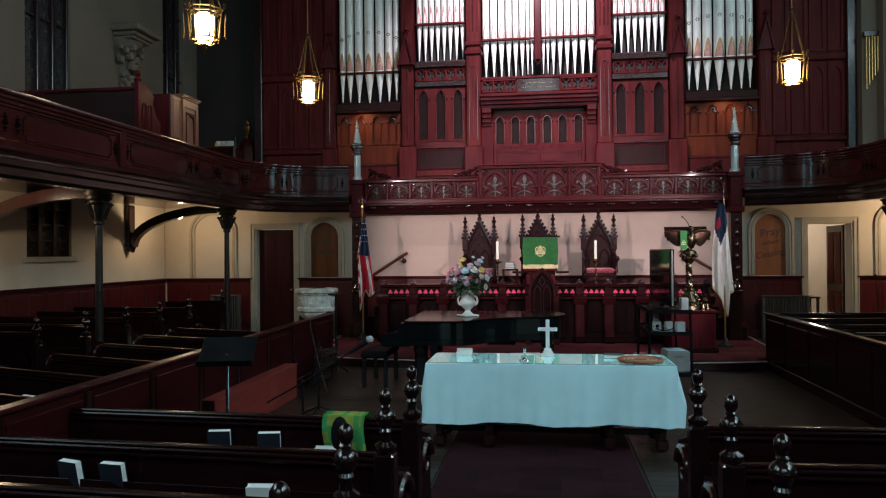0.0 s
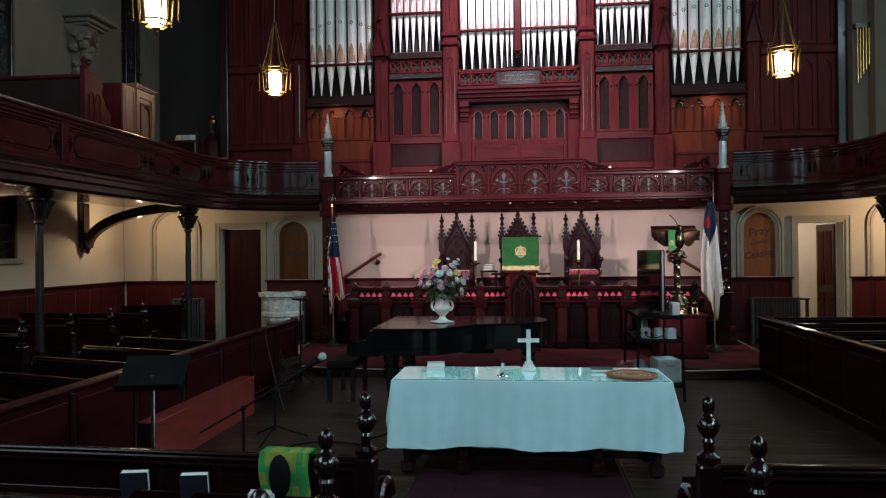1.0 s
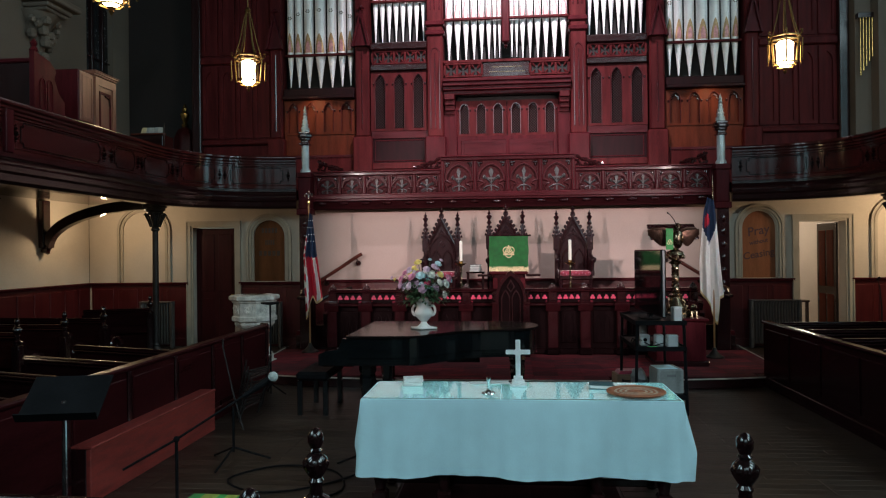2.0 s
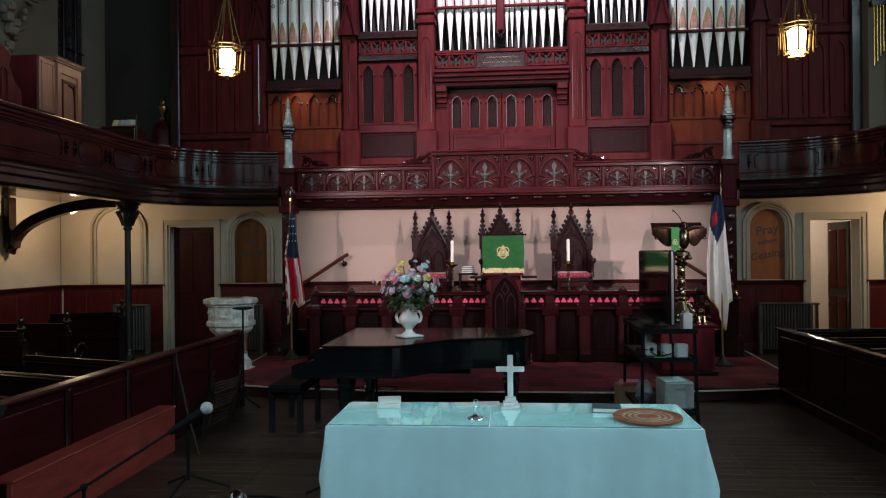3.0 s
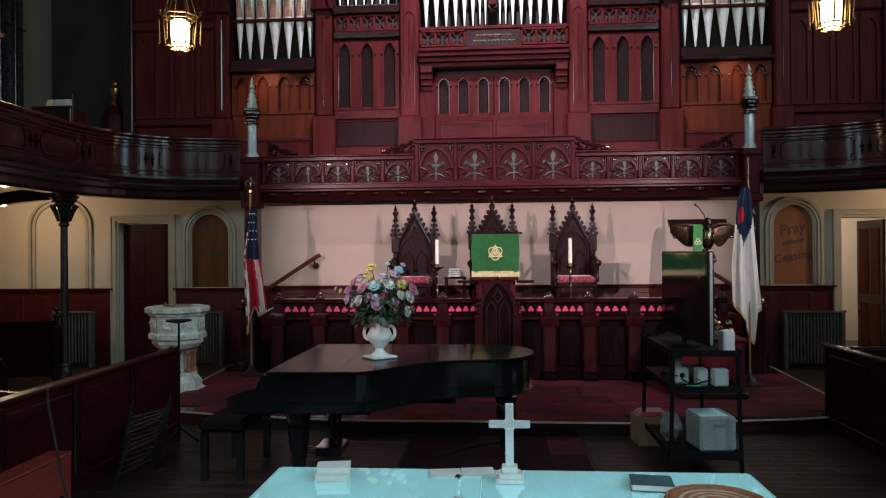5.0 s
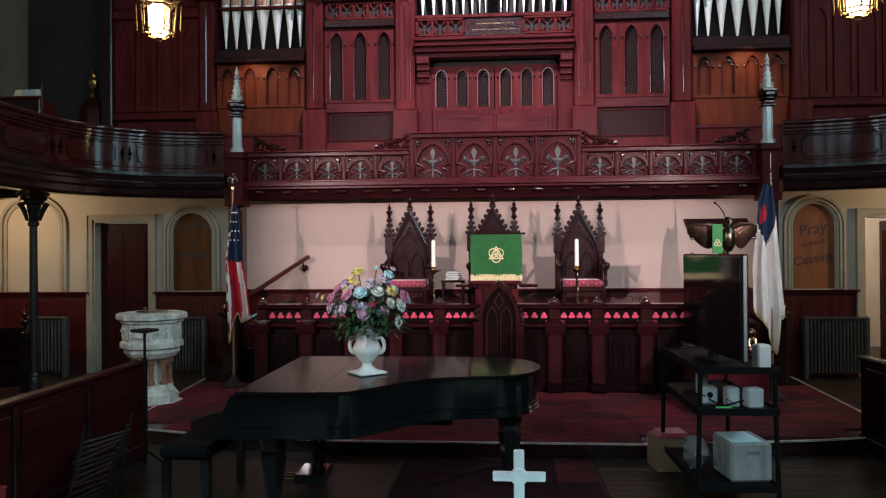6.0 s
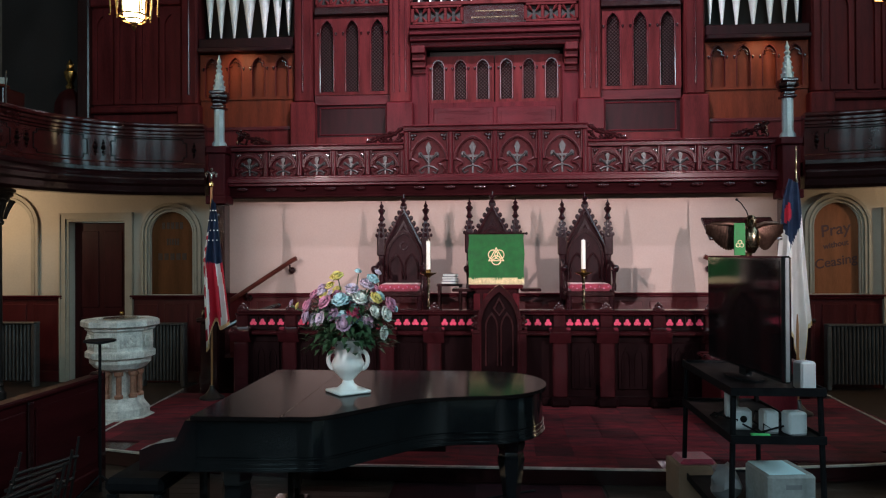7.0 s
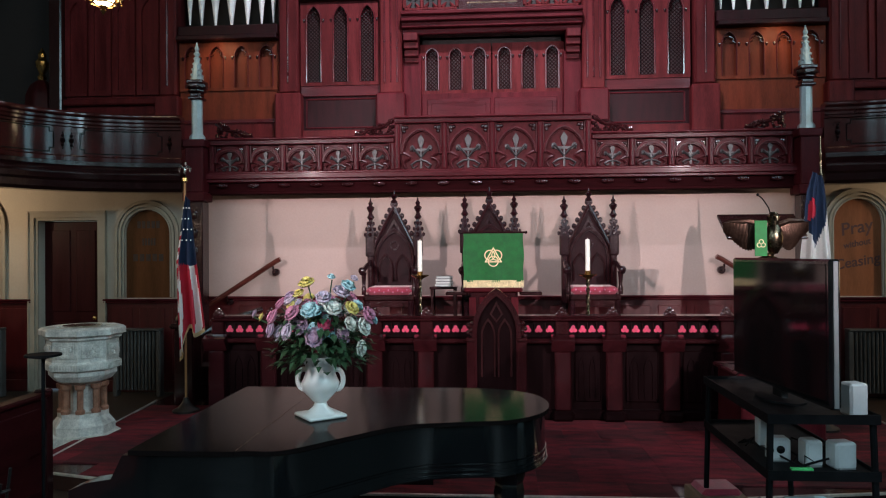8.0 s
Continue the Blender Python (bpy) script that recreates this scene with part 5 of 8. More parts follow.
def sbox(name, m, x0, x1, y0, y1, z0, z1, b=0.008, parent=None):
    bm = B()
    box(bm, x0, x1, y0, y1, z0, z1, b)
    return part(name, bm, m, parent or rail)


POSTS = [-3.0, -2.42, -1.84, -1.27, -0.72, 0.72, 1.25, 1.84, 2.42, 3.0]
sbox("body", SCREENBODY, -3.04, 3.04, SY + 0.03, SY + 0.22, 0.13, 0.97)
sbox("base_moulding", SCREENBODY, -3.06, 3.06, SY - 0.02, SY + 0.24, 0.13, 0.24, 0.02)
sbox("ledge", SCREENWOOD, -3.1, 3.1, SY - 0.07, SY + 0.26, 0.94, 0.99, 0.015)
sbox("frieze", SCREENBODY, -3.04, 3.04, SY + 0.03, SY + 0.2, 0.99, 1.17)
sbox("top_rail", SCREENWOOD, -3.08, 3.08, SY - 0.03, SY + 0.26, 1.17, 1.2, 0.012)
sbox("top_rail", SCREENWOOD, -3.06, 3.06, SY + 0.0, SY + 0.23, 1.2, 1.225, 0.01)
for x in POSTS:
    sbox("pilaster", SCREENWOOD, x - 0.085, x + 0.085, SY - 0.07, SY + 0.06, 0.24, 0.86, 0.015)
    sbox("pilaster_foot", SCREENBODY, x - 0.12, x + 0.12, SY - 0.11, SY + 0.06, 0.13, 0.24, 0.03)
    bm = B()
    prism(bm, [(SY - 0.07, 0.86), (SY - 0.13, 0.96), (SY - 0.13, 0.99), (SY - 0.04, 1.03), (SY + 0.06, 1.03), (SY + 0.06, 0.86)], "x", x - 0.12, x + 0.12)
    part("pilaster_cap", bm, SCREENWOOD, rail)
    sbox("frieze_post", SCREENWOOD, x - 0.07, x + 0.07, SY - 0.01, SY + 0.05, 1.03, 1.17, 0.01)
    bm = B()
    prism(bm, [(x - 0.07, 1.222), (x - 0.05, 1.25), (x, 1.29), (x + 0.05, 1.25), (x + 0.07, 1.222)], "y", SY + 0.02, SY + 0.045)
    for dx, dz, r in ((0, 0.03, 0.03), (-0.045, 0.02, 0.024), (0.045, 0.02, 0.024), (0, 0.075, 0.026), (-0.03, 0.055, 0.018), (0.03, 0.055, 0.018)):
        ball(bm, (x + dx, SY + 0.03, 1.22 + dz), r, 7, 4, 1, 0.6, 1)
    part("carved_crest", bm, CARVED, rail)
for a, b in zip(POSTS, POSTS[1:]):
    if abs(a + b) < 0.2:
        spans = ((a + 0.07, -0.26), (0.3, b - 0.07))
    else:
        spans = ((a + 0.07, b - 0.07),)
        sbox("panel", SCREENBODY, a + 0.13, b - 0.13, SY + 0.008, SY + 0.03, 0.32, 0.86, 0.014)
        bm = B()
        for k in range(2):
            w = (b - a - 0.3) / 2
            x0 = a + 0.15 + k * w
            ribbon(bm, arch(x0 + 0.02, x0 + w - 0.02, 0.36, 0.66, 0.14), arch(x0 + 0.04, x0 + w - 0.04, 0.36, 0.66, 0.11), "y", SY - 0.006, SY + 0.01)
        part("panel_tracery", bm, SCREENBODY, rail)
    for u, v in spans:
        n = max(3, round((v - u) / 0.105))
        for k in range(n):
            c = u + (v - u) * (k + 0.5) / n
            # solid rose plate stands for the lit fabric seen through the opening
            bm = B()
            for dx, dz in ((-0.019, -0.015), (0.019, -0.015), (0, 0.018)):
                prism(bm, [(c + dx + 0.021 * math.cos(i * math.pi / 5), 1.085 + dz + 0.021 * math.sin(i * math.pi / 5)) for i in range(10)], "y", SY + 0.022 + dx * 0.02 + dz * 0.03, SY + 0.03)
            part("trefoil_inlay", bm, PINKFILL, rail, "rose plate for lit fabric behind a trefoil opening")
            bm = B()
            prism(bm, [(c - 0.052, 1.04), (c - 0.044, 1.04), (c - 0.044, 1.15), (c - 0.052, 1.15)], "y", SY + 0.015, SY + 0.03)
            part("frieze_bar", bm, SCREENWOOD, rail)

# end newels of the screen
for s in (-1, 1):
    t = thing("stair_newel", "squat dark carved newel post at the screen end", "newel post", (s * 3.62, 12.6, 0.13), group="newel posts beside the screen")
    bm = B()
    box(bm, -0.12, 0.12, -0.12, 0.12, 0, 0.9, 0.02)
    part("shaft", bm, DARKWOOD, t)
    bm = B()
    box(bm, -0.16, 0.16, -0.16, 0.16, 0.9, 0.96, 0.02)
    lathe(bm, [(0.12, 0.96), (0.15, 1.0), (0.13, 1.06), (0.06, 1.1), (0.02, 1.12)], seg=12)
    part("cap", bm, DARKWOOD, t)
    bm = B()
    tube(bm, [(0, 0.1, 0.75), (-s * 0.3, 0.5, 0.95), (-s * 0.6, 0.9, 1.05)], 0.035, 8)
    part("rail", bm, DARKWOOD, t)

# handrails on the chancel wall
for s in (-1, 1):
    t = thing("handrail", "sloping wooden handrail on wall brackets beside the steps", "handrail", (0, 0, 0), group="handrails on the chancel wall")
    bm = B()
    tube(bm, [(s * 3.95, 13.88, 1.16), (s * 2.94, 13.88, 1.8), (s * 2.88, 13.88, 1.83)], 0.034, 8)
    part("grip", bm, HANDRAIL, t)
    for x, z in ((s * 3.62, 1.33), (s * 2.98, 1.73)):
        bm = B()
        tube(bm, [(x, 13.88, z), (x, 13.9, z - 0.07), (x, 14.0, z - 0.08)], 0.014, 6)
        prism(bm, [(x + 0.05 * math.cos(i * math.pi / 6), z - 0.08 + 0.05 * math.sin(i * math.pi / 6)) for i in range(12)], "y", 13.99, 14.045)
        part("bracket", bm, DARKWOOD, t)


def throne(at, wide, tall, label, carve=THRONEWOOD, panel=THRONEBACK):
    t = thing("throne_chair", label, "chair", at, group="gothic throne chairs")
    h = wide / 2
    single("seat", DARKWOOD, t, at=(-h, h, -0.56, 0.0, 0.38, 0.45), b=0.012)
    bm = B()
    box(bm, -h + 0.03, h - 0.03, -0.56, -0.06, 0.45, 0.54, 0.035)
    cu = part("cushion", bm, VELVET, t, "crimson patterned seat cushion")
    for k in range(9):
        bm = B()
        ball(bm, (-h + 0.08 + (wide - 0.16) * k / 8, -0.562, 0.495 + 0.012 * (-1) ** k), 0.011, 5, 3)
        part("cushion_motif", bm, PETALS[2], cu)
    for sx in (-1, 1):
        bm = B()
        lathe(bm, [(0.035, 0), (0.04, 0.05), (0.028, 0.1), (0.036, 0.25), (0.04, 0.38)], sx * (h - 0.04), -0.52, 0, 10)
        part("front_leg", bm, THRONEWOOD, t)
        bm = B()
        box(bm, sx * h - 0.04, sx * h + 0.04, -0.05, 0.025, 0, tall - 0.6, 0.01)
        box(bm, sx * h - 0.06, sx * h + 0.06, -0.07, 0.045, tall - 0.78, tall - 0.52, 0.015)
        lathe(bm, [(0.085, tall - 0.54), (0.06, tall - 0.46), (0.025, tall - 0.3)], sx * h, -0.012, 0, 4, turn=math.pi / 4)
        for q in range(4):
            for e in range(3):
                ca, sa, rr = math.cos(math.pi / 2 * q), math.sin(math.pi / 2 * q), 0.07 - 0.018 * e
                ball(bm, (sx * h + ca * rr, -0.012 + sa * rr, tall - 0.5 + 0.07 * e), 0.022, 5, 3, 1, 1, 1.3)
        lathe(bm, [(0.025, tall - 0.31), (0.05, tall - 0.28), (0.03, tall - 0.25), (0.022, tall - 0.22), (0.05, tall - 0.17), (0.05, tall - 0.15), (0.02, tall - 0.13), (0.032, tall - 0.1), (0.012, tall - 0.07), (0.005, tall - 0.03)], sx * h, -0.015, 0, 8)
        for z in (tall - 0.6, tall - 0.52):
            box(bm, sx * h - 0.05, sx * h + 0.05, -0.065, 0.03, z, z + 0.03, 0.01)
        part("back_post", bm, carve, t)
        bm = B()
        tube(bm, [(sx * h, -0.02, 0.84), (sx * (h + 0.01), -0.25, 0.8), (sx * (h + 0.015), -0.45, 0.74), (sx * (h + 0.015), -0.55, 0.72)], [0.024, 0.028, 0.03, 0.04], 8)
        lathe(bm, [(0.026, 0.45), (0.03, 0.52), (0.02, 0.56), (0.028, 0.66), (0.035, 0.72)], sx * (h - 0.0), -0.52, 0, 10)
        ball(bm, (sx * (h + 0.015), -0.57, 0.74), 0.045, 8, 5)
        part("arm", bm, carve, t)
    single("stretcher", CARVED, t, at=(-h + 0.03, h - 0.03, -0.54, -0.5, 0.3, 0.38))
    # gabled back with tracery
    base, eave, top = 0.54, tall - 0.62, tall - 0.1
    bm = B()
    prism(bm, [(-h + 0.03, base), (-h + 0.03, eave), (0, top - 0.1), (h - 0.03, eave), (h - 0.03, base)], "y", -0.01, 0.012)
    bk = part("back_panel", bm, panel, t)
    bm = B()
    ribbon(bm, [(-h + 0.02, eave - 0.03), (0, top), (h - 0.02, eave - 0.03)], [(-h + 0.06, eave - 0.05), (0, top - 0.1), (h - 0.06, eave - 0.05)], "y", -0.05, 0.02)
    for k in range(7):
        u = (k + 0.5) / 7
        for sx in (-1, 1):
            ball(bm, (sx * (h - 0.02) * (1 - u), -0.02, eave + (top - eave) * u + 0.02), 0.03, 6, 4, 1, 1, 1.25)
    lathe(bm, [(0.02, top - 0.02), (0.045, top + 0.02), (0.02, top + 0.045), (0.035, top + 0.07), (0.05, top + 0.09), (0.015, top + 0.11), (0.006, top + 0.16)], 0, -0.02, 0, 8)
    part("gable", bm, carve, t)
    bm = B()
    hw = h - 0.05
    ribbon(bm, arch(-hw, hw, base, eave - 0.2, hw * 1.6), inset(-hw, hw, base, eave - 0.2, hw * 1.6, 0.035), "y", -0.04, -0.005)
    for a, b in ((-hw + 0.05, -0.01), (0.01, hw - 0.05)):
        ribbon(bm, arch(a, b, base + 0.05, eave - 0.32, 0.2), inset(a, b, base + 0.05, eave - 0.32, 0.2, 0.022), "y", -0.03, -0.005)
    pts = [(0.06 * math.cos(i * math.pi / 8), eave - 0.02 + 0.06 * math.sin(i * math.pi / 8)) for i in range(16)]
    ribbon(bm, pts, [(x * 0.65, eave - 0.02 + (z - eave + 0.02) * 0.65) for x, z in pts], "y", -0.03, -0.005, True)
    ribbon(bm, [(-0.13, eave + 0.08), (0, eave + 0.33), (0.13, eave + 0.08)], [(-0.09, eave + 0.08), (0, eave + 0.26), (0.09, eave + 0.08)], "y", -0.03, -0.005)
    part("tracery", bm, carve, t)
    bm = B()
    tube(bm, [(a, -0.042, b) for a, b in arch(-hw + 0.016, hw - 0.016, base, eave - 0.2, hw * 1.6 - 0.03)], 0.011, 6)
    part("arch_bead", bm, SCREENWOOD, t)
    for a, b in ((-hw + 0.06, -0.02), (0.02, hw - 0.06)):
        bm = B()
        tube(bm, [(q, -0.033, r) for q, r in arch(a, b, base + 0.05, eave - 0.32, 0.19)], 0.009, 6)
        part("lancet_bead", bm, SCREENWOOD, t)
    for sx in (-1, 1):
        bm = B()
        tube(bm, [(sx * (h - 0.045), -0.052, eave - 0.045), (0, -0.052, top - 0.055)], 0.012, 6)
        part("gable_bead", bm, SCREENWOOD, t)
        bm = B()
        for e in (-0.022, 0.022):
            tube(bm, [(sx * h + e, -0.052, 0.5), (sx * h + e, -0.052, tall - 0.8)], 0.009, 6)
        part("post_bead", bm, SCREENWOOD, t)
    return t


throne((-1.255, 13.4, 0.95), 0.605, 1.685, "carved dark gothic throne chair with crimson cushion")
throne((1.185, 13.4, 0.95), 0.605, 1.685, "carved dark gothic throne chair with crimson cushion")
throne((-0.05, 13.46, 0.95), 0.625, 1.72, "largest carved gothic throne chair behind the pulpit desk")

# pulpit desk with the green banner
t = thing("pulpit_desk", "mahogany pulpit desk with side wings behind the screen", "pulpit", (0.0, 12.55, 0.95))
single("body", SCREENWOOD, t, at=(-0.26, 0.26, -0.05, 0.35, 0, 0.5), b=0.012)
single("desk_top", MAHOGANY_X, t, at=(-0.33, 0.33, -0.08, 0.42, 0.5, 0.55), b=0.015)
single("wing", DARKWOOD, t, at=(-0.55, -0.3, -0.02, 0.3, 0.46, 0.5), b=0.01)
single("wing", DARKWOOD, t, at=(0.3, 0.55, -0.02, 0.3, 0.46, 0.5), b=0.01)
single("reading_board", DARKWOOD, t, at=(-0.32, 0.32, 0.0, 0.04, 0.55, 1.14), b=0.01)
bm = B()
for k in range(5):
    box(bm, -0.24 + 0.12 * k - 0.04, -0.24 + 0.12 * k + 0.04, -0.062, -0.049, 0.06, 0.44, 0.008)
part("front_panel", bm, MAHOGANY, t)
t = thing("banner", "green brocade pulpit banner with gold trinity emblem and fringe", "banner", (0.0, 12.52, 1.5))
bm = B()
rows = []
for i in range(13):
    u = i / 12
    rows.append([bm.verts.new((-0.34 + 0.68 * u + 0.006 * math.sin(9 * v + 3 * u), -0.05 - 0.012 * math.sin(u * 15 + v * 2) * (1 - v) - 0.006 * math.sin(u * 37), 0.07 + 0.55 * v - 0.008 * math.sin(u * 3.14) * (1 - v))) for v in [j / 9 for j in range(10)]])
for a, b in zip(rows, rows[1:]):
    for j in range(9):
        bm.faces.new((a[j], b[j], b[j + 1], a[j + 1]))
bmesh.ops.solidify(bm, geom=list(bm.faces), thickness=0.004)
cloth = part("cloth", bm, GREEN, t)
bm = B()
tube(bm, [(-0.37, -0.045, 0.625), (0.37, -0.045, 0.625)], 0.012, 8)
for s in (-1, 1):
    ball(bm, (s * 0.37, -0.045, 0.625), 0.018)
part("rod", bm, DARKWOOD, t)
bm = B()
cz, rr = 0.36, 0.115
tri = [(rr * math.cos(math.pi / 2 + k * 2.0944), cz - 0.015 + rr * math.sin(math.pi / 2 + k * 2.0944)) for k in range(3)]
ribbon(bm, tri, [(x * 0.8, cz - 0.015 + (z - cz + 0.015) * 0.8) for x, z in tri], "y", -0.072, -0.064, True)
for k in range(3):
    a = -math.pi / 2 + k * 2.0944
    c = (0.045 * math.cos(a), cz - 0.015 + 0.045 * math.sin(a))
    pts = [(c[0] + 0.062 * math.cos(i * math.pi / 12), c[1] + 0.062 * math.sin(i * math.pi / 12)) for i in range(24)]
    ribbon(bm, pts, [(c[0] + (x - c[0]) * 0.82, c[1] + (z - c[1]) * 0.82) for x, z in pts], "y", -0.0715 - 0.001 * k, -0.064, True)
part("emblem", bm, GOLD, t, "gold embroidered trinity emblem")
bm = B()
for k in range(68):
    x = -0.338 + 0.01 * k
    box(bm, x, x + 0.007, -0.056 - 0.004 * (k % 2), -0.052, 0.0 + 0.004 * ((k * 7) % 3), 0.085)
part("fringe", bm, GOLD, t, "pale gold fringe")

# arched chair back before the screen
t = thing("arched_chair", "dark pointed-arch wooden chair standing with its back outward", "chair", (0.03, 11.68, 0.13))
bm = B()
ribbon(bm, arch(-0.25, 0.25, 0.0, 0.95, 0.46), inset(-0.25, 0.25, 0.0, 0.95, 0.46, 0.05), "y", -0.05, 0.05)
part("back_frame", bm, SCREENWOOD, t)
bm = B()
prism(bm, inset(-0.25, 0.25, 0.35, 0.95, 0.46, 0.05), "y", -0.01, 0.02)
bk = part("back_panel", bm, SCREENBODY, t)
bm = B()
for a, b in ((-0.17, 0.0), (0.0, 0.17)):
    ribbon(bm, arch(a + 0.01, b - 0.01, 0.5, 0.92, 0.18), inset(a + 0.01, b - 0.01, 0.5, 0.92, 0.18, 0.02), "y", -0.026, -0.008)
ribbon(bm, [(-0.07, 1.14), (0, 1.27), (0.07, 1.14), (0, 1.05)], [(-0.045, 1.14), (0, 1.23), (0.045, 1.14), (0, 1.08)], "y", -0.026, -0.008, True)
part("tracery", bm, DARKWOOD, bk)
for s in (-1, 1):
    bm = B()
    box(bm, s * 0.26 - 0.045, s * 0.26 + 0.045, -0.06, 0.04, 0, 0.86, 0.012)
    part("post", bm, SCREENWOOD, t)
    bm = B()
    box(bm, s * 0.26 - 0.055, s * 0.26 + 0.055, -0.07, 0.05, 0.86, 0.9, 0.012)
    for k in range(8):
        ball(bm, (s * 0.26 + 0.03 * math.cos(k * 1.6), -0.03 + 0.02 * math.sin(k * 1.6), 0.92 + 0.018 * k), 0.024, 6, 4)
    part("post_carving", bm, CARVED, t)
single("seat", DARKWOOD, t, at=(-0.25, 0.25, 0.05, 0.24, 0.4, 0.46))

# candlesticks
for x in (-0.83, 1.05):
    t = thing("floor_candlestick", "tall twisted brass candlestick with a white candle", "candlestick", (x, 12.42, 0.95), group="candlesticks behind the screen")
    bm = B()
    lathe(bm, [(0.12, 0), (0.12, 0.02), (0.05, 0.05), (0.025, 0.08)], seg=14)
    part("foot", bm, BRASS, t)
    bm = B()
    for ph in (0, math.pi):
        tube(bm, [(0.012 * math.cos(ph + k * 0.7), 0.012 * math.sin(ph + k * 0.7), 0.07 + 0.58 * k / 40) for k in range(41)], 0.0105, 6)
    part("twisted_stem", bm, OLDBRASS, t)
    bm = B()
    lathe(bm, [(0.02, 0.64), (0.035, 0.66), (0.1, 0.69), (0.105, 0.7), (0.03, 0.7), (0.032, 0.74)], seg=14)
    part("drip_pan", bm, BRASS, t)
    bm = B()
    lathe(bm, [(0.026, 0.72), (0.026, 1.08), (0.02, 1.09)], seg=12)
    tube(bm, [(0, 0, 1.08), (0.002, 0, 1.105)], 0.003, 5)
    part("candle", bm, CANDLE, t, "white wax candle")
t = thing("side_stand", "small dark stand between the throne chairs", "table", (-0.62, 13.3, 0.95))
single("top", DARKWOOD, t, at=(-0.17, 0.17, -0.15, 0.15, 0.5, 0.53))
for sx in (-0.14, 0.14):
    for sy in (-0.12, 0.12):
        single("leg", DARKWOOD, t, at=(sx - 0.018, sx + 0.018, sy - 0.018, sy + 0.018, 0, 0.5))
for k in range(4):
    t = thing("hymn_book", "white-edged hymn book in a stack on the stand", "book", (-0.62 + 0.008 * (k % 2), 13.27, 1.48 + 0.033 * k), 4 * k - 6, group="stacked hymn books")
    single("pages", PAPER, t, at=(-0.1, 0.1, -0.075, 0.075, 0.003, 0.029), b=0.002)
    single("cover", BOOKBLUE, t, at=(-0.104, 0.104, -0.07, 0.08, 0.0, 0.003), b=0.001)
    single("cover", BOOKBLUE, t, at=(-0.104, 0.104, -0.07, 0.08, 0.029, 0.032), b=0.001)

# font
t = thing("baptismal_font", "octagonal carved pale stone font on red marble shafts", "font", (-4.12, 11.25, 0))
t.scale = (0.875, 0.875, 1.0)
o8 = math.pi / 8
for nm, prof in (("lower_step", [(0.4, 0), (0.4, 0.13), (0.37, 0.14)]), ("upper_step", [(0.34, 0.14), (0.34, 0.22), (0.27, 0.3), (0.27, 0.34)]),
                 ("bowl", [(0.2, 0.62), (0.3, 0.66), (0.36, 0.72), (0.36, 0.76), (0.41, 0.78), (0.41, 0.84), (0.38, 0.86), (0.38, 1.06), (0.41, 1.08), (0.41, 1.1)]),
                 ("rim", [(0.42, 1.1), (0.46, 1.12), (0.46, 1.17), (0.43, 1.19), (0.3, 1.19), (0.27, 1.14), (0.05, 1.12)])):
    bm = B()
    lathe(bm, prof, 0, 0, 0, 8, turn=o8)
    part(nm, bm, MARBLE, t, smooth=20)
for k in range(8):
    a = k * math.pi / 4
    bm = B()
    box(bm, -0.11, 0.11, -0.006, 0.006, 0.9, 1.03, 0.004)
    rnd = random.Random(k)
    for q in range(10):
        ball(bm, (0.08 * (rnd.random() * 2 - 1), 0.012, 0.965 + 0.045 * (rnd.random() * 2 - 1)), 0.016 + 0.014 * rnd.random(), 6, 4, 1, 0.6, 1)
    moved(bm, pose(0, 0, 0, 0, 0, math.degrees(a) - 90) @ Matrix.Translation((0, 0.362, 0)))
    part("carved_relief", bm, MARBLE, t)
    bm = B()
    for q in range(-4, 5):
        box(bm, q * 0.032 - 0.01, q * 0.032 + 0.01, 0.365, 0.385, 0.79, 0.83)
    moved(bm, pose(0, 0, 0, 0, 0, math.degrees(a) - 90))
    part("dentils", bm, MARBLE, t)
    bm = B()
    lathe(bm, [(0.05, 0.34), (0.055, 0.37), (0.035, 0.39), (0.035, 0.57), (0.055, 0.59), (0.06, 0.63)], 0.22 * math.cos(a + o8), 0.22 * math.sin(a + o8), 0, 8)
    part("shaft", bm, REDMARBLE, t, "polished red marble shaft")
bm = B()
lathe(bm, [(0.13, 0.34), (0.13, 0.63)], 0, 0, 0, 10)
part("core", bm, MARBLE, t)
bm = B()
lathe(bm, [(0.2, 1.19), (0.21, 1.2), (0.12, 1.205), (0.02, 1.2)], 0, 0, 0, 16)
part("basin", bm, SILVER, t, "silver basin")

# radiators
def radiator(at, rz, wide, tall, n, label):
    t = thing("radiator", label, "radiator", at, rz, group="ribbed radiators along the walls")
    for k in range(n):
        bm = B()
        x = -wide / 2 + wide * (k + 0.5) / n
        box(bm, x - 0.016, x + 0.016, -0.05, 0.05, 0.08, tall, 0.012)
        part("fin", bm, RADIATOR, t)
    single("top_bar", RADIATOR, t, at=(-wide / 2 - 0.03, wide / 2 + 0.03, -0.07, 0.07, tall, tall + 0.03), b=0.01)
    single("back_plate", RADIATOR, t, at=(-wide / 2, wide / 2, 0.052, 0.06, 0.1, tall), b=0)
    for s in (-1, 1):
        single("foot", RADIATOR, t, at=(s * wide / 2 - 0.03, s * wide / 2 + 0.03, -0.06, 0.06, 0, tall), b=0.01)


radiator((4.92, 13.8, 0.0), 0, 0.86, 0.87, 17, "dark ribbed radiator in front of red wainscot")
radiator((-4.78, 13.7, 0.0), 0, 0.6, 0.88, 12, "dark ribbed radiator behind the font")
radiator((-6.95, 13.6, 0.0), 0, 0.62, 0.9, 11, "dark ribbed radiator in the corner under the gallery")


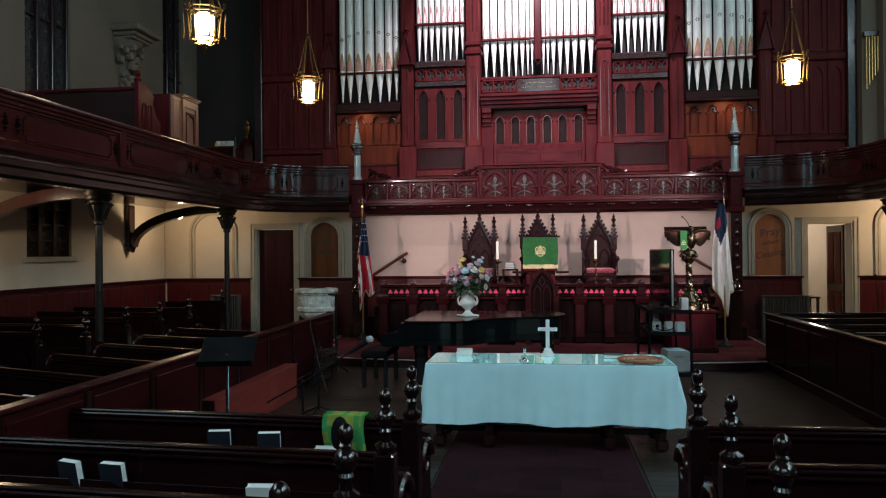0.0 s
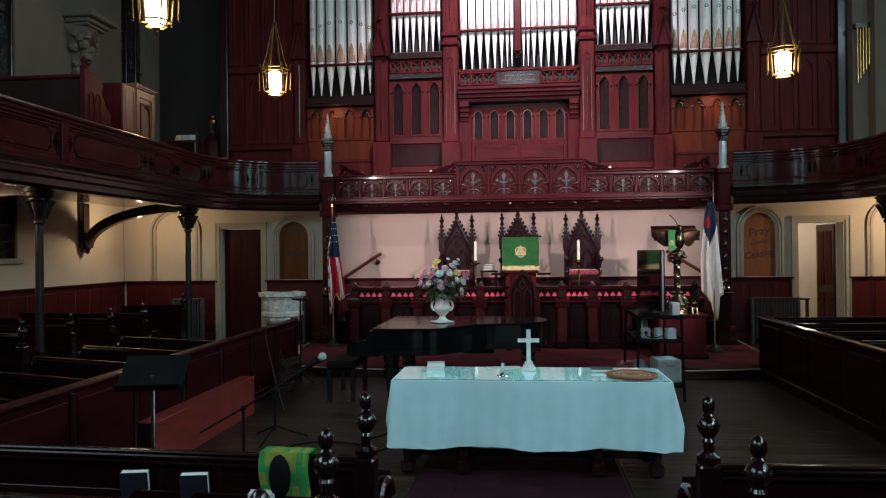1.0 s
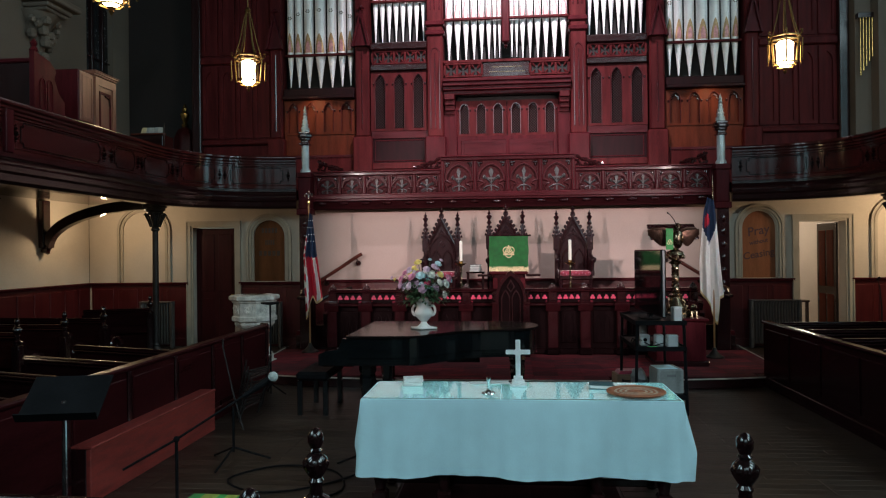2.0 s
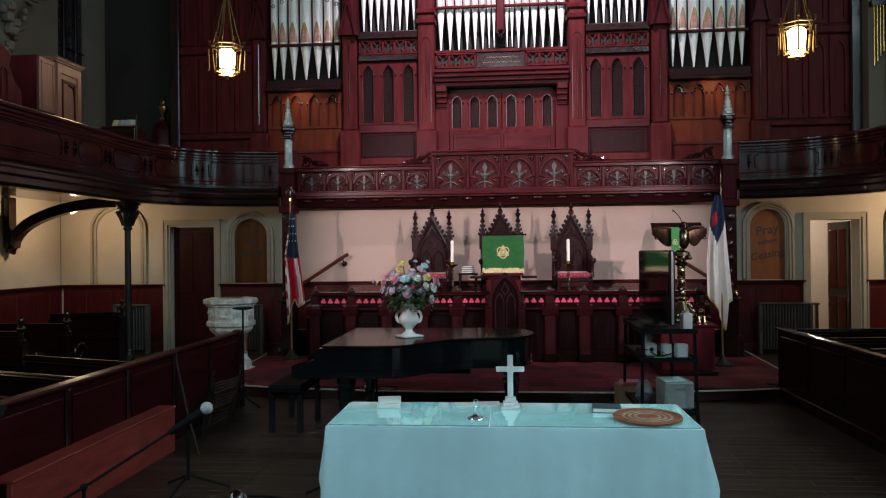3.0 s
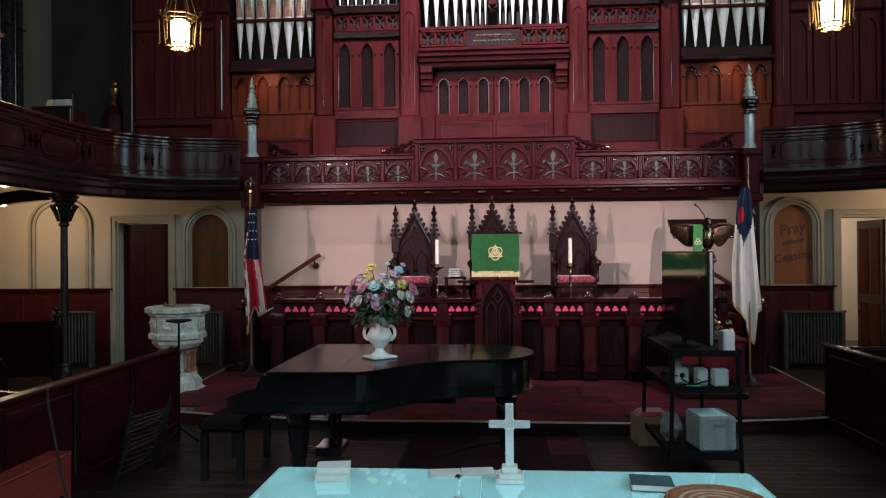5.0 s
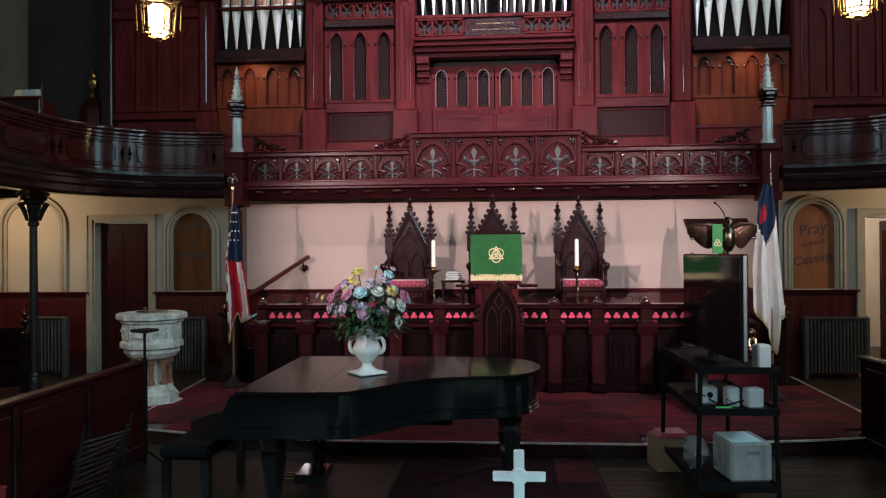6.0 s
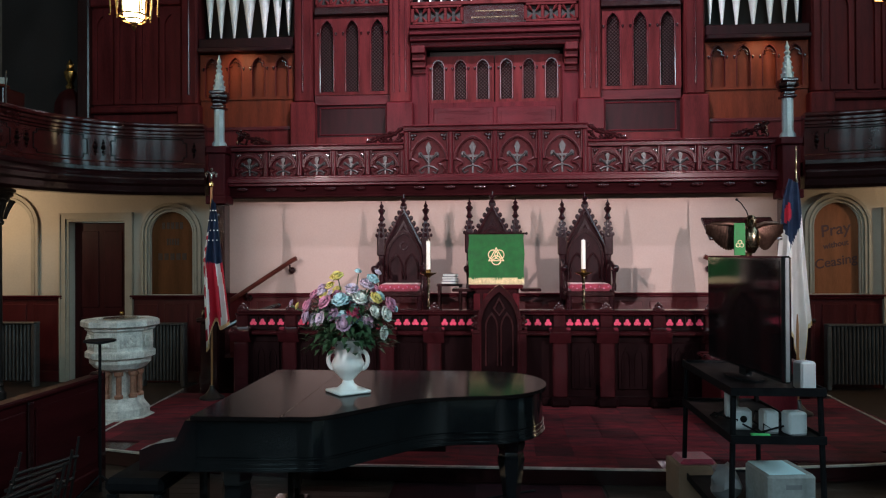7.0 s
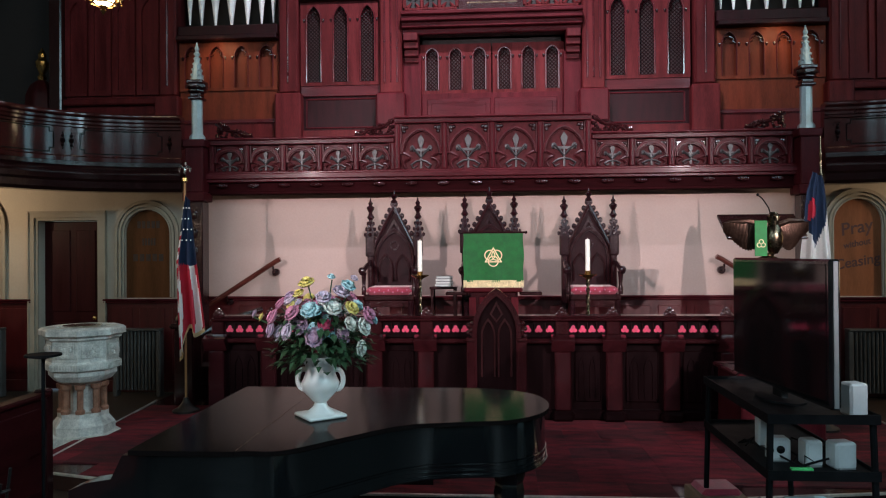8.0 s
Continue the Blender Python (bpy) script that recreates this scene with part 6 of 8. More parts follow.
# flags
def flag(at, height, top, cols, label, finial, left, right, hem, folds, yaw=0.0):
    t = thing("flag_on_pole", label, "flag", at, yaw, group="flags beside the chancel")
    bm = B()
    lathe(bm, [(0.15, 0), (0.15, 0.02), (0.09, 0.05), (0.04, 0.11), (0.025, 0.16)], seg=14)
    part("base", bm, IRON, t)
    bm = B()
    tube(bm, [(0, 0, 0.1), (0, 0, height)], 0.014, 8)
    part("pole", bm, POLE, t)
    bm = B()
    if finial == "eagle":
        lathe(bm, [(0.016, height), (0.032, height + 0.02), (0.03, height + 0.05), (0.012, height + 0.07)], 0, 0, 0, 10)
        top_piece = part("finial", bm, BRASS, t, "brass collar")
        bm = B()
        ball(bm, (0, 0, height + 0.14), 0.024, 8, 6, 0.8, 0.7, 2.0)
        ball(bm, (0.015, -0.02, height + 0.215), 0.02, 6, 4)
        for s in (-1, 1):
            tube(bm, [(0, 0, height + 0.15), (s * 0.04, 0, height + 0.185), (s * 0.065, 0, height + 0.165), (s * 0.06, 0, height + 0.12)], [0.012, 0.018, 0.015, 0.005], 6)
        part("eagle_ornament", bm, SILVER, top_piece, "small silvered eagle")
    else:
        lathe(bm, [(0.016, height - 0.12), (0.02, height), (0.026, height + 0.01), (0.014, height + 0.04), (0.012, height + 0.2), (0.018, height + 0.22), (0.006, height + 0.26), (0.003, height + 0.4)], 0, 0, 0, 10)
        part("finial", bm, OLDBRASS, t, "slender brass spike finial")
    # cloth hanging in folds from the pole head
    def along(line, k):
        for (p, q), (p2, q2) in zip(line, line[1:]):
            if k <= p2:
                return q + (q2 - q) * (k - p) / (p2 - p)
        return line[-1][1]

    bm = B()
    nu, nv = 48, 40
    g = []
    for i in range(nu + 1):
        u = i / nu
        foot = along(hem, u)
        col = []
        for j in range(nv + 1):
            v = j / nv
            z = top - 0.06 * u * (1 - v) - (top - foot) * v
            d = (top - z) / (top - min(q for p, q in hem))
            xl, xr = along(left, d), along(right, d)
            fold = (0.012 + 0.06 * d) * math.sin(u * folds + 1.2 * math.sin(d * 2.5)) + 0.014 * d * math.sin(u * 37 + d * 5)
            col.append(bm.verts.new((xl + (xr - xl) * u, -0.035 - 0.02 * d + fold, z)))
        g.append(col)
    zs = [top - (top - min(q for p, q in hem)) * k for k in (0.0, 1.0)]
    for i in range(nu):
        for j in range(nv):
            f = bm.faces.new((g[i][j], g[i + 1][j], g[i + 1][j + 1], g[i][j + 1]))
            f.material_index = cols((i + 0.5) / nu, (zs[0] - g[i][j].co.z) / (zs[0] - zs[1]))
    bmesh.ops.solidify(bm, geom=list(bm.faces), thickness=0.003)
    cl = part("cloth", bm, [FLAG_RED, FLAG_WHITE, FLAG_BLUE], t, smooth=70)
    bm = B()
    for i in range(nu):
        pa, pb = cl.data.vertices[i * (nv + 1) + nv].co, cl.data.vertices[(i + 1) * (nv + 1) + nv].co
        v = [bm.verts.new(q) for q in (pa + Vector((0, -0.003, 0.012)), pb + Vector((0, -0.003, 0.012)), pb + Vector((0, -0.004, -0.035)), pa + Vector((0, -0.004, -0.035)))]
        bm.faces.new(v)
    bmesh.ops.solidify(bm, geom=list(bm.faces), thickness=0.004)
    part("fringe", bm, GOLD, t, "gold fringe")
    return t


def stars_stripes(u, v):
    w = u + 0.05 * math.sin(v * 7)
    if v < 0.42:
        return 2 if u > 0.14 or v < 0.2 else int(v * 26) % 2
    if w < 0.12:
        return int(v * 14) % 2
    return 1 if 0.12 < w < 0.24 or 0.68 < w < 0.81 else 0


def white_blue(u, v):
    if v < 0.37 - 0.34 * abs(u - 0.45):
        return 0 if 0.15 < u < 0.5 and 0.12 + 0.2 * abs(u - 0.3) < v < 0.22 - 0.1 * (u - 0.3) else 2
    return 1


flag((-3.47, 12.2, 0.13), 2.58, 2.44, stars_stripes, "striped national flag with gold fringe hanging on a pole", "eagle",
     [(0.0, 0.02), (0.4, -0.1), (0.7, -0.09), (1.0, -0.06)], [(0.0, 0.06), (0.4, 0.15), (0.8, 0.25), (1.0, 0.25)],
     [(0.0, 0.6), (0.22, 0.72), (0.4, 0.98), (0.72, 0.88), (1.0, 0.96)], 15.0)
ft = flag((3.24, 11.65, 0.13), 2.5, 2.55, white_blue, "white church flag with blue canton hanging on a pole", "spike",
          [(0.0, -0.09), (0.1, -0.15), (0.5, -0.22), (1.0, -0.2)], [(0.0, 0.0), (0.1, 0.03), (0.8, 0.16), (1.0, 0.16)],
          [(0.0, 1.07), (0.35, 0.85), (0.66, 0.54), (0.74, 0.97), (1.0, 0.99)], 13.0)
star = B()
for i in range(3):
    for j in range(4):
        ball(star, (0.0 + 0.05 * i + 0.02 * (j % 2) - 0.006 * j * i, -0.085, 1.93 + 0.12 * j), 0.009, 5, 3, 1, 0.5, 1)
st = part("stars", star, FLAG_WHITE, bpy.data.objects["flag_on_pole"])

# ---- grand piano ----
t = thing("grand_piano", "black lacquered grand piano with closed lid", "piano", (0, 0, 0))
curve = smooth_path([(-1.2, 7.7), (-1.02, 7.72), (-0.78, 7.98), (-0.5, 8.26), (-0.18, 8.36), (0.1, 8.42), (0.3, 8.62), (0.36, 8.9), (0.28, 9.2), (0.05, 9.38), (-0.25, 9.42)], 4)
outline = [(-1.8, 7.68), (-1.3, 7.68)] + [(p.x, p.y) for p in curve] + [(-1.0, 9.42), (-1.8, 9.42)]


def shrink(pts, d):
    c = Vector((sum(p[0] for p in pts) / len(pts), sum(p[1] for p in pts) / len(pts)))
    return [tuple(Vector(p) + (c - Vector(p)).normalized() * d) for p in pts]


bm = B()
prism(bm, [(-1.8, 7.68), (-1.262, 7.68), (-1.262, 9.42), (-1.8, 9.42)], "z", 0.905, 0.93)
part("front_lid", bm, LID, t)
bm = B()
prism(bm, [(-1.258, 7.68)] + [(p.x, p.y) for p in curve if p.x > -1.25] + [(-1.0, 9.42), (-1.258, 9.42)], "z", 0.905, 0.93)
part("lid", bm, LID, t)
single("lid_hinge", OLDBRASS, t, at=(-1.262, -1.258, 7.7, 9.4, 0.928, 0.9315), b=0.001)
bm = B()
prism(bm, shrink(outline, 0.03), "z", 0.6, 0.902)
part("rim", bm, BLACK, t, smooth=40)
bm = B()
for z, o in ((0.602, 0.014), (0.634, 0.02), (0.668, 0.022)):
    for dz, e in ((0.0, 0.008), (0.006, 0.0), (0.014, 0.008)):
        ribbon(bm, shrink(outline, o + e), shrink(outline, 0.05), "z", z + dz, z + dz + 0.007, True)
part("rim_moulding", bm, BLACK, t, smooth=40)
single("key_bed", BLACK, t, at=(-2.1, -1.72, 7.74, 9.36, 0.58, 0.68), b=0.015)
single("fall_board", BLACK, t, at=(-1.86, -1.78, 7.8, 9.3, 0.68, 0.88), b=0.02)
for y in (7.7, 9.28):
    bm = B()
    prism(bm, [(-2.12, 0.6), (-2.12, 0.72), (-2.02, 0.76), (-1.9, 0.78), (-1.84, 0.9), (-1.76, 0.9), (-1.76, 0.6)], "y", y, y + 0.11)
    part("cheek", bm, BLACK, t)
bm = B()
for k in range(52):
    y = 7.84 + k * 1.42 / 52
    box(bm, -2.06, -1.87, y, y + 0.025, 0.68, 0.705)
part("keys", bm, PORCELAIN, t)
for x, y in ((-1.6, 7.9), (-1.6, 9.2), (0.1, 8.72)):
    bm = B()
    lathe(bm, [(0.1, 0.6), (0.1, 0.52), (0.085, 0.48), (0.095, 0.42), (0.055, 0.12), (0.06, 0.08), (0.05, 0.06)], x, y, 0, 6)
    lg = part("leg", bm, BLACK, t, smooth=20)
    bm = B()
    tube(bm, [(x - 0.02, y, 0.028), (x + 0.02, y, 0.028)], 0.028, 10)
    box(bm, x - 0.03, x + 0.03, y - 0.03, y + 0.03, 0.04, 0.075, 0.005)
    part("caster", bm, BRASS, lg, "brass caster")
for y in (8.5, 8.66):
    single("lyre_post", BLACK, t, at=(-1.45, -1.41, y - 0.02, y + 0.02, 0.14, 0.6))
single("lyre_base", BLACK, t, at=(-1.6, -1.36, 8.42, 8.74, 0.06, 0.14), b=0.01)
for k in range(3):
    single("pedal", OLDBRASS, t, at=(-1.72, -1.6, 8.5 + 0.08 * k - 0.015, 8.5 + 0.08 * k + 0.015, 0.07, 0.085))
single("action_box", BLACK, t, at=(-0.75, -0.35, 8.5, 8.75, 0.52, 0.6))
t = thing("piano_bench", "black padded piano bench with square legs", "bench", (-2.24, 8.25, 0))
bm = B()
box(bm, -0.19, 0.19, -0.4, 0.4, 0.4, 0.5, 0.03)
part("padded_seat", bm, BLACKMETAL, t)
for sx in (-0.15, 0.15):
    for sy in (-0.35, 0.35):
        single("leg", BLACK, t, at=(sx - 0.028, sx + 0.028, sy - 0.028, sy + 0.028, 0, 0.4))

# ---- vase of flowers ----
VX, VY = -1.02, 8.47
t = thing("flower_vase", "white porcelain urn vase with square foot and two handles", "vase", (VX, VY, 0.93), 38)
bm = B()
box(bm, -0.12, 0.12, -0.12, 0.12, 0.0, 0.022, 0.008)
lathe(bm, [(0.09, 0.022), (0.045, 0.06), (0.035, 0.085), (0.06, 0.11), (0.105, 0.16), (0.115, 0.2), (0.1, 0.23), (0.085, 0.27), (0.09, 0.31), (0.125, 0.36), (0.13, 0.365), (0.1, 0.35), (0.07, 0.3)], seg=22)
part("urn", bm, PORCELAIN, t, smooth=50)
for s in (-1, 1):
    bm = B()
    m = Matrix.Rotation(radians(-38), 4, "Z")
    tube(bm, [m @ Vector((s * (0.1 + 0.038 * math.sin(a)), 0, 0.222 - 0.06 * math.cos(a))) for a in (math.pi * 1.2 * k / 12 for k in range(13))], 0.015, 8)
    part("handle", bm, PORCELAIN, t)
t = thing("flower_bouquet", "loose bouquet of pastel roses with dark green leaves", "flowers", (VX + 0.01, VY, 1.33))
t.scale = (0.82, 0.82, 0.9)
rnd = random.Random(11)


def rose(m, r, at, seed):
    q = random.Random(seed)
    bm = B()
    base = Vector(at)
    axis = (base - Vector((0, 0.05, 0.02))).normalized()
    rot = axis.to_track_quat("Z", "Y").to_matrix().to_4x4()
    for ring, n, lean, rad in ((0, 3, 0.1, 0.3), (1, 5, 0.32, 0.6), (2, 6, 0.62, 0.9), (3, 7, 0.95, 1.0)):
        for k in range(n):
            a = 2 * math.pi * k / n + ring * 0.6 + q.random() * 0.3
            w, L = r * (0.45 + 0.14 * ring), r * (0.75 + 0.12 * ring)
            d = Vector((math.cos(a), math.sin(a), 0))
            sd = Vector((-math.sin(a), math.cos(a), 0))
            c0 = d * r * 0.12 * ring + Vector((0, 0, -r * 0.1 * ring))
            up = Vector((0, 0, math.cos(lean))) + d * math.sin(lean)
            v = []
            for i, (lu, wu, curl) in enumerate(((0, 0.3, 0), (0.45, 0.9, 0.12), (0.85, 1.0, -0.05), (1.0, 0.55, -0.16 * (1 + q.random())))):
                p = c0 + up * L * lu - d * r * curl * (1 if ring < 2 else -1)
                v.append([bm.verts.new(p + sd * w * wu * s - d * abs(s) * w * 0.25) for s in (-1, 0, 1)])
            for x, y in zip(v, v[1:]):
                for i in range(2):
                    bm.faces.new((x[i], x[i + 1], y[i + 1], y[i]))
    moved(bm, Matrix.Translation(base) @ rot)
    return part("rose", bm, m, t, smooth=60)


spots = [(-0.32, 0.22, 2), (-0.2, 0.33, 0), (-0.07, 0.44, 1), (0.06, 0.35, 0), (0.17, 0.38, 0), (0.25, 0.28, 1), (0.33, 0.16, 4), (0.4, 0.2, 3), (-0.03, 0.27, 3), (0.07, 0.17, 5),
         (0.03, 0.12, 3), (-0.2, 0.13, 0), (-0.33, 0.14, 6), (0.24, 0.18, 4), (0.3, 0.02, 4), (0.18, 0.1, 6), (-0.1, 0.16, 6), (-0.42, 0.22, 1), (-0.47, 0.24, 6), (0.0, 0.1, 6), (-0.28, 0.12, 0),
         (0.1, 0.48, 3), (0.26, 0.47, 0), (0.22, 0.42, 3), (-0.16, 0.25, 2), (0.36, 0.23, 2), (0.12, 0.28, 4), (-0.27, 0.3, 2)]
for k, (x, z, c) in enumerate(spots):
    dpt = -0.16 + 0.12 * abs(x) / 0.4 - 0.06 * (1 - abs(z - 0.2) / 0.3) + rnd.uniform(-0.03, 0.03)
    far = (abs(x) > 0.38 or z > 0.46)
    rose(PETALS[c], (0.027 if far else rnd.uniform(0.044, 0.058)), (x, dpt, z), k)
for k in range(22):
    u, v = rnd.uniform(-0.3, 0.32), rnd.uniform(0.1, 0.38)
    if abs(u) < 0.34 - 0.5 * abs(v - 0.2):
        rose(PETALS[(4, 3, 0, 4, 2, 3, 6, 1)[k % 8]], rnd.uniform(0.026, 0.042), (u, -0.15 + 0.3 * abs(u) + rnd.uniform(-0.03, 0.02), v), 200 + k)
for k in range(20):
    a, e = rnd.uniform(-0.2, 3.34), rnd.uniform(0.05, 1.2)
    u, v = 0.27 * math.cos(a) * math.cos(e * 0.6), 0.16 + 0.2 * math.sin(e) * abs(math.sin(a)) - 0.05 * rnd.random()
    rose(PETALS[(6, 2, 0, 0, 3, 4)[k % 6] if u < 0.08 else (4, 3, 0, 4, 1)[k % 5]], rnd.uniform(0.034, 0.048), (u, -0.1 + 0.25 * abs(u) + rnd.uniform(-0.03, 0.03), v), 400 + k)
for k in range(14):
    a = rnd.random() * math.pi
    rose(PETALS[rnd.randrange(7)], rnd.uniform(0.04, 0.055), (0.26 * math.cos(a), 0.08 + 0.18 * math.sin(a), rnd.uniform(0.08, 0.34)), 100 + k)
for nm, count in (("foliage", 640),):
    bm = B()
    for k in range(count):
        a, z = rnd.random() * 6.283, rnd.uniform(-0.06, 0.26)
        r0 = rnd.uniform(0.08, 0.36 if z < 0.16 else 0.3)
        p = Vector((r0 * math.cos(a), r0 * math.sin(a) * 0.8, z + (0.05 - r0 * 0.3)))
        d = Vector((math.cos(a), math.sin(a), rnd.uniform(-0.9, 0.5))).normalized()
        sd = d.cross(Vector((0, 0, 1))).normalized()
        L, w = rnd.uniform(0.06, 0.11), rnd.uniform(0.018, 0.032)
        up = sd.cross(d)
        v = [bm.verts.new(q) for q in (p, p + d * L * 0.4 + sd * w + up * 0.008, p + d * L * 0.45, p + d * L * 0.4 - sd * w + up * 0.008, p + d * L - up * 0.012)]
        bm.faces.new((v[0], v[1], v[2])), bm.faces.new((v[0], v[2], v[3])), bm.faces.new((v[1], v[4], v[2])), bm.faces.new((v[2], v[4], v[3]))
    part("foliage", bm, LEAF, t, "dark green leaves")
bm = B()
for x, z, c in spots:
    tube(bm, [(x * 0.1, 0, 0.0), (x * 0.6, -0.05, z * 0.6), (x, -0.1, z - 0.02)], 0.005, 4)
part("stem", bm, LEAF, t)

# ---- communion table ----
TX0, TX1, TY0, TY1, TZ = -1.06, 1.22, 4.9, 5.6, 0.8
t = thing("communion_table", "long dark communion table with turned legs", "table", (0.08, 5.25, 0))
single("tabletop", DARKWOOD, t, at=(-1.1, 1.1, -0.33, 0.33, 0.74, 0.78), b=0.01)
single("apron", DARKWOOD, t, at=(-1.05, 1.05, -0.28, 0.28, 0.62, 0.74), b=0.01)
for sx in (-1.02, -0.55, 0.55, 1.02):
    for sy in (-0.24, 0.24):
        bm = B()
        box(bm, sx - 0.05, sx + 0.05, sy - 0.05, sy + 0.05, 0.5, 0.62, 0.01)
        lathe(bm, [(0.035, 0.12), (0.05, 0.2), (0.03, 0.26), (0.045, 0.36), (0.03, 0.44), (0.048, 0.5)], sx, sy, 0, 10)
        box(bm, sx - 0.055, sx + 0.055, sy - 0.055, sy + 0.055, 0.02, 0.12, 0.015)
        ball(bm, (sx, sy, 0.025), 0.045, 8, 4, 1, 1, 0.55)
        part("leg", bm, DARKWOOD, t)
single("stretcher", DARKWOOD, t, at=(-1.0, 1.0, -0.04, 0.04, 0.1, 0.16), b=0.01)
t = thing("tablecloth", "plain pale aqua linen cloth hanging over the communion table", "tablecloth", (0, 0, 0))
bm = B()
ring = []
per = []
for k in range(90):
    per.append((TX0 + (TX1 - TX0) * k / 90, TY0, 0, -1))
for k in range(26):
    per.append((TX1, TY0 + (TY1 - TY0) * k / 26, 1, 0))
for k in range(90):
    per.append((TX1 - (TX1 - TX0) * k / 90, TY1, 0, 1))
for k in range(26):
    per.append((TX0, TY1 - (TY1 - TY0) * k / 26, -1, 0))
NV = 14
grid = []
for i, (x, y, nx, ny) in enumerate(per):
    edge = min(abs(x - TX0), abs(x - TX1)) if ny else min(abs(y - TY0), abs(y - TY1))
    corner = max(0.0, 1 - edge / 0.16)
    nx2, ny2 = nx, ny
    if corner > 0:
        cxs, cys = (1 if x > 0.1 else -1), (1 if y > 5.25 else -1)
        v = Vector((nx + (cxs if ny else 0) * corner * 0.9, ny + (cys if nx else 0) * corner * 0.9)).normalized()
        nx2, ny2 = v.x, v.y
    col = []
    for j in range(NV + 1):
        v = j / NV
        ln = 0.545 - (0.012 * corner ** 2) + 0.012 * math.sin(i * 0.16)
        fl = v ** 1.3 * 0.012 + v * 0.016 * math.sin(i * 0.42 + 1.5 * v) + v * 0.022 * math.sin(i * 0.13 + 1.2) + 0.006 * v * math.sin(i * 1.1) + v * 0.03 * corner * math.sin(i * 0.9)
        if nx:
            fl += 0.06 * math.exp(-((edge - 0.07) / 0.06) ** 2) * max(0.0, 1 - abs(v - 0.62) / 0.62) * (1.0 if y < 5.25 else 0.6)
        drop = 0.004 + ln * v
        col.append(bm.verts.new((x + nx2 * (fl + 0.006 * min(1, j)), y + ny2 * (fl + 0.006 * min(1, j)), TZ - (0 if j == 0 else drop))))
    grid.append(col)
n = len(grid)
for i in range(n):
    a, b = grid[i], grid[(i + 1) % n]
    for j in range(NV):
        bm.faces.new((a[j], b[j], b[j + 1], a[j + 1]))
bm.faces.new([c[0] for c in grid])
bmesh.ops.recalc_face_normals(bm, faces=bm.faces)
part("cloth", bm, LINEN, t, smooth=50)
t = thing("glass_tabletop", "two clear glass sheets lying on the tablecloth", "glass top", (0, 0, TZ + 0.001))
single("glass_sheet", TABLEGLASS, t, at=(TX0 + 0.015, -0.052, TY0 + 0.015, TY1 - 0.015, 0, 0.008), b=0.002)
single("glass_sheet", TABLEGLASS, t, at=(-0.048, TX1 - 0.015, TY0 + 0.015, TY1 - 0.015, 0, 0.008), b=0.002)
for o in t.children:
    o.visible_shadow = False
TT = TZ + 0.01
t = thing("altar_cross", "polished silver altar cross on a stepped base", "cross", (0.08, 5.41, TT))
for k, (w, z0, z1) in enumerate(((0.065, 0, 0.022), (0.05, 0.022, 0.045), (0.036, 0.045, 0.075))):
    single("base_step", ALTARSILVER, t, at=(-w, w, -w * 0.8, w * 0.8, z0, z1), b=0.004)
single("upright", ALTARSILVER, t, at=(-0.019, 0.019, -0.008, 0.008, 0.075, 0.358), b=0.004)
single("crossbar", ALTARSILVER, t, at=(-0.095, 0.095, -0.0085, 0.0085, 0.245, 0.28), b=0.004)
bm = B()
pts = [(0.03 * math.cos(i * math.pi / 10), 0.2625 + 0.03 * math.sin(i * math.pi / 10)) for i in range(20)]
ribbon(bm, pts, [(x * 0.6, 0.2625 + (z - 0.2625) * 0.6) for x, z in pts], "y", -0.014, 0.014, True)
part("medallion", bm, ALTARSILVER, t)
t = thing("small_candlestick", "short silver candle holder on the glass", "candlestick", (-0.14, 5.1, TT))
bm = B()
lathe(bm, [(0.055, 0), (0.05, 0.008), (0.025, 0.016), (0.014, 0.03)], seg=10)
part("foot", bm, SILVER, t)
bm = B()
lathe(bm, [(0.011, 0.025), (0.012, 0.09), (0.016, 0.1), (0.016, 0.115), (0.01, 0.12)], seg=12)
part("stem", bm, SILVER, t)
for k, (x, y, z, rz, c, lab) in enumerate(((-0.75, 5.42, TT, 4, PAPER, "lower of two white prayer books"), (-0.745, 5.425, TT + 0.031, 9, PAPER, "upper of two white prayer books"), (0.71, 5.36, TT, -6, BOOKTEAL, "dark teal hymn book lying on the glass"))):
    t = thing("prayer_book", lab + " on the table" if k < 2 else lab, "book", (x, y, z), rz)
    w, d = (0.075, 0.055) if k < 2 else (0.09, 0.075)
    single("page_block", PAPER, t, at=(-w, w, -d, d, 0.003, 0.027), b=0.003)
    single("cover", c, t, at=(-w - 0.003, w + 0.003, -d, d + 0.003, 0.0, 0.003), b=0.001)
    single("cover", c, t, at=(-w - 0.003, w + 0.003, -d, d + 0.003, 0.027, 0.03), b=0.001)
t = thing("wicker_tray", "round coiled wicker collection tray in two tones", "tray", (0.93, 5.12, TT))
for k in range(11):
    r = 0.022 + 0.018 * k
    bm = B()
    pts = [(r * math.cos(i * math.pi / 16), r * math.sin(i * math.pi / 16), 0.012 + (0.006 if k > 8 else 0.0)) for i in range(33)]
    tube(bm, pts, 0.0105, 6)
    part("coil", bm, WICKER_PALE if 1 < k < 8 and k % 2 else WICKER, t)
t = thing("open_folder", "open paper folder lying at the back of the table", "papers", (-0.15, 5.52, TT), 8)
single("sheet", PAPER, t, at=(-0.15, 0.0, -0.05, 0.07, 0, 0.003), b=0.001)
single("sheet", PAPER, t, at=(0.003, 0.16, -0.05, 0.07, 0.0, 0.005), b=0.001)

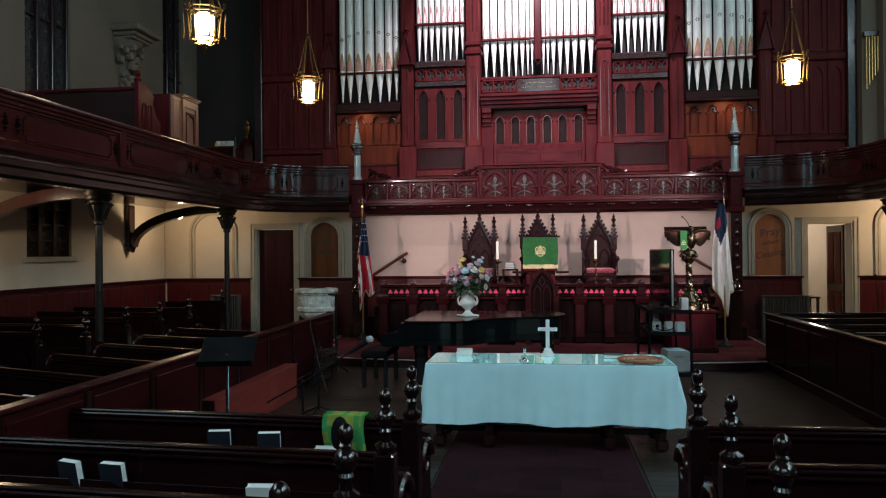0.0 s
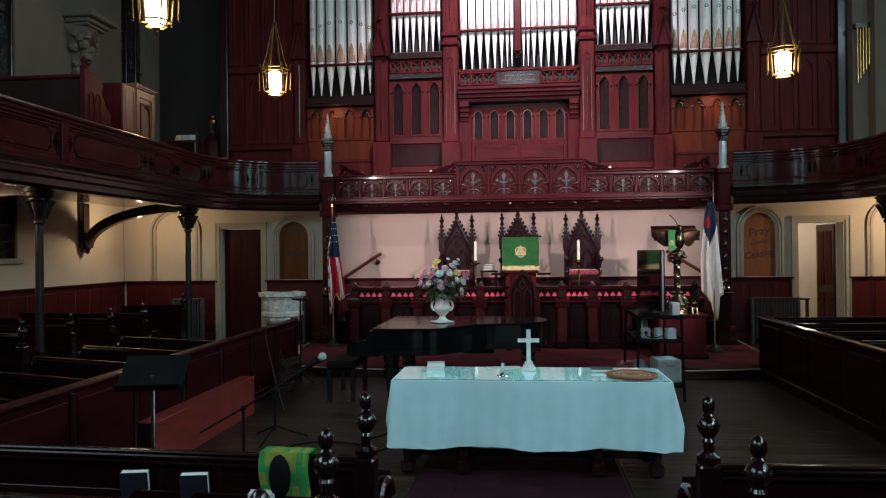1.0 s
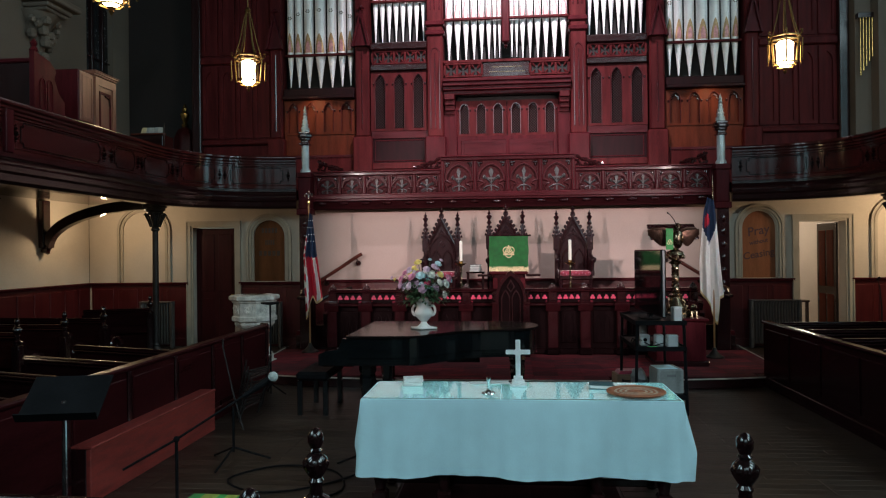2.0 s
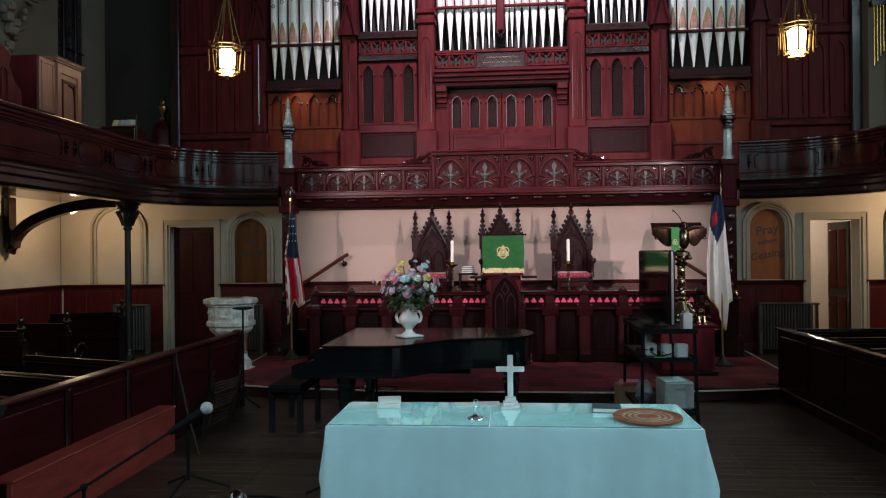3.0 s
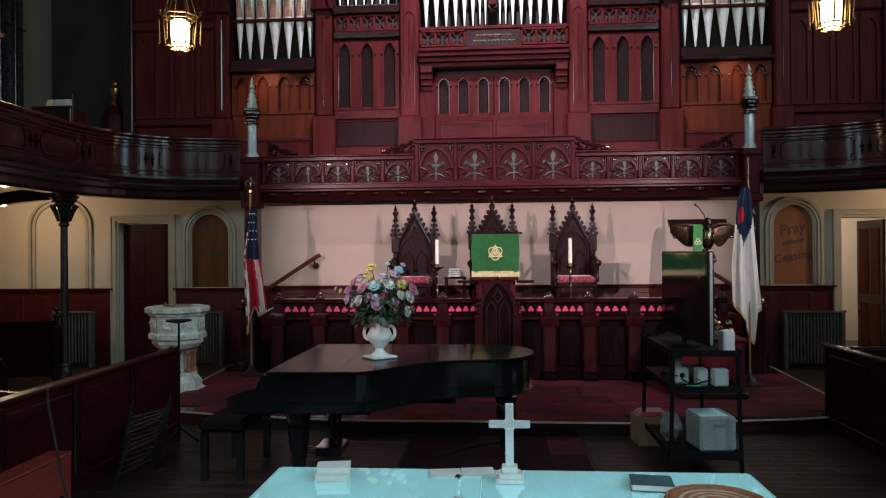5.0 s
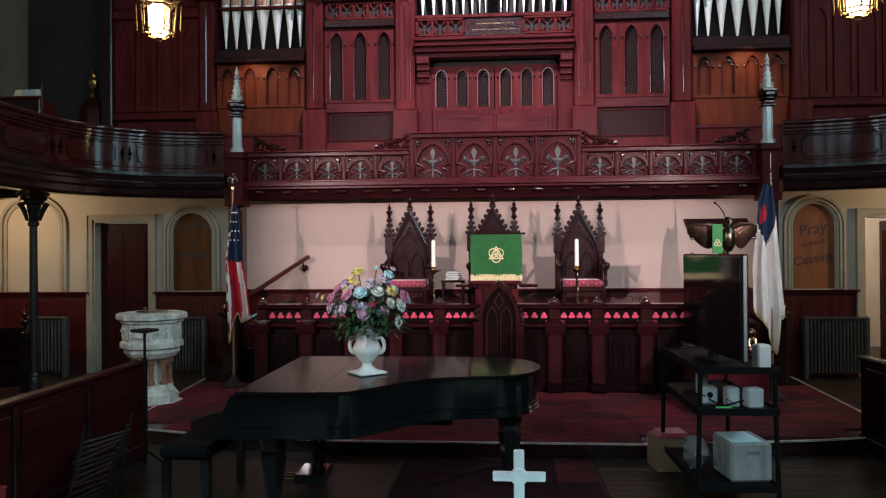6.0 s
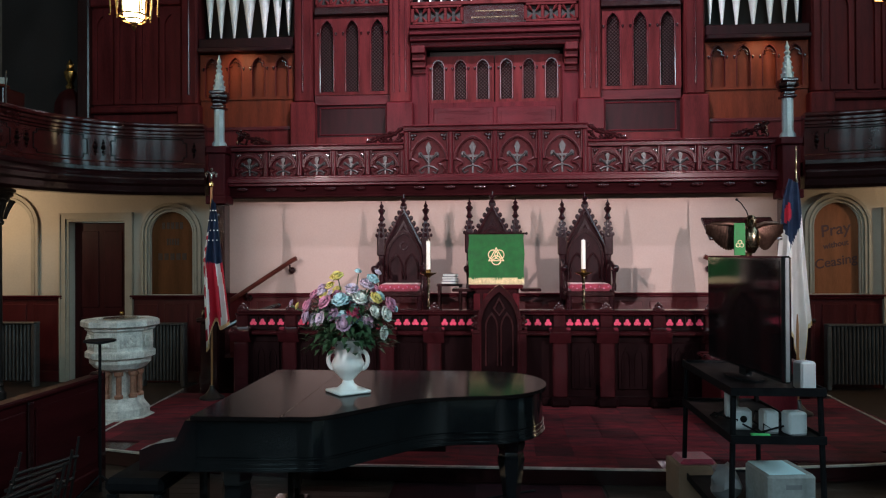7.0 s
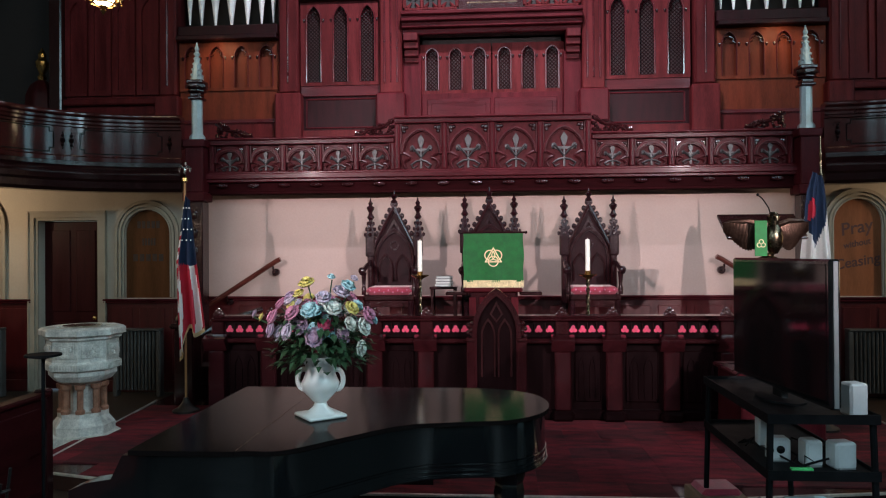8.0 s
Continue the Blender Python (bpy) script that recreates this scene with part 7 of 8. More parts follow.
# ---- television on a cart ----
t = thing("equipment_cart", "black metal equipment cart with three shelves", "cart", (1.7, 8.62, 0))
for x in (-0.26, 0.25):
    for y in (-0.55, 0.55):
        bm = B()
        tube(bm, [(x * 1.1, y * 1.02, 0.05), (x, y, 1.03)], 0.018, 8)
        lg = part("leg", bm, BLACKMETAL, t)
        bm = B()
        tube(bm, [(x * 1.1 - 0.012, y * 1.02, 0.03), (x * 1.1 + 0.012, y * 1.02, 0.03)], 0.03, 10)
        part("wheel", bm, BLACKMETAL, lg)
for z in (0.2, 0.74, 1.03):
    bm = B()
    box(bm, -0.28, 0.27, -0.58, 0.58, z, z + 0.012)
    sh = part("shelf", bm, BLACKMETAL, t)
    bm = B()
    ring = [(-0.285, -0.585), (0.275, -0.585), (0.275, 0.585), (-0.285, 0.585)]
    ribbon(bm, ring, [(x * 0.97, y * 0.985) for x, y in ring], "z", z - 0.02, z + 0.03, True)
    part("shelf_rim", bm, BLACKMETAL, sh)
t = thing("television", "large flat black television standing edge-on on the cart", "television", (1.66, 8.52, 1.045), 94.3)
bm = B()
box(bm, -0.6, 0.6, -0.03, 0.03, 0.06, 0.81, 0.012)
part("casing", bm, BLACK, t)
single("display", SCREEN, t, at=(-0.57, 0.57, 0.0302, 0.033, 0.1, 0.785), b=0.001)
# grey strip added for the highlight along the near edge of the casing
single("side_trim", GREYPLASTIC, t, at=(-0.606, -0.6, -0.012, 0.012, 0.07, 0.8), b=0.002)
single("stand_neck", BLACK, t, at=(-0.06, 0.06, -0.02, 0.02, 0.012, 0.07), b=0.005)
bm = B()
lathe(bm, [(0.2, 0), (0.2, 0.012), (0.1, 0.018)], 0, 0, 0, 24, 1.0, 0.6)
part("stand_base", bm, BLACKMETAL, t)
for x, y, w, d, h, z, nm, lab in ((1.88, 8.12, 0.05, 0.05, 0.17, 1.042, "speaker", "small white speaker on the cart top"), (1.56, 8.3, 0.055, 0.05, 0.13, 0.752, "webcam_box", "white boxy camera on the middle shelf"),
                                  (1.7, 8.22, 0.045, 0.05, 0.14, 0.752, "speaker", "small white speaker on the middle shelf"), (1.84, 8.18, 0.06, 0.05, 0.14, 0.752, "speaker", "small white speaker on the middle shelf"),
                                  (1.6, 8.62, 0.04, 0.05, 0.2, 0.752, "router", "upright white router box on the cart")):
    t = thing(nm, lab, nm.replace("_", " "), (x, y, z), random.Random(x).uniform(-12, 12))
    single("case", WHITEPLASTIC, t, at=(-w, w, -d, d, 0, h), b=0.012)
    if nm == "webcam_box":
        bm = B()
        c = h * 0.55
        prism(bm, [(w * 0.4 * math.cos(i * math.pi / 6), c + w * 0.4 * math.sin(i * math.pi / 6)) for i in range(12)], "y", -d - 0.004, -d + 0.002)
        part("lens", bm, BLACK, t, "round black lens")
    else:
        single("base_plate", GREYPLASTIC, t, at=(-w * 0.8, w * 0.8, -d * 1.1, d * 0.8, 0, 0.012), b=0.003)
t = thing("green_strip", "bright green tape strip on the cart shelf", "tape", (1.62, 8.12, 0.752))
single("tape", VEST, t, at=(-0.06, 0.05, -0.015, 0.015, 0, 0.012), b=0.002)
t = thing("cable_bundle", "tangled dark cables on the cart shelf", "cables", (1.66, 8.4, 0.752), kind="stuff")
bm = B()
rnd = random.Random(5)
for k in range(6):
    p = [Vector((rnd.uniform(-0.15, 0.15), rnd.uniform(-0.2, 0.2), 0.01))]
    for j in range(7):
        p.append(Vector((max(-0.2, min(0.2, p[-1].x + rnd.uniform(-0.08, 0.08))), max(-0.25, min(0.25, p[-1].y + rnd.uniform(-0.1, 0.1))), rnd.uniform(0.008, 0.07))))
    tube(bm, p, 0.006, 5)
part("cables", bm, BLACKMETAL, t)
t = thing("white_carton", "white cardboard box on the lower cart shelf", "box", (1.81, 8.3, 0.213), 6)
single("carton", CARTON, t, at=(-0.155, 0.145, -0.15, 0.2, 0, 0.29), b=0.02)
single("top_sheet", LINEN, t, at=(-0.15, 0.08, -0.14, 0.16, 0.29, 0.294), b=0.001)
single("handle_slot", GREYPLASTIC, t, at=(-0.05, 0.05, -0.153, -0.149, 0.2, 0.23), b=0.001)
t = thing("cardboard_box", "brown cardboard box beside the cart", "box", (1.5, 9.25, 0.0), 5)
single("carton", CARDBOARD, t, at=(-0.16, 0.16, -0.15, 0.15, 0, 0.28), b=0.006)
single("red_cloth", VELVET, t, at=(-0.13, 0.14, -0.13, 0.13, 0.26, 0.32), b=0.03)
t = thing("plastic_bag", "crumpled pale plastic bag on the lower shelf", "bag", (1.52, 8.5, 0.213))
bm = B()
ball(bm, (0, 0, 0.12), 0.13, 12, 8, 0.75, 1, 0.9)
for v in bm.verts:
    v.co += Vector((noise.noise(v.co * 18), noise.noise(v.co * 18 + Vector((5, 0, 0))), noise.noise(v.co * 18 + Vector((0, 9, 0))))) * 0.05
    v.co.z = max(0, v.co.z)
part("bag", bm, GREYPLASTIC, t)

# ---- brass eagle lectern ----
t = thing("eagle_lectern", "tarnished brass eagle lectern on a wooden pedestal", "lectern", (2.52, 11.08, 0.13))
single("pedestal", MAHOGANY, t, at=(-0.36, 0.36, -0.34, 0.34, 0.03, 0.66), b=0.012)
single("pedestal_foot", DARKWOOD, t, at=(-0.4, 0.4, -0.38, 0.38, 0, 0.08), b=0.02)
single("pedestal_top", MAHOGANY_X, t, at=(-0.4, 0.4, -0.38, 0.38, 0.66, 0.7), b=0.015)
for k in range(3):
    a = radians(200 + 120 * k)
    bm = B()
    c = Vector((0.28 * math.cos(a), 0.28 * math.sin(a), 0.7))
    ball(bm, c + Vector((0, 0, 0.07)), 0.07, 8, 6, 0.8, 1, 1)
    ball(bm, c + Vector((0.0, -0.03, 0.16)), 0.05, 8, 6)
    for dx in (-0.035, 0.035):
        tube(bm, [c + Vector((dx, -0.05, 0.1)), c + Vector((dx, -0.08, 0.01)), c + Vector((dx, -0.11, 0.012))], 0.018, 6)
    part("lion_foot", bm, OLDBRASS, t, "small brass lion foot")
bm = B()
lathe(bm, [(0.24, 0.7), (0.22, 0.76), (0.16, 0.8), (0.17, 0.84), (0.1, 0.95), (0.08, 1.0), (0.1, 1.03), (0.06, 1.06)], seg=16)
rnd = random.Random(2)
for k in range(40):
    a, z = rnd.random() * 6.28, rnd.uniform(0.72, 1.0)
    r = 0.24 - 0.5 * (z - 0.7)
    ball(bm, (r * math.cos(a), r * math.sin(a), z), rnd.uniform(0.015, 0.03), 6, 4)
part("column_base", bm, OLDBRASS, t)
bm = B()
for ph in range(3):
    tube(bm, [(0.03 * math.cos(ph * 2.09 + k * 0.6), 0.03 * math.sin(ph * 2.09 + k * 0.6), 1.05 + 0.45 * k / 30) for k in range(31)], 0.03, 6)
part("twisted_column", bm, OLDBRASS, t)
bm = B()
lathe(bm, [(0.04, 1.48), (0.1, 1.52), (0.05, 1.56), (0.12, 1.6), (0.14, 1.64), (0.12, 1.69), (0.05, 1.72), (0.07, 1.75)], seg=16)
for k in range(8):
    a = k * math.pi / 4
    ball(bm, (0.13 * math.cos(a), 0.13 * math.sin(a), 1.61), 0.03, 6, 4)
part("capital", bm, OLDBRASS, t)
bm = B()
lathe(bm, [(0.035, 1.74), (0.07, 1.8), (0.085, 1.88), (0.07, 1.96), (0.045, 2.0), (0.05, 2.04), (0.055, 2.08), (0.03, 2.12)], 0.03, -0.06, 0, 14)
tube(bm, [(0.03, -0.1, 2.08), (0.03, -0.14, 2.07), (0.03, -0.155, 2.04)], [0.025, 0.015, 0.005], 6)
eagle = part("eagle", bm, OLDBRASS, t, "spread-winged brass eagle")
for s in (-1, 1):
    for k in range(11):
        bm = B()
        u = k / 10
        span = 1.0 if s < 0 else 0.74
        root = Vector((0.03 + s * span * (0.4 - 0.33 * u), -0.02, 2.03 - 0.03 * u))
        tip = Vector((0.03 + s * span * (0.36 - 0.22 * u), 0.02 - 0.004 * k, 1.9 - 0.13 * math.sin(u * 2.2)))
        tube(bm, [root, root.lerp(tip, 0.6) + Vector((s * 0.02, -0.01, 0)), tip], [0.03, 0.036, 0.008], 6, 0.4)
        part("feather", bm, WINGBRONZE, eagle)
    bm = B()
    tube(bm, [(0.03 + s * 0.05, -0.03, 2.0), (0.03 + s * span * 0.2, -0.03, 2.04), (0.03 + s * span * 0.36, -0.01, 2.04), (0.03 + s * span * 0.43, 0.02, 2.01)], [0.03, 0.024, 0.02, 0.012], 7)
    part("wing_arm", bm, WINGBRONZE, eagle)
bm = B()
box(bm, -0.38, 0.34, -0.02, 0.01, -0.2, 0.2, 0.006)
moved(bm, pose(0.02, 0.16, 2.0, 35, 0, 0) @ pose(0, 0, 0, 90, 0, 0))
part("book_rest", bm, DARKWOOD, t, "sloping dark book rest")
bm = B()
box(bm, -0.16, -0.05, -0.13, -0.12, 1.72, 2.04, 0.003)
st = part("green_stole", bm, GREEN, t, "green stole with gold emblem")
bm = B()
for dx, dz in ((-0.018, -0.01), (0.018, -0.01), (0, 0.02)):
    pts = [(-0.105 + dx + 0.022 * math.cos(i * math.pi / 8), 1.83 + dz + 0.022 * math.sin(i * math.pi / 8)) for i in range(16)]
    ribbon(bm, pts, [(-0.105 + dx + (x + 0.105 - dx) * 0.7, 1.83 + dz + (z - 1.83 - dz) * 0.7) for x, z in pts], "y", -0.135 - dz * 0.03, -0.131, True)
part("stole_emblem", bm, GOLD, st)
bm = B()
tube(bm, [(0.02, -0.05, 2.06), (-0.02, -0.08, 2.16), (-0.08, -0.1, 2.24), (-0.12, -0.11, 2.27)], 0.006, 6)
ball(bm, (-0.125, -0.11, 2.275), 0.014, 6, 5)
part("microphone", bm, BLACKMETAL, t, "thin gooseneck microphone")

# ---- stands, microphone, cables ----
t = thing("music_stand", "black music stand with a wide sloping desk", "music stand", (-2.3, 3.3, 0), 12, group="music stands")
bm = B()
box(bm, -0.2, 0.2, -0.004, 0.004, 0.0, 0.32, 0.002)
box(bm, -0.2, 0.2, -0.05, 0.0, 0.0, 0.008)
moved(bm, pose(0, -0.08, 1.02, -55, 0, 0))
part("desk", bm, BLACKMETAL, t)
bm = B()
tube(bm, [(0, 0.02, 0.05), (0, 0.02, 1.1)], 0.013, 8)
part("pole", bm, SILVER, t)
for k in range(3):
    a = k * 2.094
    bm = B()
    tube(bm, [(0, 0.02, 0.18), (0.28 * math.cos(a), 0.02 + 0.28 * math.sin(a), 0.012)], 0.01, 6)
    part("leg", bm, BLACKMETAL, t)
t = thing("microphone_stand", "black tripod stand with a leaning silver pole", "mic stand", (-2.44, 6.0, 0), group="microphone stands")
bm = B()
tube(bm, [(0, 0, 0.1), (0, 0, 0.5)], 0.012, 8)
part("shaft", bm, BLACKMETAL, t)
bm = B()
tube(bm, [(0.1, -0.02, 0.3), (0.0, 0, 0.62), (-0.1, 0.03, 1.02), (-0.1, 0.03, 1.1)], 0.008, 8)
part("leaning_pole", bm, IRON, t)
for k in range(3):
    a = k * 2.094 + 0.4
    bm = B()
    tube(bm, [(0, 0, 0.14), (0.32 * math.cos(a), 0.32 * math.sin(a), 0.012)], 0.01, 6)
    part("leg", bm, BLACKMETAL, t)
t = thing("boom_microphone", "grey ball microphone on a black boom stand", "microphone", (-1.78, 3.5, 0), group="microphone stands")
bm = B()
tube(bm, [(0, 0, 0.05), (0, 0, 0.86)], 0.009, 8)
ball(bm, (0, 0, 0.86), 0.018, 8, 5)
part("shaft", bm, BLACKMETAL, t)
bm = B()
tube(bm, [(-0.25, -0.1, 0.72), (0, 0, 0.86), (0.42, 0.16, 1.13)], 0.0065, 8)
part("boom", bm, BLACKMETAL, t)
bm = B()
ball(bm, (0.48, 0.18, 1.17), 0.029, 10, 7)
part("microphone_head", bm, PALEGREY, t, "grey ball-shaped microphone head")
bm = B()
tube(bm, [(0.33, 0.125, 1.07), (0.46, 0.17, 1.155)], [0.014, 0.022], 8)
part("microphone_body", bm, BLACKMETAL, t)
for k in range(3):
    a = k * 2.094 + 1.0
    bm = B()
    tube(bm, [(0, 0, 0.12), (0.3 * math.cos(a), 0.3 * math.sin(a), 0.012)], 0.01, 6)
    part("leg", bm, BLACKMETAL, t)
t = thing("low_stand", "tall thin black stand with a round top plate", "stand", (-3.12, 9.05, 0), group="music stands")
bm = B()
tube(bm, [(0, 0, 0.02), (0, 0, 1.2)], 0.012, 8)
part("pole", bm, BLACKMETAL, t)
bm = B()
lathe(bm, [(0.02, 1.18), (0.12, 1.2), (0.12, 1.215)], seg=14)
part("top_plate", bm, BLACKMETAL, t)
for k in range(3):
    a = k * 2.094
    bm = B()
    tube(bm, [(0, 0, 0.15), (0.2 * math.cos(a), 0.2 * math.sin(a), 0.012)], 0.01, 6)
    part("leg", bm, BLACKMETAL, t)
for k in range(4):
    t = thing("folded_stand", "folded dark metal stand leaning by the partition", "folding stand", (-3.02 + 0.06 * k, 8.2 - 0.16 * k, 0), 70 + 5 * k, group="folded stands by the partition")
    for x in (-0.24, 0.24):
        bm = B()
        tube(bm, [(x, 0.1, 0.012), (x * 0.9, -0.05, 0.62 - 0.05 * k)], 0.01, 6)
        part("side_rail", bm, IRON, t)
    for z in (0.15, 0.32, 0.48):
        bm = B()
        tube(bm, [(-0.23, 0.1 - 0.15 * z / 0.6, z), (0.23, 0.1 - 0.15 * z / 0.6, z)], 0.012, 6)
        part("crossbar", bm, IRON, t)
for pts, nm in (([(-1.95, 4.6), (-1.6, 4.9), (-1.3, 5.3), (-1.5, 5.8), (-2.0, 5.9), (-2.3, 5.5), (-1.9, 5.2), (-1.4, 5.5), (-1.1, 6.2), (-1.3, 7.0)], "floor_cable"), ([(-1.5, 6.0), (-1.3, 6.5), (-1.35, 7.2), (-1.45, 7.9)], "floor_cable"),
                ([(-0.55, 8.6), (-0.2, 9.0), (0.1, 9.2), (0.3, 9.3)], "floor_cable")):
    bm = B()
    tube(bm, [(p.x, p.y, 0.012) for p in smooth_path(pts, 5)], 0.008, 6)
    tagged(part(nm, bm, BLACKMETAL), "black cable lying loosely on the floor", "cable", "cables on the floor")

t = thing("reading_microphone", "thin black gooseneck microphone on a floor pole", "microphone", (5.75, 11.6, 0), group="microphone stands")
bm = B()
lathe(bm, [(0.13, 0), (0.13, 0.02), (0.02, 0.04)], seg=14)
part("base", bm, BLACKMETAL, t)
bm = B()
tube(bm, [(0, 0, 0.03), (0, 0, 0.95), (-0.02, 0, 1.2), (-0.05, 0, 1.36)], [0.012, 0.012, 0.007, 0.006], 8)
part("gooseneck", bm, IRON, t)
bm = B()
tube(bm, [(-0.07, 0, 1.35), (-0.02, 0, 1.385)], [0.014, 0.018], 8)
part("capsule", bm, BLACKMETAL, t)

# ---- partitions, pews ----
t = thing("choir_partition", "long low panelled mahogany partition", "partition", (-3.3, 0, 0))
single("body", PARTITION, t, at=(-0.03, 0.03, 2.1, 9.3, 0, 0.86), b=0.005)
single("cap_rail", PARTITION, t, at=(-0.06, 0.06, 2.06, 9.34, 0.86, 0.9), b=0.012)
single("base_rail", PARTITION, t, at=(-0.045, 0.045, 2.1, 9.32, 0, 0.14), b=0.01)
for k in range(8):
    y = 2.15 + 7.1 * k / 8
    single("panel", PARTITION, t, at=(0.03, 0.045, y + 0.1, y + 7.1 / 8 - 0.02, 0.2, 0.8), b=0.008)
    single("stile", DARKWOOD, t, at=(0.03, 0.055, y, y + 0.06, 0.14, 0.86), b=0.01)
single("end_post", DARKWOOD, t, at=(-0.05, 0.05, 9.28, 9.38, 0, 0.92), b=0.015)
t = thing("red_bench_box", "long low red painted wooden bench box", "bench", (0, 0, 0))
single("front", REDBOX, t, at=(-3.14, -3.1, 4.88, 7.18, 0.0, 0.41), b=0.006)
single("seat", REDBOX, t, at=(-3.262, -3.09, 4.88, 7.18, 0.41, 0.43), b=0.006)
single("end", REDBOX, t, at=(-3.26, -3.14, 7.14, 7.18, 0.0, 0.41), b=0.004)
single("end", DARKWOOD, t, at=(-3.26, -3.14, 4.88, 4.92, 0.0, 0.41), b=0.004)
t = thing("choir_partition_east", "dark panelled partition closing the east pews", "partition", (3.46, 0, 0))
single("body", PEW, t, at=(-0.03, 0.03, 5.2, 9.95, 0, 0.84), b=0.005)
single("cap_rail", PEW, t, at=(-0.055, 0.055, 5.15, 9.98, 0.84, 0.88), b=0.014)
single("base_rail", PEW, t, at=(-0.05, 0.05, 5.2, 9.97, 0, 0.14), b=0.01)
for k in range(5):
    y = 5.3 + 4.6 * k / 5
    single("panel", PEW, t, at=(-0.045, -0.03, y + 0.06, y + 0.84, 0.2, 0.78), b=0.008)


def newel(t, x, y, tall):
    bm = B()
    box(bm, x - 0.055, x + 0.055, y - 0.055, y + 0.055, 0, tall - 0.34, 0.012)
    part("newel_post", bm, NEWELWOOD, t)
    bm = B()
    lathe(bm, [(0.05, tall - 0.34), (0.06, tall - 0.32), (0.06, tall - 0.3), (0.03, tall - 0.28), (0.026, tall - 0.24), (0.034, tall - 0.225), (0.026, tall - 0.21), (0.04, tall - 0.19), (0.054, tall - 0.165), (0.052, tall - 0.135), (0.036, tall - 0.115), (0.022, tall - 0.105), (0.03, tall - 0.095), (0.022, tall - 0.085), (0.034, tall - 0.06), (0.034, tall - 0.03), (0.02, tall - 0.008), (0.006, tall)], x, y, 0, 12)
    for k in range(8):
        a = k * math.pi / 4
        ball(bm, (x + 0.046 * math.cos(a), y + 0.046 * math.sin(a), tall - 0.15), 0.014, 6, 4)
    part("finial", bm, NEWELWOOD, t)


def pew(at, rz, wide, newel_side, tall=1.12, back=0.85, label="dark varnished wooden pew with a moulded top rail"):
    """A pew whose back stands on its own x axis; it faces +y."""
    t = thing("pew", label, "pew", at, rz, group="pews of the nave")
    bm = B()
    box(bm, 0, wide, -0.02, 0.02, 0.08, back, 0.004)
    part("back", bm, PEW, t)
    bm = B()
    box(bm, -0.01, wide + 0.01, -0.05, 0.03, back, back + 0.025, 0.008)
    box(bm, -0.01, wide + 0.01, -0.035, 0.02, back + 0.025, back + 0.045, 0.008)
    tube(bm, [(0, -0.03, back - 0.02), (wide, -0.03, back - 0.02)], 0.016, 8)
    part("top_rail", bm, PEW, t)
    single("seat", PEW, t, at=(0, wide, 0.02, 0.42, 0.42, 0.45), b=0.01)
    single("book_rack", PEW, t, at=(0.05, wide - 0.05, -0.1, -0.02, 0.46, 0.48), b=0.004)
    single("book_rack_rail", PEW, t, at=(0.05, wide - 0.05, -0.11, -0.1, 0.46, 0.58), b=0.004)
    for x in (0, wide):
        bm = B()
        prism(bm, [(-0.05, 0), (-0.05, back - 0.05), (0.08, back - 0.08), (0.16, 0.66), (0.28, 0.62), (0.42, 0.58), (0.46, 0.5), (0.42, 0.3), (0.46, 0)], "x", x - 0.025, x + 0.025)
        part("end_panel", bm, PEW, t)
    if newel_side is not None:
        x = 0 if newel_side < 0 else wide
        newel(t, x, -0.02, tall)
        bm = B()
        tube(bm, [(x + newel_side * 0.04, 0.2 + (0.17 - 0.0095 * k) * math.cos(k * 0.5), 0.46 + (0.14 - 0.008 * k) * math.sin(k * 0.5)) for k in range(15)], [0.03 - 0.0012 * k for k in range(15)], 7)
        part("scroll_carving", bm, CARVED, t)
    return t


for k in range(5):
    y = -0.41 + 0.79 * k
    for s in (-1, 1):
        w = 2.44
        if s < 0:
            pew((-0.8 - w * math.cos(radians(3)), y + w * math.sin(radians(3)), 0), -3.0, w, 1, back=0.73)
        else:
            pew((0.96, y, 0), 2.0, w + 0.1, -1, back=0.73)
for k in range(6):
    y0 = 2.95 + 0.88 * k
    w, a = 1.75, 18.0
    pew((-3.42 - w * math.cos(radians(a)), y0 + w * math.sin(radians(a)), 0), -a, w, None, back=0.76)
for k in range(6):
    pew((-8.45, 5.6 + 0.98 * k, 0), -4, 2.3, 1, 1.08, label="dark wooden side pew with turned newel finial")
for k in range(5):
    pew((3.52, 9.55 - 0.88 * k, 0), 4, 2.6, None, label="dark wooden side pew behind the east partition")
t = pew((-7.5, 12.0, 0), 20, 1.1, 1, 1.12, label="short mahogany pew with a red seat cushion near the corner")
single("cushion", VELVET, t, at=(0.03, 1.07, 0.04, 0.42, 0.45, 0.5), b=0.02)

# books and a vest on the pews
def book_at(x, y, z, rz, tilt, c, lab):
    t = thing("hymn_book", lab, "book", (x, y, z), rz, group="hymn books in the pews")
    for nm, m, q in (("page_block", PAPER, (-0.07, 0.07, -0.019, 0.019, 0.003, 0.2)), ("cover", c, (-0.074, 0.074, -0.0225, -0.0192, 0, 0.203)), ("cover", c, (-0.074, 0.074, 0.0192, 0.0225, 0, 0.203))):
        bm = B()
        box(bm, *q, 0.001)
        moved(bm, pose(0, 0, 0, tilt, 0, 0))
        part(nm, bm, m, t)


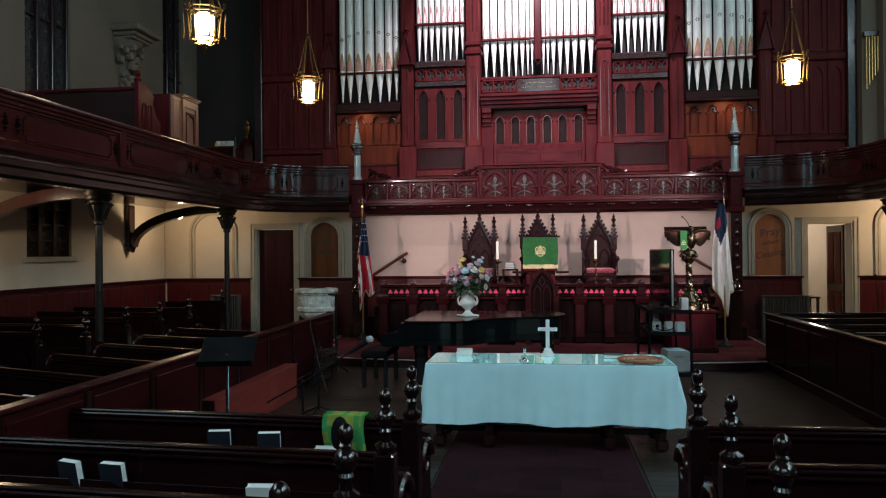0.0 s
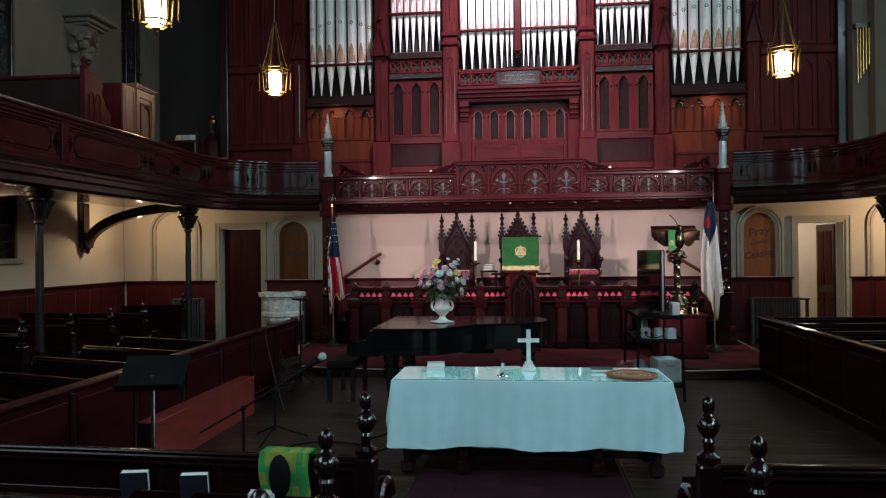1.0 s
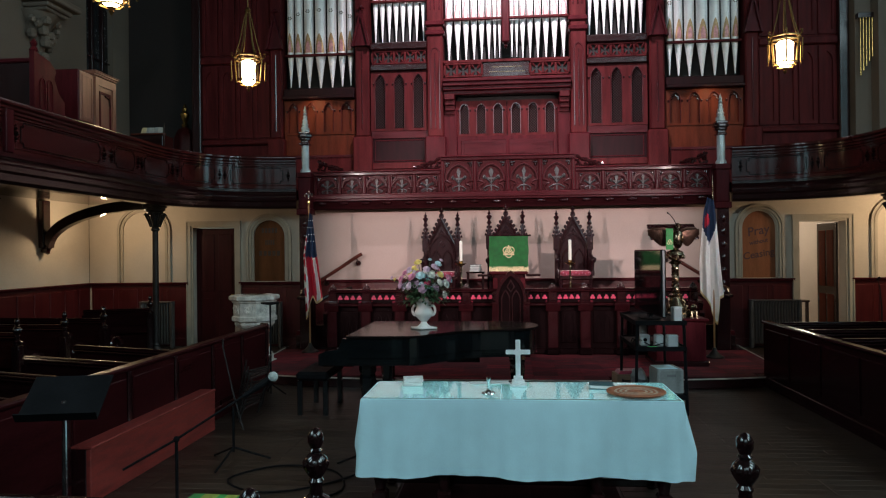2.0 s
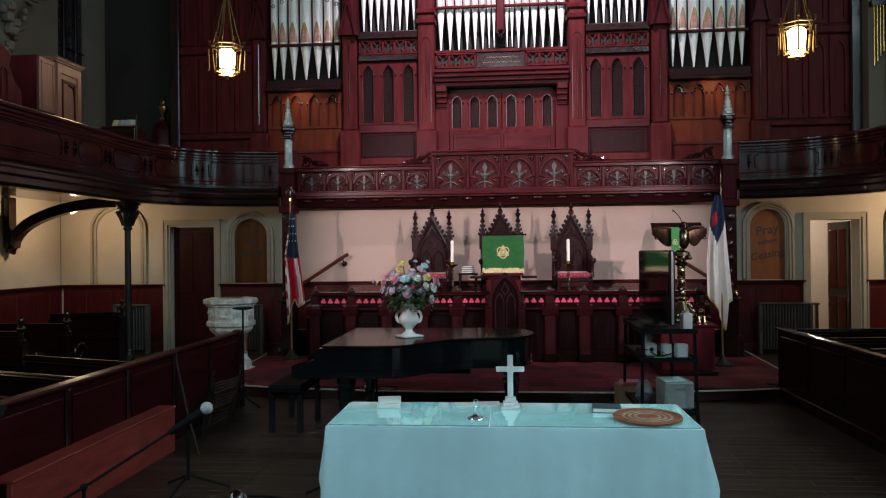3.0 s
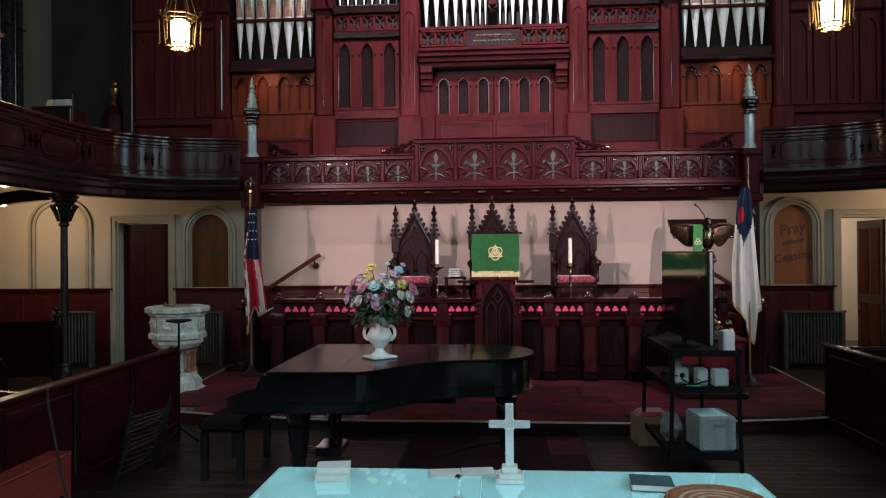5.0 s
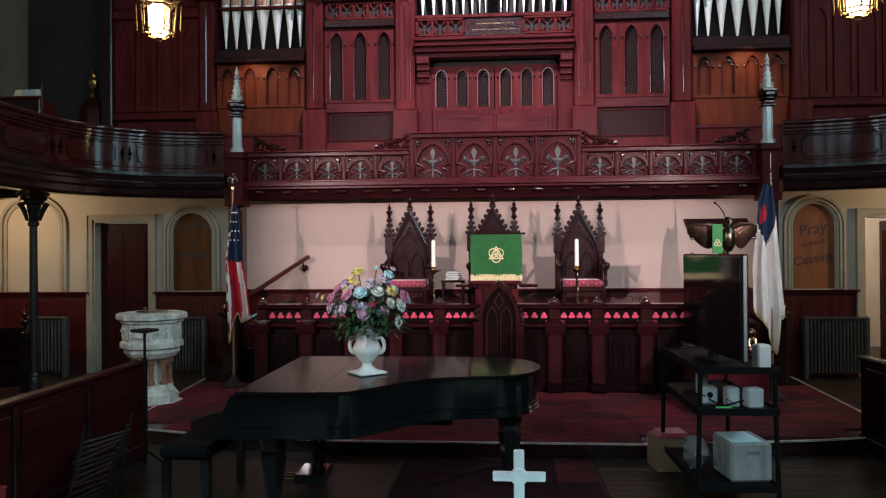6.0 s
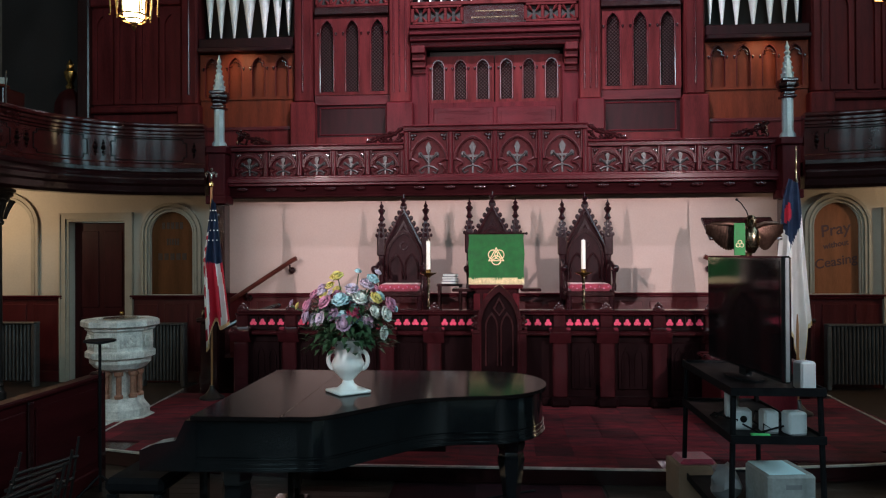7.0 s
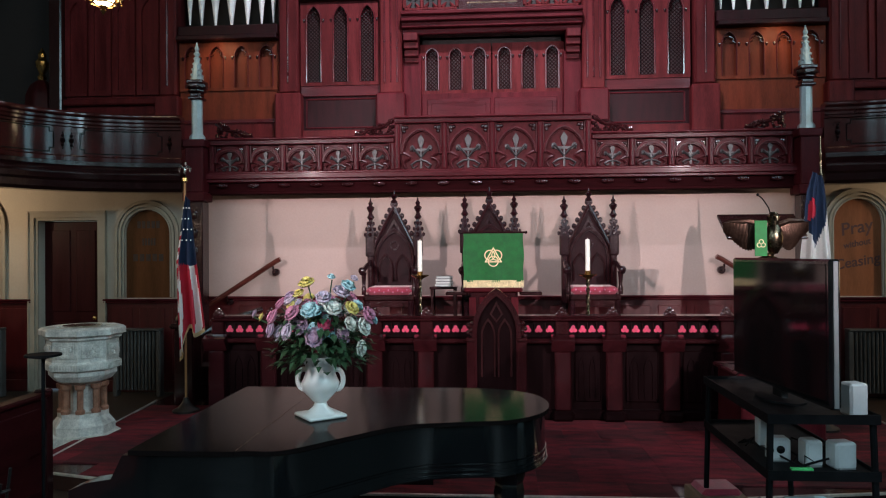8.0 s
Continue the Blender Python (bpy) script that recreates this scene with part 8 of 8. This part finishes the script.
for s, row, u, c, lab in ((-1, 4, 0.52, BOOKBLUE, "navy hymn book standing in the pew rack"), (-1, 4, 0.68, BOOKBLUE, "navy hymn book standing in the pew rack"), (-1, 4, 0.86, PAPER, "white-covered booklet in the pew rack"),
                          (-1, 3, 0.28, BOOKBLUE, "navy hymn book standing in the pew rack"), (-1, 3, 0.4, BOOKBLUE, "navy hymn book standing in the pew rack"), (-1, 3, 0.8, PAPER, "white booklet in the pew rack"),
                          (1, 3, 0.55, BOOKBLUE, "navy hymn book standing in the east pew rack"), (1, 4, 0.6, BOOKBLUE, "navy hymn book standing in the east pew rack")):
    y = -0.41 + 0.79 * row
    if s < 0:
        x = -0.8 - 2.44 * math.cos(radians(3)) * (1 - u * 0.9)
        yy = y + 2.44 * math.sin(radians(3)) * (1 - u * 0.9)
        book_at(x, yy - 0.07, 0.482 if c is BOOKBLUE else 0.4, -3 + 14 * math.sin(u * 40), 11, c, lab)
    else:
        x = 0.96 + 2.5 * u
        book_at(x, y + (x - 0.96) * math.tan(radians(2)) - 0.065, 0.482, 2, 8, c, lab)
for k, (x, y) in enumerate(((-4.2, 3.74), (-3.9, 4.6), (-4.6, 5.6))):
    book_at(x, y - 0.05, 0.482, -18, 6, PAPER, "pale booklet lying in the side pew rack")
t = thing("safety_vest", "bright green and yellow safety vest hung over the pew", "vest", (-1.24, 2.79, -0.11), -3)
bm = B()
rows = []
for i in range(17):
    u = i / 16
    col = []
    for j in range(13):
        v = j / 12
        ang = (v - 0.3) * 5
        if v < 0.3:
            y, z = 0.05 + 0.02 * math.sin(u * 9), 0.9 - (0.3 - v) * 1.0
        elif v < 0.42:
            q = (v - 0.3) / 0.12
            y, z = 0.05 - 0.12 * q, 0.905 + 0.01 * math.sin(q * 3.14)
        else:
            y, z = -0.072 - 0.02 * math.sin(u * 11 + v * 3) * (v - 0.42), 0.9 - (v - 0.42) * 0.42
        col.append(bm.verts.new((-0.14 + 0.28 * u + 0.01 * math.sin(v * 8), y, z)))
    rows.append(col)
for i in range(16):
    for j in range(12):
        f = bm.faces.new((rows[i][j], rows[i + 1][j], rows[i + 1][j + 1], rows[i][j + 1]))
        f.material_index = 1 if (noise.noise(Vector((i * 0.35, j * 0.3, 1))) > 0.12) else 0
bmesh.ops.solidify(bm, geom=list(bm.faces), thickness=0.006)
part("vest_cloth", bm, [VEST, VESTY], t, smooth=60)
bm = B()
ball(bm, (-0.01, -0.12, 0.79), 0.07, 10, 7, 0.9, 0.45, 1.7)
part("black_pouch", bm, BLACKMETAL, t, "black padded pouch over the vest")

# ---- lanterns ----
def lantern(at):
    t = thing("hanging_lantern", "hexagonal gilt hanging lantern, glowing warm", "lantern", at, 15, group="hanging lanterns")
    t.scale = (1.22, 1.22, 1.0)
    bm = B()
    for k in range(6):
        a = k * math.pi / 3
        tube(bm, [(0.2 * math.cos(a), 0.2 * math.sin(a), 0.52), (0.13 * math.cos(a), 0.13 * math.sin(a), 0.8), (0.05 * math.cos(a), 0.05 * math.sin(a), 1.25), (0.02 * math.cos(a), 0.02 * math.sin(a), 1.4)], 0.008, 5)
    part("chains", bm, LANTERNBRASS, t)
    bm = B()
    tube(bm, [(0, 0, 1.38), (0, 0, 9.6)], 0.008, 6)
    lathe(bm, [(0.03, 1.36), (0.045, 1.4), (0.02, 1.45)], seg=8)
    part("suspension_rod", bm, LANTERNBRASS, t)
    for z, r in ((0.02, 0.13), (0.08, 0.17), (0.46, 0.2), (0.52, 0.22)):
        bm = B()
        pts = [(r * math.cos(i * math.pi / 3), r * math.sin(i * math.pi / 3)) for i in range(6)]
        ribbon(bm, pts, [(x * 0.9, y * 0.9) for x, y in pts], "z", z, z + 0.02, True)
        part("hoop", bm, LANTERNBRASS, t)
    for k in range(6):
        a = k * math.pi / 3
        bm = B()
        tube(bm, [(0.17 * math.cos(a), 0.17 * math.sin(a), 0.06), (0.2 * math.cos(a), 0.2 * math.sin(a), 0.5), (0.235 * math.cos(a), 0.235 * math.sin(a), 0.54)], 0.01, 5)
        for z in (0.56, 0.6):
            ball(bm, (0.24 * math.cos(a), 0.24 * math.sin(a), z), 0.02, 6, 4)
        tube(bm, [(0.24 * math.cos(a), 0.24 * math.sin(a), 0.12), (0.25 * math.cos(a), 0.25 * math.sin(a), 0.46)], 0.008, 5)
        ball(bm, (0.25 * math.cos(a), 0.25 * math.sin(a), 0.1), 0.014, 6, 4)
        part("corner_bar", bm, LANTERNBRASS, t)
    bm = B()
    lathe(bm, [(0.03, 0.0), (0.08, 0.04), (0.105, 0.09), (0.115, 0.42), (0.08, 0.46)], seg=12)
    part("glowing_shade", bm, BULB, t, "warm glowing glass shade")
    bm = B()
    lathe(bm, [(0.006, -0.1), (0.03, -0.05), (0.015, -0.03), (0.05, 0.0)], seg=8)
    part("drop_finial", bm, LANTERNBRASS, t)


for lx, ly in LANTERNS:
    lantern((lx, ly, 4.95))

# ---- pieces of floor and carpet ----
def tile_mesh(name, w, d, h, b, material):
    bm = B()
    box(bm, 0.0, w, 0.0, d, 0.0, h, b)
    bmesh.ops.recalc_face_normals(bm, faces=bm.faces)
    me = bpy.data.meshes.new(name)
    bm.to_mesh(me)
    bm.free()
    me.materials.append(material)
    return me


def lay(me, name, parent, x, y, z):
    ob = new(name, me)
    ob.parent = parent
    ob.location = (x, y, z)


rnd = random.Random(4)
S = 0.335
red, dark = tile_mesh("carpet_tile", S - 0.001, S - 0.001, 0.012, 0.001, CARPET), tile_mesh("carpet_tile", S - 0.001, S - 0.001, 0.012, 0.001, CARPET_DARK)
for i in range(24):
    for j in range(9):
        x, y = -4.02 + i * S, 9.52 + j * S
        edge = 9.5 + max(0.0, (max(abs(x), abs(x + S)) - 1.5)) * 0.17
        if y < edge or (abs(x + S / 2) > 3.6 and y < 10.0):
            continue
        if abs(x + S / 2) < 3.0 and y > 11.9:
            continue
        lay(red if rnd.random() < 0.55 else dark, "carpet_tile", platform, x, y, 0.118)
worn = tile_mesh("carpet_tile", S - 0.001, S - 0.001, 0.012, 0.001, AISLE)
runner = thing("aisle_carpet", "worn dark red carpet tiles down the centre aisle", "carpet", (0, 0, -0.012), kind="structure")
for i in range(5):
    for j in range(31):
        lay(worn if rnd.random() < 0.96 else dark, "carpet_tile", runner, -0.84 + i * S, -0.9 + j * S, 0.0)
planks = [tile_mesh("floor_board", L, 0.125, 0.014, 0.002, FLOORWOOD) for L in (1.2, 1.6, 2.0)]
for s in (-1, 1):
    for j in range(54):
        y = 2.75 + j * 0.127
        x = 0.86
        first = rnd.randrange(3)
        L = (1.2, 1.6, 2.0)[first]
        for k, ln in enumerate((L, 2.44 - L)):
            me = planks[first] if k == 0 else tile_mesh("floor_board", ln - 0.002, 0.125, 0.014, 0.002, FLOORWOOD)
            px = x if k == 0 else x + L + 0.002
            lay(me, "floor_board", floor, px if s > 0 else -px - (L if k == 0 else ln - 0.002), y, -0.012)
